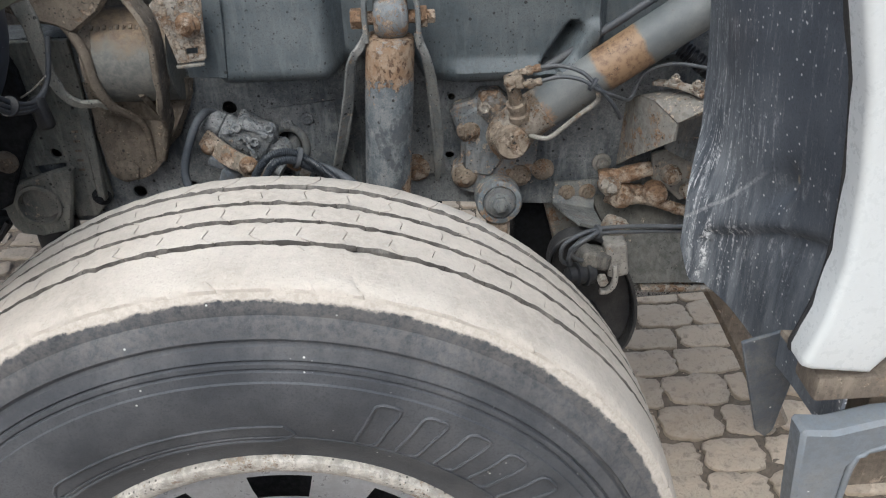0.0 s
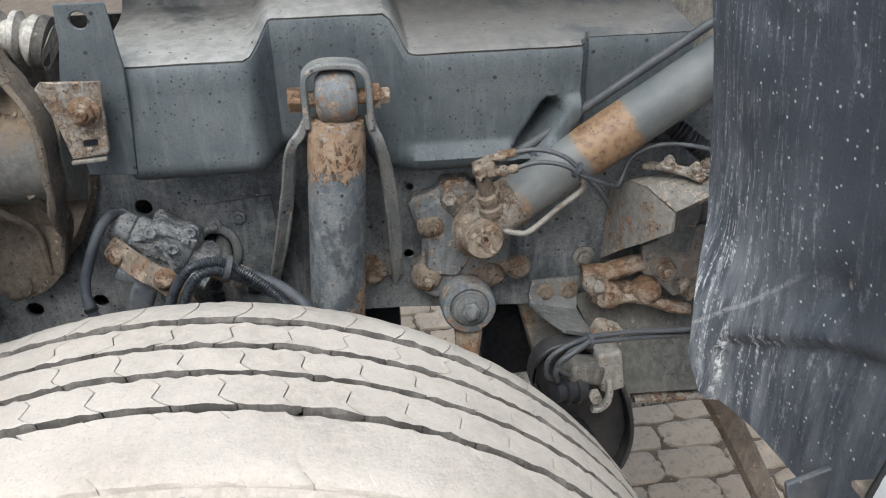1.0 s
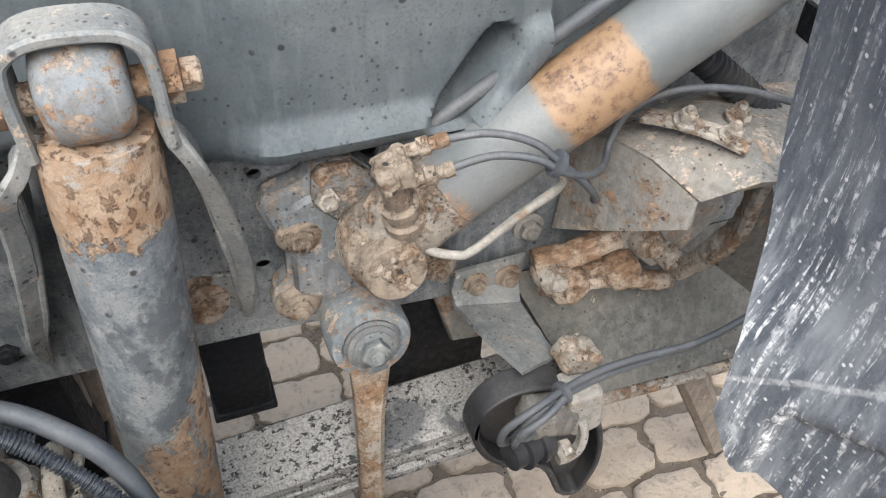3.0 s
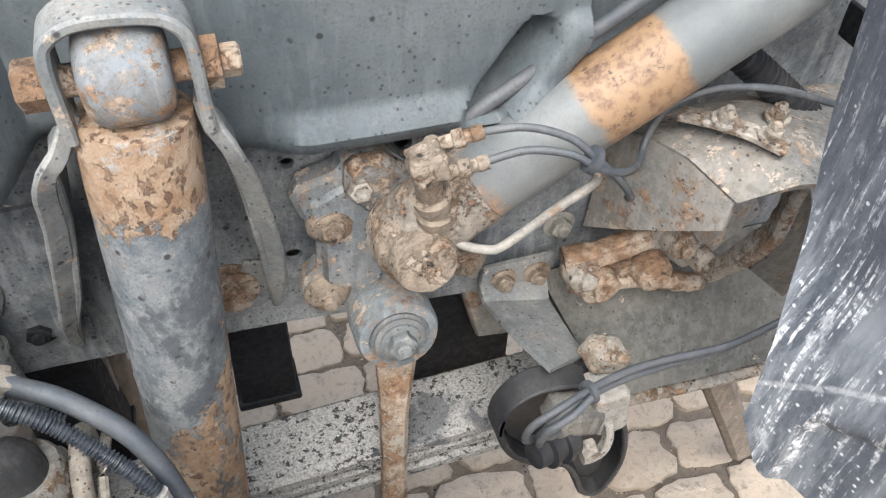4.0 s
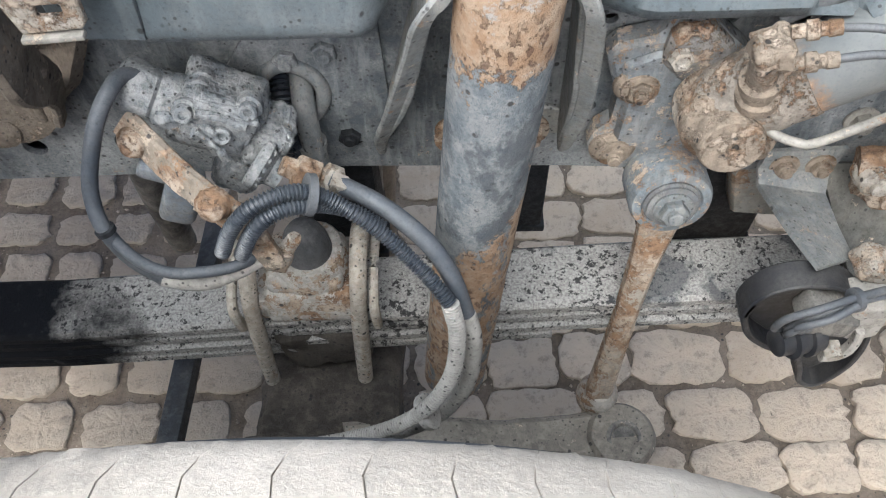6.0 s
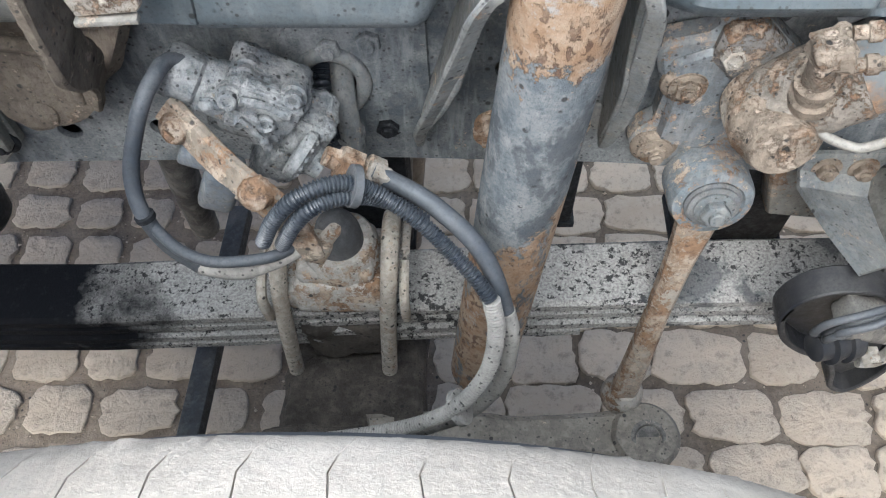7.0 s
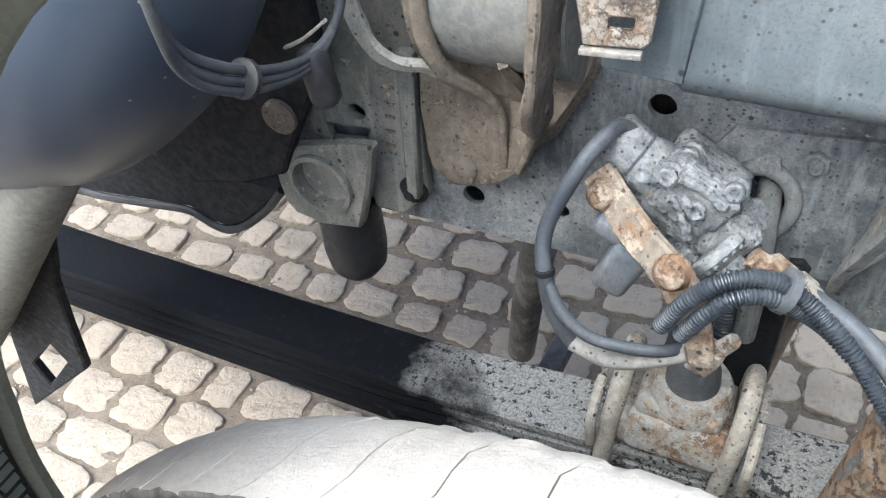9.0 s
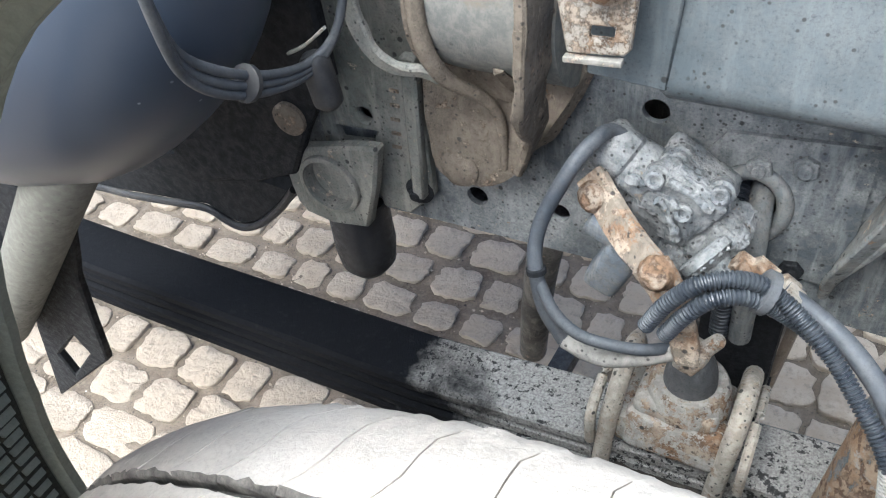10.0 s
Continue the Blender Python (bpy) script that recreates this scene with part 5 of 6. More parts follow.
part("solenoid", bm, grimy("solenoid", (0.075, 0.086, 0.10), 0.4, 0.05, 0.8), block)
bm = B()
box(bm, (-0.208, 1.302, 0.742), (0.024, 0.022, 0.034), rot(0, 25, 0), 0.005)
rod(bm, (-0.212, 1.302, 0.738), (-0.188, 1.305, 0.772), 0.008)
lumpy(bm, 0.002, 70.0, 1)
part("lower_union", bm, RUSTY, block)

loop = thing("air_hose", "grey rubber air hose looping from the valve", "hose")
H1 = [(-0.306, 1.402, 0.888), (-0.323, 1.395, 0.900), (-0.329, 1.375, 0.904), (-0.341, 1.350, 0.891), (-0.362, 1.330, 0.841), (-0.365, 1.315, 0.814), (-0.358, 1.300, 0.796), (-0.348, 1.295, 0.755), (-0.327, 1.292, 0.722), (-0.294, 1.290, 0.714), (-0.257, 1.292, 0.727), (-0.231, 1.300, 0.738), (-0.212, 1.304, 0.748)]
bm = B()
sweep(bm, H1[:9], 0.0074, 14, 0.008)
part("hose", bm, HOSE, loop)
bm = B()
sweep(bm, H1[8:], 0.0084, 14, 0.008)
lumpy(bm, 0.0008, 60.0)
part("muddy_stretch", bm, MUDHOSE, loop, "pale dried mud on the hose")
bm = B()
sweep(bm, [(-0.355, 1.298, 0.789), (-0.335, 1.286, 0.765), (-0.310, 1.282, 0.749), (-0.280, 1.285, 0.744), (-0.248, 1.290, 0.746), (-0.222, 1.310, 0.740)], 0.0058, 12, 0.008)
part("second_hose", bm, HOSE, loop)
bm = B()
lathe(bm, (-0.3592, 1.302, 0.800), (0.2, -0.2, -0.9), [(0, 0.0078), (0.001, 0.0096), (0.006, 0.0096), (0.007, 0.0078)], 16)
part("cable_tie", bm, DARK, loop)

feed = thing("brake_hose", "grey rubber brake hose running down past the axle", "hose")
H2 = [(-0.150, 1.336, 0.819), (-0.133, 1.330, 0.813), (-0.107, 1.317, 0.808), (-0.082, 1.300, 0.800), (-0.057, 1.283, 0.782), (-0.039, 1.265, 0.755), (-0.027, 1.247, 0.717), (-0.020, 1.235, 0.678), (-0.027, 1.220, 0.609), (-0.055, 1.210, 0.550), (-0.094, 1.205, 0.512), (-0.149, 1.200, 0.486), (-0.206, 1.200, 0.461), (-0.278, 1.200, 0.439)]
bm = B()
sweep(bm, H2[:7], 0.0090, 14, 0.008)
part("hose", bm, HOSE, feed)
bm = B()
sweep(bm, H2[6:], 0.0096, 14, 0.008)
lumpy(bm, 0.0008, 60.0)
part("muddy_stretch", bm, MUDHOSE, feed, "pale dried mud on the hose")
bm = B()
lathe(bm, (-0.066, 1.200, 0.582), (-0.8, -0.1, -0.55), [(0, 0.018), (0.001, 0.0205), (0.008, 0.0205), (0.009, 0.018)], 16)
part("cable_tie", bm, MUDHOSE, feed)
for k, (dx, dy, dz) in enumerate([(0, 0, 0), (0.006, -0.010, -0.017)]):
    tube = thing("corrugated_conduit", "ribbed dark grey conduit arching over the hose", "conduit", group="ribbed conduits")
    H3 = [(-0.247, 1.275, 0.796), (-0.231, 1.272, 0.834), (-0.211, 1.275, 0.860), (-0.190, 1.285, 0.865), (-0.168, 1.295, 0.859), (-0.148, 1.298, 0.845), (-0.125, 1.290, 0.832), (-0.101, 1.280, 0.814), (-0.080, 1.268, 0.794), (-0.058, 1.252, 0.775), (-0.042, 1.238, 0.756)] if k == 0 else \
         [(-0.230, 1.274, 0.793), (-0.214, 1.270, 0.830), (-0.198, 1.272, 0.851), (-0.179, 1.282, 0.853), (-0.162, 1.292, 0.843), (-0.146, 1.300, 0.829), (-0.125, 1.302, 0.815), (-0.101, 1.294, 0.800)]
    bm = B()
    sweep(bm, H3, 0.0066, 14, 0.01, ridge=0.0009, pitch=0.0036)
    part("sleeve", bm, CONDUIT, tube)
    if k == 0:
        bm = B()
        sweep(bm, [(-0.042, 1.238, 0.756), (-0.036, 1.225, 0.715), (-0.043, 1.210, 0.652), (-0.070, 1.195, 0.602), (-0.108, 1.190, 0.560), (-0.158, 1.190, 0.525), (-0.227, 1.190, 0.494)], 0.0078, 14, 0.01, ridge=0.0009, pitch=0.0036)
        part("muddy_sleeve", bm, MUDHOSE, tube)
bm = B()
lathe(bm, (-0.166, 1.300, 0.848), (0.9, 0.15, -0.4), [(0, 0.0165), (0.001, 0.019), (0.008, 0.019), (0.009, 0.0165)], 18)
tagged(finish(bm, "cable_tie", CABLE), "grey cable tie binding conduits to the hose", "cable tie")

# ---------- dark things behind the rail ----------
# plain black boxes fill dark areas; the last stands in for a dark hollow
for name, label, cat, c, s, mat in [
    ("black_box", "plain black box behind the rail", "box", (-0.190, 1.59, 0.495), (0.10, 0.09, 0.33), DARK),
    ("black_box", "plain black box behind the rail", "box", (0.057, 1.585, 0.52), (0.080, 0.06, 0.28), DARK),
    ("black_box", "plain black box behind the rail", "box", (0.335, 1.59, 0.50), (0.16, 0.08, 0.32), DARK)]:
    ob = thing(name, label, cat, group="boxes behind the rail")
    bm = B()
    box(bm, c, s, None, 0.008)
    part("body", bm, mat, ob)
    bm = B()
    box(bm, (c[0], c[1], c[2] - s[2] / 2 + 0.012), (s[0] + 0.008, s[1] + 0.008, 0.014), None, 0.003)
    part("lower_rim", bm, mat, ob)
for pts, r, mat in [([(-0.125, 1.60, 0.66), (-0.15, 1.66, 0.30), (-0.16, 1.70, 0.10)], 0.020, BROWN), ([(-0.44, 1.56, 0.66), (-0.50, 1.64, 0.40), (-0.55, 1.72, 0.12)], 0.026, UNDER)]:
    ob = thing("support_strut", "dirty round steel strut below the rail", "strut", group="struts behind the spring")
    bm = B()
    sweep(bm, pts, r, 16, 0.05)
    part("tube", bm, mat, ob)
bm = B()
box(bm, (-0.150, 1.62, 0.42), (0.02, 0.03, 0.52), rot(6, 3, 0), 0.003)
tagged(finish(bm, "pale_bar", ALU), "pale dusty flat bar behind the rail", "bar")

# ---------- casting, cross tube and mounts behind the wheel ----------
def barrel_material():
    """Pale grey paint that has gone to brown rust along the top."""
    m, nt, b = nodes_of("barrel_paint")
    co = nt.nodes.new("ShaderNodeTexCoord")
    sep = nt.nodes.new("ShaderNodeSeparateXYZ")
    nt.links.new(co.outputs["Object"], sep.inputs[0])
    n1, n2, n3 = noise_node(nt, 14.0, 8.0, 0.7), noise_node(nt, 90.0, 8.0, 0.72), noise_node(nt, 330.0, 5.0, 0.75)
    paint = mix(nt, ramp(nt, n2, 0.42, 0.6), (0.125, 0.128, 0.12), (0.19, 0.184, 0.166))
    v = noise_node(nt, 46.0, kind="voronoi")
    paint = mix(nt, maths(nt, "MULTIPLY", ramp(nt, v, 0.10, 0.16, 1, 0), ramp(nt, n1, 0.46, 0.52)), paint, (0.03, 0.03, 0.03))
    rusted = mix(nt, ramp(nt, n2, 0.44, 0.6), (0.21, 0.155, 0.10), (0.13, 0.095, 0.065))
    z = maths(nt, "ADD", sep.outputs["Z"], maths(nt, "MULTIPLY", maths(nt, "SUBTRACT", n1, 0.5), 0.16))
    nt.links.new(mix(nt, ramp(nt, z, 1.005, 1.045), paint, rusted), b.inputs["Base Color"])
    b.inputs["Roughness"].default_value = 0.7
    bump(nt, b, maths(nt, "ADD", n2, n3), 0.4, 0.004)
    return m


cast = thing("cast_bracket", "rusty cast bracket with ribs bolted to the rail", "bracket")
bm = B()
def cast_row(z):
    """The edges and the depth of the casting's face at height z."""
    zs = [0.742, 0.755, 0.78, 0.82, 0.845, 0.875, 0.895, 0.915, 0.94]
    left = [-0.530, -0.546, -0.549, -0.547, -0.546, -0.547, -0.549, -0.550, -0.556]
    right = [-0.492, -0.464, -0.442, -0.422, -0.404, -0.388, -0.378, -0.370, -0.366]
    deep = [1.452, 1.450, 1.449, 1.451, 1.454, 1.458, 1.462, 1.466, 1.470]
    return [float(np.interp(z, zs, q)) for q in (left, right, deep)]


grid = []
for i in range(24):
    z = 0.742 + 0.198 * i / 23
    a, b, deep = cast_row(z)
    row = []
    for k in range(15):
        u = k / 14
        bulge = -0.012 * ease(abs(u - 0.5), 0.36, 0.5) * ease(z, 0.78, 0.84) + 0.010 * ease(abs(u - 0.42), 0.30, 0.05) * ease(z, 0.80, 0.88)
        row.append(bm.verts.new((a + (b - a) * u, deep + bulge, z + 0.001 * noise.noise(Vector((u * 9, z * 40, 2))))))
    grid.append(row)
for p, q in zip(grid, grid[1:]):
    for k in range(14):
        bm.faces.new((p[k], p[k + 1], q[k + 1], q[k]))
bmesh.ops.recalc_face_normals(bm, faces=bm.faces)
bmesh.ops.solidify(bm, geom=bm.faces[:], thickness=-0.016)
lumpy(bm, 0.0012, 40.0)
part("foot", bm, CASTING, cast)
bm = B()
strap(bm, [(-0.432, 1.375, 1.16), (-0.404, 1.368, 1.112), (-0.386, 1.362, 1.080), (-0.379, 1.360, 1.045), (-0.382, 1.360, 0.99), (-0.386, 1.364, 0.954), (-0.394, 1.378, 0.918), (-0.400, 1.405, 0.880), (-0.416, 1.428, 0.84), (-0.436, 1.442, 0.79)], [0.050, 0.055, 0.06, 0.065, 0.065, 0.06, 0.050, 0.036, 0.025, 0.018], 0.010, step=0.008)
lumpy(bm, 0.0022, 45.0)
part("rib", bm, CASTING, cast)
bm = B()
sweep(bm, [(-0.545, 1.400, 1.085), (-0.524, 1.396, 1.050), (-0.511, 1.390, 1.015), (-0.507, 1.388, 0.972), (-0.500, 1.392, 0.938), (-0.490, 1.408, 0.908), (-0.472, 1.430, 0.884), (-0.458, 1.443, 0.855), (-0.457, 1.449, 0.812), (-0.458, 1.451, 0.78)], [0.010, 0.0095, 0.009, 0.009, 0.009, 0.008, 0.007, 0.006, 0.005, 0.004], 14, 0.008)
lumpy(bm, 0.001, 50.0)
part("rib", bm, CASTING, cast)
bm = B()
strap(bm, [(-0.590, 1.384, 1.11), (-0.580, 1.380, 1.073), (-0.578, 1.380, 1.03), (-0.574, 1.381, 0.985), (-0.560, 1.383, 0.945), (-0.538, 1.386, 0.929), (-0.512, 1.392, 0.927), (-0.496, 1.398, 0.918)], [0.034, 0.030, 0.026, 0.023, 0.020, 0.017, 0.016, 0.014], 0.009, side=(1, 0, 0.3), step=0.007)
lumpy(bm, 0.0012, 50.0)
part("arm", bm, MOUNT, cast)
bm = B()
grid = []
for i in range(16):
    u = i / 15
    p = Vector((-0.514, 1.402, 1.03)).lerp(Vector((-0.528, 1.452, 0.88)), u)
    q = Vector((-0.440, 1.402, 0.93)).lerp(Vector((-0.425, 1.455, 0.86)), u)
    grid.append([bm.verts.new(p.lerp(q, k / 9) + Vector((0, 0.030 * math.sin(math.pi * k / 9) * (1 - u), 0))) for k in range(10)])
for a, b in zip(grid, grid[1:]):
    for k in range(9):
        bm.faces.new((a[k], a[k + 1], b[k + 1], b[k]))
bmesh.ops.recalc_face_normals(bm, faces=bm.faces)
bmesh.ops.solidify(bm, geom=bm.faces[:], thickness=-0.010)
lumpy(bm, 0.001, 45.0)
part("web", bm, CASTING, cast)
bm = B()
plate(bm, [(-0.83, 1.160), (-0.70, 1.130), (-0.632, 1.098), (-0.585, 1.078), (-0.545, 1.066), (-0.520, 1.052), (-0.500, 1.065), (-0.47, 1.085), (-0.44, 1.12), (-0.44, 1.2), (-0.83, 1.2)], (), 1.384, 1.406, ch=0.006)
lumpy(bm, 0.002, 25.0)
part("ear", bm, CASTING, cast)
bm = B()
lathe(bm, (-0.515, 1.452, 0.765), (0, -1, 0.1), [(0, 0.026), (0.004, 0.024), (0.007, 0.016), (0.009, 0.010)], 24)
lumpy(bm, 0.002, 80.0)
part("bolt", bm, CASTING, cast)
tube = thing("cross_tube", "large pale grey painted cross tube", "tube")
bm = B()
lathe(bm, (-0.518, 1.475, 0.985), (1, 0, 0), [(0, 0.066), (0.002, 0.082), (0.03, 0.085), (0.09, 0.085), (0.143, 0.085), (0.145, 0.06)], 48)
part("tube", bm, barrel_material(), tube)
bm = B()
lathe(bm, (-0.524, 1.475, 0.985), (1, 0, 0), [(0, 0.080), (0.002, 0.0895), (0.012, 0.0895), (0.022, 0.085)], 48)
part("collar", bm, CASTING, tube)
# raised casting marks on the barrel
for k in range(8):
    bm = B()
    box(bm, (-0.500 + 0.011 * k, 1.4205, 1.052 - 0.003 * (k % 2)), (0.006, 0.004, 0.009), rot(-40, 12, 0), 0.001, 1)
    part("raised_mark", bm, CASTING, cast)
unit = thing("finned_unit", "black finned housing behind the casting", "housing")
bm = B()
box(bm, (-0.79, 1.93, 0.845), (0.16, 0.08, 0.09), rot(0, 8, 0), 0.01)
part("body", bm, DARK, unit)
for k in range(7):
    bm = B()
    box(bm, (-0.865 + 0.022 * k, 1.882, 0.858 - 0.003 * k), (0.008, 0.03, 0.075), rot(0, 10, 0), 0.003)
    part("fin", bm, DARK, unit)
shaft = thing("cross_shaft", "pale dusty round shaft behind the casting", "shaft")
bm = B()
rod(bm, (-0.95, 1.80, 0.825), (-0.50, 1.80, 0.815), 0.03)
part("bar", bm, ALU, shaft)
pipe = thing("loom_conduit", "dark ribbed conduit hanging behind the casting", "conduit")
bm = B()
sweep(bm, [(-0.95, 1.75, 0.80), (-0.84, 1.75, 0.855), (-0.79, 1.75, 0.872), (-0.745, 1.745, 0.887), (-0.70, 1.72, 0.91)], 0.011, 12, 0.01, ridge=0.0016, pitch=0.007)
part("sleeve", bm, CONDUIT, pipe)
bm = B()
sweep(bm, [(-0.73, 1.74, 0.93), (-0.74, 1.70, 0.86), (-0.765, 1.66, 0.80), (-0.80, 1.64, 0.78)], 0.006, 8, 0.01)
part("cable", bm, CABLE, pipe)
bellows = thing("bellows_hose", "pale folded bellows hose above the casting", "hose")
bm = B()
sweep(bm, [(-0.66, 1.47, 1.15), (-0.56, 1.465, 1.155), (-0.47, 1.46, 1.153), (-0.41, 1.46, 1.147), (-0.375, 1.46, 1.135)], 0.030, 18, 0.01, ridge=0.006, pitch=0.026)
lumpy(bm, 0.004, 30.0)
part("sleeve", bm, grimy("bellows_cloth", (0.42, 0.40, 0.36), 0.5, 0.0, 0.8, dust_col=(0.30, 0.28, 0.24)), bellows)
bm = B()
lathe(bm, (-0.392, 1.46, 1.142), (0.95, 0, -0.3), [(0, 0.030), (0.002, 0.038), (0.014, 0.038), (0.016, 0.030)], 24)
part("clamp_band", bm, UNDER, bellows)
mnt = thing("ring_mount", "grey cast mount with a round socket and stamped plate", "mount")
bm = B()
plate(bm, [(-0.750, 0.730), (-0.757, 0.715), (-0.756, 0.69), (-0.752, 0.665), (-0.740, 0.648), (-0.70, 0.640), (-0.644, 0.650), (-0.622, 0.72), (-0.607, 0.785), (-0.640, 0.780), (-0.720, 0.758)], [ring2(-0.688, 0.712, 0.036, 24)], 1.425, 1.445, ch=0.004)
part("plate", bm, MOUNT, mnt)
bm = B()
lathe(bm, (-0.688, 1.45, 0.712), (0, -1, 0), [(0, 0.037), (0.026, 0.044), (0.031, 0.043), (0.032, 0.037), (0.012, 0.035), (0.010, 0.0)], 30, closed=False)
part("socket", bm, MOUNT, mnt)
bm = B()
plate(bm, [(-0.712, 0.735), (-0.714, 0.778), (-0.692, 0.850), (-0.672, 1.02), (-0.565, 1.02), (-0.562, 0.70), (-0.60, 0.66), (-0.64, 0.66), (-0.66, 0.74)], [ring2(-0.645, 0.800, 0.011, 14), [(-0.692, 0.776), (-0.630, 0.780), (-0.640, 0.760), (-0.688, 0.754)]], 1.462, 1.476, ch=0.002)
part("upright", bm, MOUNT, mnt)
bm = B()
plate(bm, [(-0.585, 0.70), (-0.568, 0.70), (-0.556, 0.90), (-0.576, 0.90)], (), 1.448, 1.463, ch=0.003)
part("seam", bm, MOUNT, mnt)
bm = B()
hexbolt(bm, (-0.581, 1.463, 0.704), (0, -1, 0), 0.013, 0.009)
part("bolt", bm, DARK, mnt)
for k in range(5):
    bm = B()
    box(bm, (-0.604 + 0.002 * k, 1.461, 0.765 + 0.020 * k), (0.012, 0.002, 0.004), None, 0)
    part("stamped_mark", bm, CASTING, mnt)
bm = B()
lathe(bm, (-0.688, 1.468, 0.655), (0, 0, -1), [(0, 0.040), (0.02, 0.042), (0.08, 0.043), (0.11, 0.039), (0.128, 0.026), (0.135, 0.01)], 28)
part("rubber_stop", bm, RUBBER, mnt, "black rubber stop")

duct = thing("air_duct", "large glossy black plastic air duct with moulded marks", "air duct")
bm = B()
sweep(bm, [(-0.675, 1.29, 1.42), (-0.675, 1.285, 1.25), (-0.695, 1.275, 1.09), (-0.80, 1.265, 0.985), (-0.92, 1.26, 0.94), (-1.02, 1.26, 0.945), (-1.12, 1.26, 0.97)], [0.085, 0.092, 0.105, 0.125, 0.135, 0.13, 0.08], 40, 0.02)
part("shell", bm, BLACKPL, duct)
for row, (a, b) in enumerate([((-0.797, 1.140, 0.974), (-0.741, 1.154, 0.978)), ((-0.815, 1.139, 0.948), (-0.757, 1.151, 0.956))]):
    for k in range(8):
        if (row, k) in ((0, 2), (1, 4)):
            continue
        q = Vector(a).lerp(Vector(b), k / 7) + Vector((0, 0.001, 0))
        bm = B()
        box(bm, q, (0.0055, 0.004, 0.011), rot(-15, -15, 12), 0.001, 1)
        part("moulded_mark", bm, BLACKPL, duct)
bm = B()
plate(bm, [(-0.93, 0.65), (-0.86, 0.675), (-0.80, 0.690), (-0.735, 0.720), (-0.70, 0.79), (-0.665, 0.85), (-0.645, 0.875), (-0.648, 0.98), (-0.67, 1.06), (-0.95, 1.06), (-0.98, 0.80)], (), 1.415, 1.435, ch=0.004)
part("flange", bm, DARK, duct)
bm = B()
lathe(bm, (-0.715, 1.415, 0.812), (0, -1, 0), [(0, 0.022), (0.006, 0.022), (0.010, 0.015)], 20)
part("plug", bm, CASTING, duct)
bm = B()
plate(bm, [(-1.34, 0.51), (-1.20, 0.545), (-1.117, 0.552), (-1.02, 0.566), (-0.949, 0.576), (-0.915, 0.560), (-0.887, 0.556), (-0.850, 0.574), (-0.80, 0.620), (-0.755, 0.672), (-0.95, 0.690), (-1.10, 0.66), (-1.34, 0.62)], (), 1.44, 1.56, ch=0.012)
tray = thing("black_tray", "black plastic tray hanging beside the rail", "tray")
part("shell", bm, DARK, tray)
bm = B()
sweep(bm, [(-1.34, 1.437, 0.517), (-1.20, 1.437, 0.551), (-1.117, 1.437, 0.558), (-1.02, 1.437, 0.572), (-0.949, 1.437, 0.581), (-0.915, 1.437, 0.567), (-0.887, 1.437, 0.563), (-0.850, 1.437, 0.581), (-0.80, 1.437, 0.627), (-0.765, 1.437, 0.670)], 0.006, 8, 0.012)
part("rim", bm, RUBBER, tray)
def harness_path(dz):
    return [(-0.565, 1.15, 1.17), (-0.580, 1.165, 1.085 + dz), (-0.592, 1.185, 1.035 + dz), (-0.588, 1.215, 1.003 + dz), (-0.585, 1.262, 0.976 + dz * 0.7), (-0.584, 1.318, 0.960 + dz * 0.4), (-0.565, 1.345, 0.99), (-0.55, 1.36, 1.06)]


harness = thing("wire_harness", "grey wire harness tied with a cable tie", "cable")
for k, dz in enumerate((0.0, 0.016, -0.013)):
    bm = B()
    sweep(bm, harness_path(dz * 0.75), 0.0043, 10, 0.01)
    part("cable", bm, CABLE, harness)
bm = B()
box(bm, (-0.583, 1.328, 0.940), (0.028, 0.026, 0.06), rot(0, -8, 0), 0.010, 3)
part("clip", bm, RUBBER, harness)
bm = B()
strap(bm, [(-0.60, 1.312, 0.975), (-0.575, 1.306, 0.990), (-0.548, 1.305, 1.012)], [0.005], 0.003)
part("tie_tail", bm, PIPE, harness)
bm = B()
lathe(bm, (-0.587, 1.235, 0.992), (0.05, 0.85, -0.5), [(0, 0.014), (0.001, 0.0165), (0.006, 0.0165), (0.007, 0.014)], 14)
part("cable_tie", bm, RUBBER, harness)
strut = thing("mudguard_strut", "dull grey round mudguard strut", "strut")
bm = B()
sweep(bm, [(-0.80, 1.21, 0.91), (-0.866, 1.2, 0.83), (-1.126, 1.2, 0.54), (-1.20, 1.2, 0.46)], 0.036, 20, 0.03)
part("tube", bm, grimy("strut_paint", (0.12, 0.118, 0.10), 0.35, 0.0, 0.7, dust_col=(0.19, 0.18, 0.155), mottle=0.6, speck=0.3), strut)
bm = B()
plate(bm, [(-1.10, 0.78), (-0.950, 0.72), (-0.985, 0.64), (-1.005, 0.60), (-1.030, 0.50), (-1.052, 0.400), (-1.282, 0.187), (-1.208, 0.398), (-1.15, 0.55)], [[(-1.190, 0.350), (-1.106, 0.437), (-1.09, 0.40), (-1.18, 0.30)]], 1.235, 1.25, ch=0.003)
part("holder_plate", bm, DARK, strut, "black steel mudguard holder")

# ---------- mudguards ----------
guard = thing("rear_mudguard", "dark plastic mudguard with a knobbly spray flap inside", "mudguard")
WX, WZ = -0.170, 0.405
GZ = -0.14
bm = B()
prev = None


def guard_r(a):
    return float(np.interp(a, [106, 118, 128, 140, 150, 162, 174, 210], [0.86, 0.838, 0.806, 0.768, 0.748, 0.743, 0.760, 0.81]))


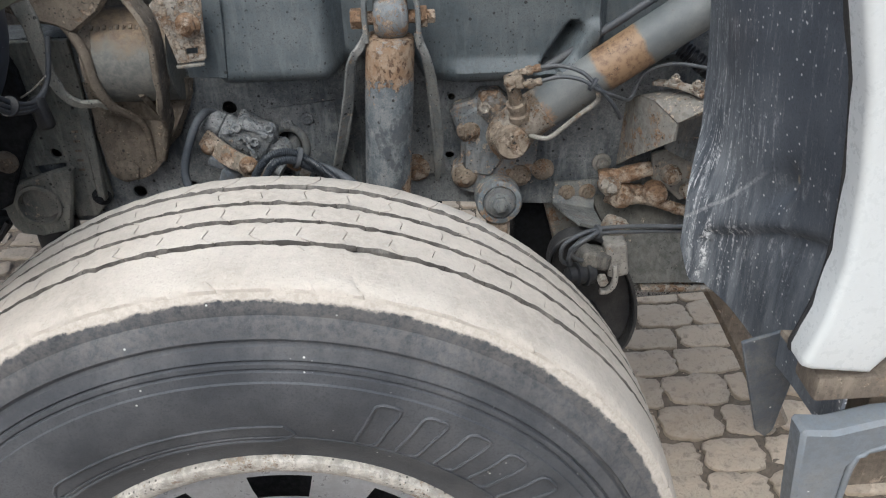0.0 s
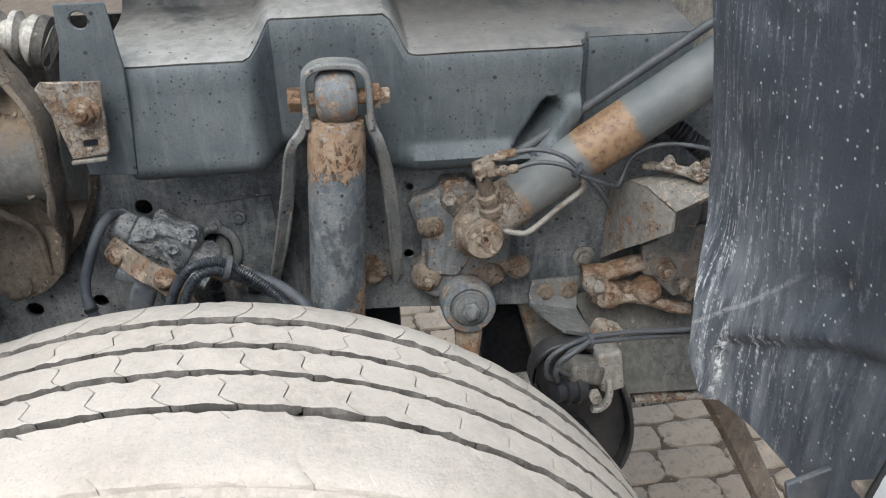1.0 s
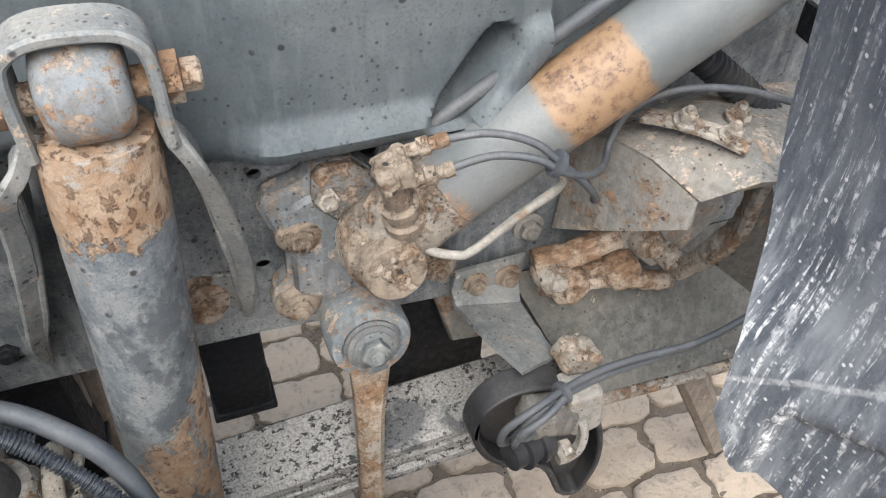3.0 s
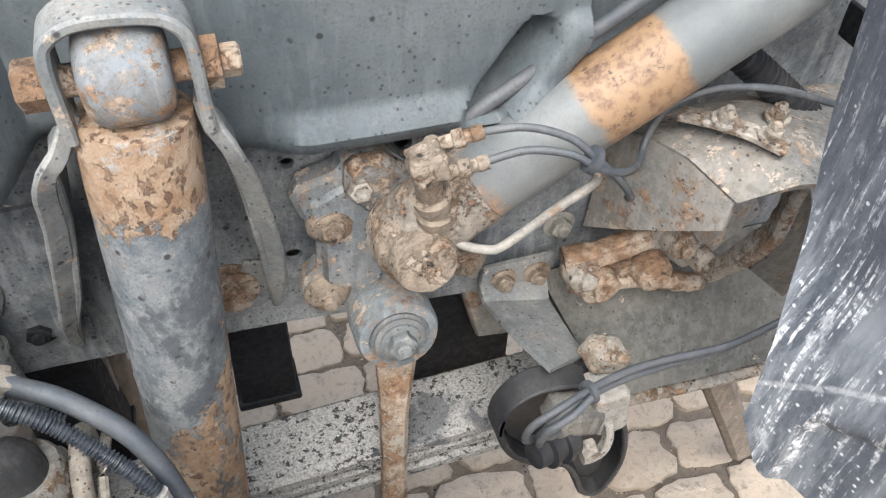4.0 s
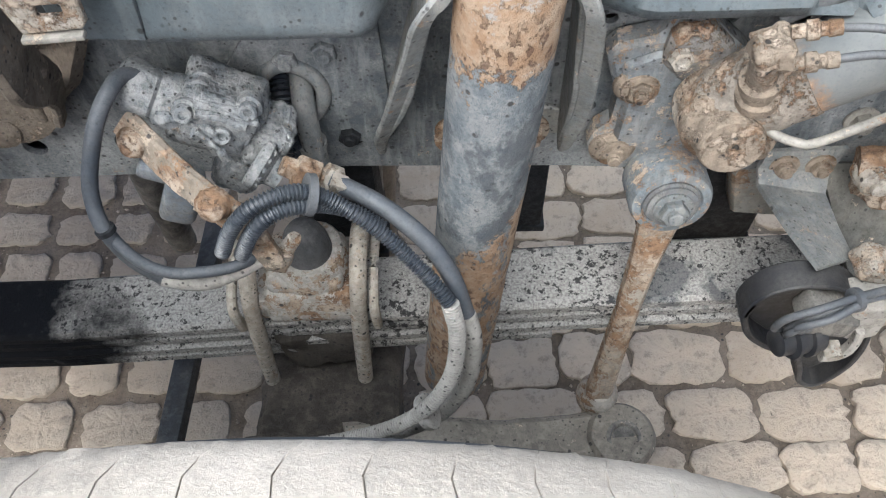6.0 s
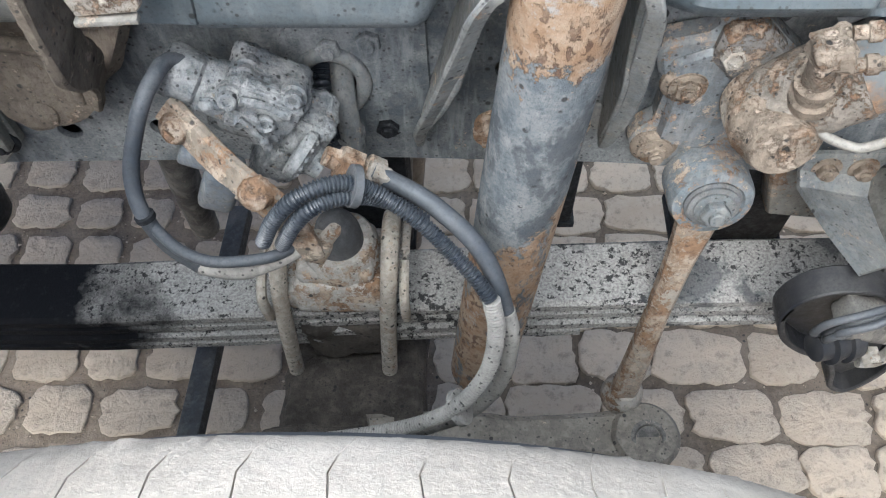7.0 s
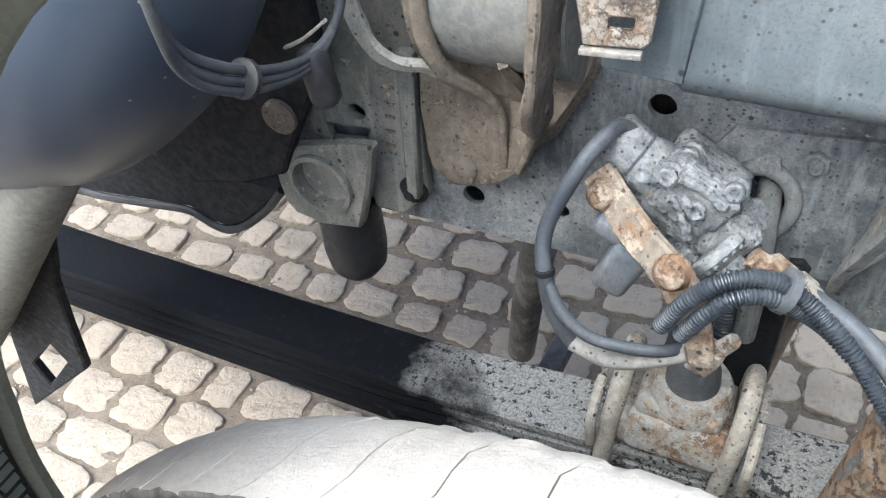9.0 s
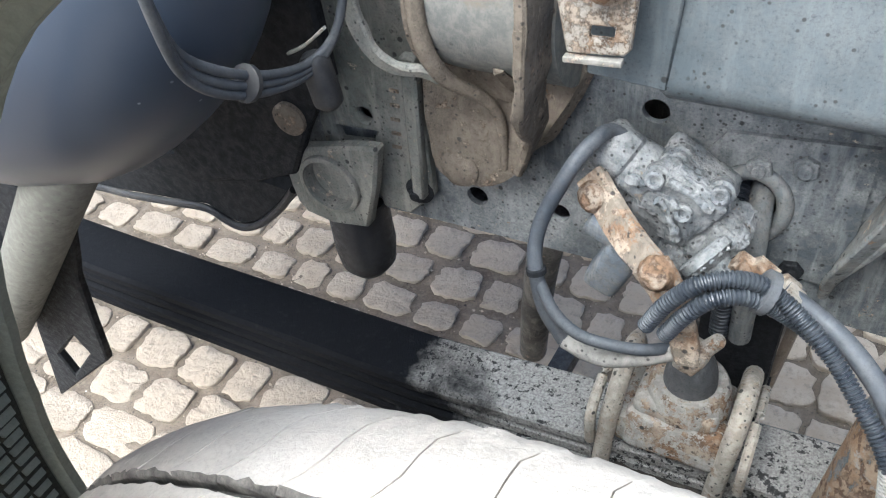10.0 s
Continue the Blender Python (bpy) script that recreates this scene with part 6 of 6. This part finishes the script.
for i in range(34):
    deg = 108 + 3.0 * i
    a, rad = radians(deg), guard_r(deg)
    ring = [bm.verts.new((WX + (rad + dr) * math.cos(a), y, WZ + (rad + dr) * math.sin(a))) for y, dr in ((0.70, 0), (1.042, 0), (1.047, -0.004), (1.050, -0.014), (1.060, -0.014), (1.064, -0.008), (1.064, 0.014), (0.70, 0.014))]
    if prev:
        for k in range(8):
            bm.faces.new((prev[k], prev[(k + 1) % 8], ring[(k + 1) % 8], ring[k]))
    prev = ring
part("shell", bm, MESHFLAP, guard)
bm = B()
holes = [(149.5, 0.965), (161, 0.975)]
for i in range(36):
    deg = 123 + 2.15 * i
    a, rad = radians(deg), guard_r(deg) - 0.0015
    for k in range(12):
        y = 0.724 + 0.0270 * k + 0.0012 * math.sin(i * 0.9)
        if any(((deg - hd) / 2.9) ** 2 + ((y - hy) / 0.037) ** 2 < 1 for hd, hy in holes):
            continue
        d = Vector((-math.cos(a), 0, -math.sin(a)))
        t = Vector((-math.sin(a), 0, math.cos(a)))
        p = Vector((WX + rad * math.cos(a), y, WZ + rad * math.sin(a)))
        vs = [bm.verts.new(p + Vector((0, q * 0.0084, 0)) + t * st + d * h) for q, st, h in ((-1.45, -0.0085, 0), (1.45, -0.0085, 0), (1.2, 0.0085, 0), (-1.2, 0.0085, 0), (-1.2, -0.002, 0.0085), (1.2, -0.002, 0.0085))]
        for f in ((0, 1, 5, 4), (2, 3, 4, 5), (0, 4, 3), (1, 2, 5)):
            bm.faces.new([vs[q] for q in f])
tagged(part("knob_field", bm, MESHFLAP, guard), kind="stuff")
# dark sheet stands in for the shade in the gaps between the knobs
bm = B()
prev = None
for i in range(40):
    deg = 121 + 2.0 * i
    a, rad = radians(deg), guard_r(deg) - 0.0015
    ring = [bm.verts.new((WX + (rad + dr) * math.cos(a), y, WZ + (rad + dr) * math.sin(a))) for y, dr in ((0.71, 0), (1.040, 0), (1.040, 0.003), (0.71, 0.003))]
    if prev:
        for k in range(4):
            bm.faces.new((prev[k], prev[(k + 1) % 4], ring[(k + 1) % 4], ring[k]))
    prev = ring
part("flap_gap_shade", bm, grimy("flap_shade", (0.022, 0.025, 0.02), 0.2, 0.0, 0.9, dust_col=(0.06, 0.06, 0.05)), guard)
for deg, y in holes:
    a, rad = radians(deg), guard_r(deg)
    d = Vector((-math.cos(a), 0, -math.sin(a)))
    bm = B()
    lathe(bm, Vector((WX + rad * math.cos(a), y, WZ + rad * math.sin(a))) - d * 0.002, d, [(0, 0.036), (0.0065, 0.036), (0.0075, 0.033), (0.005, 0.030)], 28)
    part("dimple", bm, DARK, guard)

liner = thing("front_mudguard", "dark grey plastic wheel arch liner scratched white", "mudguard")


def liner_edge(z):
    """Place of the liner's inner edge at height z."""
    zs = [0.60, 0.72, 0.80, 0.90, 1.0, 1.1, 1.2, 1.45]
    return float(np.interp(z, zs, [0.503, 0.503, 0.507, 0.527, 0.534, 0.523, 0.512, 0.48])), float(np.interp(z, zs, [1.196, 1.198, 1.207, 1.245, 1.276, 1.281, 1.283, 1.283]))


def liner_x(y, z):
    edge = float(np.interp(z, [0.60, 0.66, 0.74, 0.88, 0.98, 1.1, 1.2, 1.45], [0.525, 0.522, 0.519, 0.525, 0.515, 0.502, 0.49, 0.45]))
    zc = 0.775 + 0.62 * (1.12 - y) if y > 0.98 else 0.862 + 0.42 * (0.98 - y)
    fold = 0.016 * max(0.0, min(1.0, (zc - z) / 0.012)) if y < 1.15 else 0.0
    dent = 0.022 * math.exp(-((y - 0.975 + 0.35 * (z - 0.93)) / 0.022) ** 2 - ((z - 0.925) / 0.035) ** 2)
    xe, ye = liner_edge(z)
    flare = (xe - edge - 0.115 * (1.225 - ye)) * max(0.0, (y - 1.08) / (ye - 1.08)) ** 1.5
    return edge + 0.115 * (1.225 - y) + flare + fold + dent + 0.005 * noise.noise(Vector((y * 9, z * 7, 0)))


bm = B()
NY, NZ = 60, 100
grid = {}
for i in range(NY + 1):
    for j in range(NZ + 1):
        v = j / NZ
        y = 0.772 + (1.225 - 0.772) * i / NY
        low = 0.645 + 0.05 * max(0.0, (y - 1.19) / 0.035)
        z = low + (1.45 - low) * v
        y = 0.772 + (liner_edge(z)[1] - 0.772) * i / NY
        grid[i, j] = bm.verts.new((liner_x(y, z), y, z))
for i in range(NY):
    for j in range(NZ):
        bm.faces.new((grid[i, j], grid[i + 1, j], grid[i + 1, j + 1], grid[i, j + 1]))
bmesh.ops.recalc_face_normals(bm, faces=bm.faces)
bmesh.ops.solidify(bm, geom=bm.faces[:], thickness=0.006)
part("liner", bm, LINER, liner)
bm = B()
plate(bm, [(0.510, 0.690), (0.600, 0.720), (0.604, 0.62), (0.594, 0.505), (0.583, 0.488), (0.564, 0.505), (0.536, 0.60)], (), 0.926, 0.934, ch=0.002)
part("lower_flap", bm, grimy("flap_plastic", (0.075, 0.086, 0.103), 0.3, 0.0, 0.45, relief=0.15, fleck=0.4, mottle=0.4), liner, "loose grey plastic flap")
bm = B()
strap(bm, [(liner_x(1.10, 1.0), 1.10, 1.0), (0.62, 1.20, 0.98), (0.70, 1.40, 0.95), (0.72, 1.479, 0.94)], [0.04], 0.006, side=(0, 0, 1))
part("stay", bm, DARK, liner)
bm = B()
lathe(bm, (liner_x(0.957, 0.949) - 0.002, 0.957, 0.949), (-1, -0.2, 0), [(0, 0.012), (0.0015, 0.011), (0.003, 0.006)], 14)
lumpy(bm, 0.003, 140.0)
part("chipped_spot", bm, RUSTY, liner, "tan chipped spot")

fender = thing("fender", "white cab corner panel with a grey plastic step below", "body panel")
fl = [(0.435, 1.42), (0.459, 1.25), (0.487, 1.16), (0.507, 1.05), (0.516, 0.95), (0.511, 0.87), (0.497, 0.812), (0.499, 0.800), (0.510, 0.795), (0.587, 0.783), (0.606, 0.812), (0.85, 0.86), (0.85, 1.42)]
bm = B()
plate(bm, fl, (), 0.745, 0.785)
es = [e for e in bm.edges if len(e.link_faces) == 2 and e.calc_face_angle(0) > 1.0 and abs(e.verts[0].co.y - 0.745) < 1e-4 and abs(e.verts[1].co.y - 0.745) < 1e-4]
bmesh.ops.bevel(bm, geom=es, offset=0.010, segments=4, affect="EDGES", profile=0.5)
part("skin", bm, WHITE, fender)
# thin dark strip behind the fender's arch edge
bm = B()
sweep(bm, [(x + 0.004, 0.786, z) for x, z in fl[:8]], 0.006, 8, 0.02)
part("edge_strip", bm, RUBBER, fender)
for z in (0.92, 1.05, 1.18):
    bm = B()
    strap(bm, [(liner_x(0.765 + 0.012 * k, z) - 0.001, 0.765 + 0.012 * k, z) for k in range(8)], [0.03], 0.008, side=(0, 0, 1), straight=True)
    part("mounting_tab", bm, GREYPL, fender)
bm = B()
strap(bm, [(0.500, 0.790, 0.803), (0.55, 0.792, 0.797), (0.595, 0.795, 0.792)], [0.05], 0.008, side=(0, 1, 0))
part("lower_lip", bm, BROWN, fender, "dirty folded lower lip")
bm = B()
plate(bm, [(0.516, 0.700), (0.560, 0.695), (0.62, 0.710), (0.80, 0.715), (0.80, 0.668), (0.634, 0.664), (0.607, 0.652), (0.594, 0.627), (0.597, 0.44), (0.548, 0.44), (0.530, 0.56)], (), 0.735, 0.775, ch=0.006)
part("step_housing", bm, GREYPL, fender)
bm = B()
sweep(bm, [(0.80, 0.738, 0.667), (0.636, 0.738, 0.662), (0.610, 0.738, 0.650), (0.597, 0.738, 0.625), (0.599, 0.738, 0.44)], 0.005, 10, 0.012)
part("opening_rim", bm, GREYPL, fender)
bm = B()
box(bm, (0.68, 0.785, 0.752), (0.30, 0.06, 0.04), None, 0.006)
part("step_rail", bm, BROWN, fender)
bm = B()
box(bm, (0.72, 0.83, 0.66), (0.16, 0.06, 0.30), None, 0.006)
part("step_recess", bm, BROWN, fender)
bm = B()
box(bm, (0.80, 0.790, 0.86), (0.06, 0.05, 0.46), None, 0.006)
part("step_hanger", bm, UNDER, fender)

# ---------- wheel ----------
wheel = thing("wheel", "truck wheel with a worn pale dusty tread", "wheel")
YC, R = 0.886, 0.575


def wheel_pt(a, r, y):
    z = WZ + r * math.sin(a)
    return (WX + r * math.cos(a), y, max(z, GZ + 0.003))


def crown(y):
    v = y - YC - 0.094
    if v > -0.094:
        return R - 0.005 * min(1.0, (v + 0.094) / 0.094) ** 2 - (0.25 * v + 4.0 * v * v if v > 0 else 0.0)
    u = abs(y - YC) / 0.15
    return R - 0.008 * u ** 2.2 - (0.009 * max(0.0, (u - 0.86) / 0.14) ** 2)


bm = B()
side = [(0.147, 0.560), (0.152, 0.552), (0.155, 0.545), (0.156, 0.536), (0.160, 0.534), (0.166, 0.522), (0.170, 0.514), (0.166, 0.512), (0.166, 0.508), (0.173, 0.506), (0.179, 0.492), (0.176, 0.491), (0.176, 0.489),
        (0.1815, 0.488), (0.1825, 0.483), (0.180, 0.482), (0.180, 0.480), (0.185, 0.479), (0.187, 0.468), (0.190, 0.467), (0.191, 0.455), (0.192, 0.435), (0.191, 0.410), (0.187, 0.385), (0.184, 0.384), (0.184, 0.381), (0.186, 0.380), (0.181, 0.366), (0.178, 0.365), (0.175, 0.356), (0.170, 0.343), (0.166, 0.330)]
NSEG = 180
prof = [(YC - d, r) for d, r in side[::-1]] + [(YC - 0.143, 0.556), (YC + 0.085, 0.556), (YC + 0.164, 0.513)] + [(YC + d, r) for d, r in side if r < 0.515]
rings = []
for y, r in prof:
    rings.append([bm.verts.new(wheel_pt(2 * math.pi * i / NSEG, r, y)) for i in range(NSEG)])
for a, b in zip(rings, rings[1:]):
    for i in range(NSEG):
        bm.faces.new((a[i], a[(i + 1) % NSEG], b[(i + 1) % NSEG], b[i]))
TYRE = sidewall_material(WX, WZ)
tyre = part("tyre", bm, TYRE, wheel, "black tyre with moulded rings on the sidewall")
tyre.data.materials.append(TREAD)
for p in tyre.data.polygons:
    c = p.center
    if c.y > YC + 0.07 and math.hypot(c.x - WX, c.z - WZ) > 0.49:
        p.material_index = 1
ribs = [(-0.146, -0.0705), (-0.0640, -0.0240), (-0.0175, 0.0185), (0.0250, 0.0635), (0.0720, 0.169)]
PITCH = 66
nicks = random.Random(11)
for k, (a0, a1) in enumerate(ribs):
    bm = B()
    ys = [a0 + (a1 - a0) * f for f in ((0.0, 0.026, 0.14, 0.3, 0.5, 0.7, 0.86, 0.974, 1.0) if k in (0, 4) else (0.0, 0.016, 0.14, 0.3, 0.5, 0.7, 0.86, 0.984, 1.0))]
    cols = []
    for s in range(PITCH):
        for off, deep in ((0.0, 0.0), (0.0001, 1.0), (0.024, 1.0), (0.0241, 0.0), (0.17, 0.0), (0.34, 0.0), (0.5, 0.0), (0.66, 0.0), (0.83, 0.0)):
            cols.append(((s + off + (0.25 if k % 2 else 0.0)) / PITCH, deep))
    grid = []
    for u, deep in cols:
        col = []
        chip = {q: nicks.random() < 0.16 for q in (1, 7)}
        for q, yo in enumerate(ys):
            f = (yo - a0) / (a1 - a0)
            shift = (0.55 * (f - 0.5) + 0.16 * math.sin(f * 6.28)) / PITCH * (1 if k < 2 else -1 if k > 2 else 0.7)
            full = 0 < k < 4
            cut = deep if (full or (k == 0 and f > 0.88) or (k == 4 and f < 0.8)) else 0.0
            y = YC + yo
            r = crown(y) - 0.0045 * cut
            jag = 0.0030 * noise.noise(Vector((u * 520.0, k * 7.0 + (0 if q < 4 else 50), 0))) + 0.0026 * noise.noise(Vector((u * 1500.0, k * 7.0 + (0 if q < 4 else 50), 4)))
            if q in (0, 8):
                r -= 0.004
            if q in (1, 7):
                nick = 1.0 if deep and 0 < k < 4 else 0.55 if chip[q] else 0.0
                y += jag + (1 if q == 1 else -1) * 0.0045 * nick
            if k == 0 and q == 0:
                r -= 0.003
            r += 0.0012 * noise.noise(Vector((u * 300.0, yo * 60.0, k))) + 0.0007 * noise.noise(Vector((u * 1100.0, yo * 240.0, k)))
            col.append(bm.verts.new(wheel_pt(2 * math.pi * (u + shift), r, y)))
        low = [bm.verts.new(wheel_pt(2 * math.pi * (u + (0.55 * (f - 0.5)) / PITCH * 0), min(0.5575, crown(YC + yo) - 0.012), YC + yo)) for f, yo in ((0, a0), (1, a1))]
        grid.append([low[0]] + col + [low[1]])
    n = len(grid)
    for i in range(n):
        for q in range(len(grid[0]) - 1):
            bm.faces.new((grid[i][q], grid[(i + 1) % n][q], grid[(i + 1) % n][q + 1], grid[i][q + 1]))
    ob = part("tread_rib", bm, TREAD, tyre, "pale dusty tread rib with fine cuts")
    ob.data.materials.append(GROOVE)
    w = len(grid[0]) - 1
    for p in ob.data.polygons:
        row, colq = divmod(p.index, w)
        edge = colq in (0, 1, w - 2, w - 1) and not (k == 0 and colq < 3) and not (k == 4 and colq > w - 4)
        f = (colq - 1) / (w - 3)
        slit = row % 9 == 1 and (0 < k < 4 or (k == 0 and f > 0.85) or (k == 4 and f < 0.35))
        if edge or slit:
            p.material_index = 1
bm = B()
for yo in (-0.068, -0.021, 0.022, 0.068):
    rr = [[bm.verts.new(wheel_pt(2 * math.pi * i / NSEG, 0.5595, YC + yo + d)) for i in range(NSEG)] for d in (-0.005, 0.005)]
    for i in range(NSEG):
        bm.faces.new((rr[0][i], rr[0][(i + 1) % NSEG], rr[1][(i + 1) % NSEG], rr[1][i]))
part("groove_floor", bm, GROOVE, tyre)


def on_side(a, r, lift=0.0015):
    d = np.interp(r, [q[1] for q in side[::-1]], [q[0] for q in side[::-1]])
    return Vector(wheel_pt(a, r, YC - d - lift))


# moulded raised outlines and a rounded frame on the sidewall
for k in range(7):
    for rep in range(2):
        a0 = radians(72 - 7.6 * k - 180 * rep)
        ring = [(0.002, 0.387), (0.016, 0.420), (0.028, 0.450), (0.060, 0.453), (0.092, 0.450), (0.080, 0.418), (0.068, 0.387), (0.035, 0.384)]
        bm = B()
        sweep(bm, [on_side(a0 - da, r, 0.0002) for da, r in ring + ring[:1]], 0.0026, 6, 0.006)
        part("moulded_outline", bm, TYRE, tyre)
bm = B()
path = [on_side(radians(a), 0.402, 0.0) for a in range(84, 128, 3)] + [on_side(radians(128.5), 0.388, 0.0)] + [on_side(radians(a), 0.374, 0.0) for a in range(127, 82, -3)] + [on_side(radians(82), 0.388, 0.0), on_side(radians(84), 0.402, 0.0)]
sweep(bm, path, 0.0022, 6, 0.01)
part("moulded_frame", bm, TYRE, tyre)

bm = B()
fl_y = YC - 0.172
lathe(bm, (WX, fl_y, WZ), (0, 1, 0), [(0.004, 0.304), (0.0, 0.310), (-0.004, 0.321), (-0.003, 0.328), (0.004, 0.332), (0.02, 0.331), (0.30, 0.326), (0.34, 0.331), (0.35, 0.325), (0.345, 0.302), (0.30, 0.294), (0.04, 0.294), (0.012, 0.298)], 96, closed=False)
rim = part("rim", bm, RIMRUST, wheel, "rusty pale rim flange")
bm = B()
NA = 120
radii = [0.294, 0.280, 0.268, 0.240, 0.214, 0.200, 0.17, 0.12, 0.11]
deep = [0.045, 0.032, 0.030, 0.034, 0.042, 0.046, 0.06, 0.07, 0.05]
grid = [[bm.verts.new(wheel_pt(2 * math.pi * i / NA, r, fl_y + d)) for i in range(NA)] for r, d in zip(radii, deep)]
for q in range(len(radii) - 1):
    for i in range(NA):
        if q in (2, 3) and (i - 2) % 12 < 6:
            continue
        bm.faces.new((grid[q][i], grid[q][(i + 1) % NA], grid[q + 1][(i + 1) % NA], grid[q + 1][i]))
bmesh.ops.solidify(bm, geom=bm.faces[:], thickness=0.012)
part("disc", bm, SILVER, rim, "silver painted wheel disc with hand holes")
bm = B()
lathe(bm, (WX, fl_y - 0.03, WZ), (0, 1, 0), [(0, 0.06), (0.01, 0.075), (0.06, 0.09), (0.10, 0.10)], 40)
part("hub", bm, DARK, rim)
bm = B()
lathe(bm, (WX, fl_y + 0.13, WZ), (0, 1, 0), [(0, 0.20), (0.01, 0.245), (0.18, 0.245), (0.19, 0.20)], 48)
part("brake_drum", bm, DARK, rim)

# ---------- ground: soil with stone setts ----------
S = 60.0
gx = [-S, -12.0, -5.0, -3.2] + [-2.3 + 0.013 * i for i in range(292)] + [2.2, 4.0, 12.0, S]
gy = [-S, -12.0, -4.0, -1.0, 0.3] + [1.0 + 0.013 * i for i in range(185)] + [4.2, 6.0, 8.0, 14.0, S]
gv, gf = [], []
for y in gy:
    for x in gx:
        p = Vector((x * 26, y * 26, 0.5))
        near = 1.0 if -2.3 <= x <= 1.5 and 1.0 <= y <= 3.4 else 0.0
        gv.append((x, y, GZ + near * (0.0072 + (0.0012 if x < -0.2 else 0.0) + 0.0016 * noise.noise(p * 0.45) + 0.0032 * noise.noise(p) + 0.0034 * noise.noise(p * 2.9) + 0.0022 * noise.noise(p * 7.0))))
nx = len(gx)
for j in range(len(gy) - 1):
    for i in range(nx - 1):
        gf.append((j * nx + i, j * nx + i + 1, (j + 1) * nx + i + 1, (j + 1) * nx + i))
me = bpy.data.meshes.new("ground")
me.from_pydata(gv, [], gf)
me.shade_smooth()
me.materials.append(SOIL)
ground = tagged(new("ground", me), "brown soil and grit between stone setts", "ground", kind="structure")
rnd = random.Random(7)


def sett_geometry(verts, faces, cx, cy, w, d, h, z0=-0.02):
    """One worn sett: uneven outline, chipped shoulders, rough top."""
    n = 28
    base = len(verts)
    ph = rnd.random() * 90
    tx, ty = (rnd.random() - 0.5) * 0.08, (rnd.random() - 0.5) * 0.08
    outline = []
    for i in range(n):
        a = 2 * math.pi * (i + 0.5) / n
        c, s = math.cos(a), math.sin(a)
        k = 1.0 / max(abs(c) ** 5.5 + abs(s) ** 5.5, 1e-6) ** (1 / 5.5)
        j = 1 + 0.11 * noise.noise(Vector((c * 1.6 + ph, s * 1.6, 0))) + 0.07 * noise.noise(Vector((c * 5 + ph, s * 5, 2))) + 0.13 * (rnd.random() - 0.5)
        outline.append((c * k * j * w / 2, s * k * j * d / 2))
    for f, z in ((1.0, z0), (1.0, h * 0.70), (0.985, h * 0.93), (0.95, h), (0.55, h)):
        for x, y in outline:
            rough = (noise.noise(Vector((x * 38 * f + ph, y * 38 * f, 1.0))) * 0.0062 + x * tx + y * ty + (rnd.random() - 0.5) * 0.0015) * (z > 0)
            verts.append((cx + x * f, cy + y * f, z + rough))
    verts.append((cx, cy, h + noise.noise(Vector((ph, 0, 1.0))) * 0.0062))
    for r in range(4):
        for i in range(n):
            faces.append((base + r * n + i, base + r * n + (i + 1) % n, base + (r + 1) * n + (i + 1) % n, base + (r + 1) * n + i))
    for i in range(n):
        faces.append((base + 4 * n + i, base + 4 * n + (i + 1) % n, base + 5 * n))


far_v, far_f = [], []
count = 0
y = -1.2
while y < 7.5:
    d = 0.105 + 0.02 * rnd.random()
    x = -4.5 - rnd.random() * 0.1
    while x < 4.0:
        w = 0.10 + 0.06 * rnd.random() + (0.04 if x > 0.0 or y < 1.40 else 0.0)
        h = 0.0135 + 0.006 * rnd.random()
        cx, cy = x + w / 2, y + d / 2 + (rnd.random() - 0.5) * 0.012
        gap = 0.004 + 0.012 * rnd.random() + (0.014 if cx < -0.15 and cy > 1.42 else 0.0)
        if -1.25 < cx < 1.15 and 1.15 < cy < 2.35 and count < 300:
            v, f = [], []
            sett_geometry(v, f, 0.0, 0.0, w - gap, d - gap, h)
            me = bpy.data.meshes.new("sett")
            me.from_pydata(v, [], f)
            me.shade_smooth()
            me.materials.append(STONE)
            ob = new("sett", me)
            ob.rotation_euler = (0, 0, (rnd.random() - 0.5) * 0.16)
            ob.location = (cx, cy, GZ)
            ob.parent = ground
            count += 1
        else:
            sett_geometry(far_v, far_f, cx, cy, w - gap, d - gap, h)
        x += w
    y += d
# loose grit and pebbles on the joints
pv, pf = [], []
for k in range(5200):
    x, y, r = -1.9 + 3.2 * rnd.random(), 1.15 + 1.9 * rnd.random(), 0.0014 + 0.0032 * rnd.random() ** 2
    if noise.noise(Vector((x * 5, y * 5, 9))) < -0.05:
        continue
    b0 = len(pv)
    for q in range(6):
        s = (1 if q % 2 else -1) * r * (0.7 + 0.6 * rnd.random())
        d = [0.0, 0.0, 0.0]
        d[q // 2] = s
        pv.append((x + d[0], y + d[1], 0.014 + d[2]))
    pf += [(b0 + a, b0 + 2 + b, b0 + 4 + c) if (a + b + c) % 2 else (b0 + 2 + b, b0 + a, b0 + 4 + c) for a in (0, 1) for b in (0, 1) for c in (0, 1)]
me = bpy.data.meshes.new("grit")
me.from_pydata(pv, [], pf)
me.materials.append(STONE)
grit = tagged(new("grit", me), "loose grit on the joints", kind="stuff")
grit.location = (0, 0, GZ)
grit.parent = ground
me = bpy.data.meshes.new("setts")
me.from_pydata(far_v, [], far_f)
me.shade_smooth()
me.materials.append(STONE)
rest = tagged(new("setts", me), "worn beige stone setts", kind="stuff")
rest.location = (0, 0, GZ)
rest.parent = ground
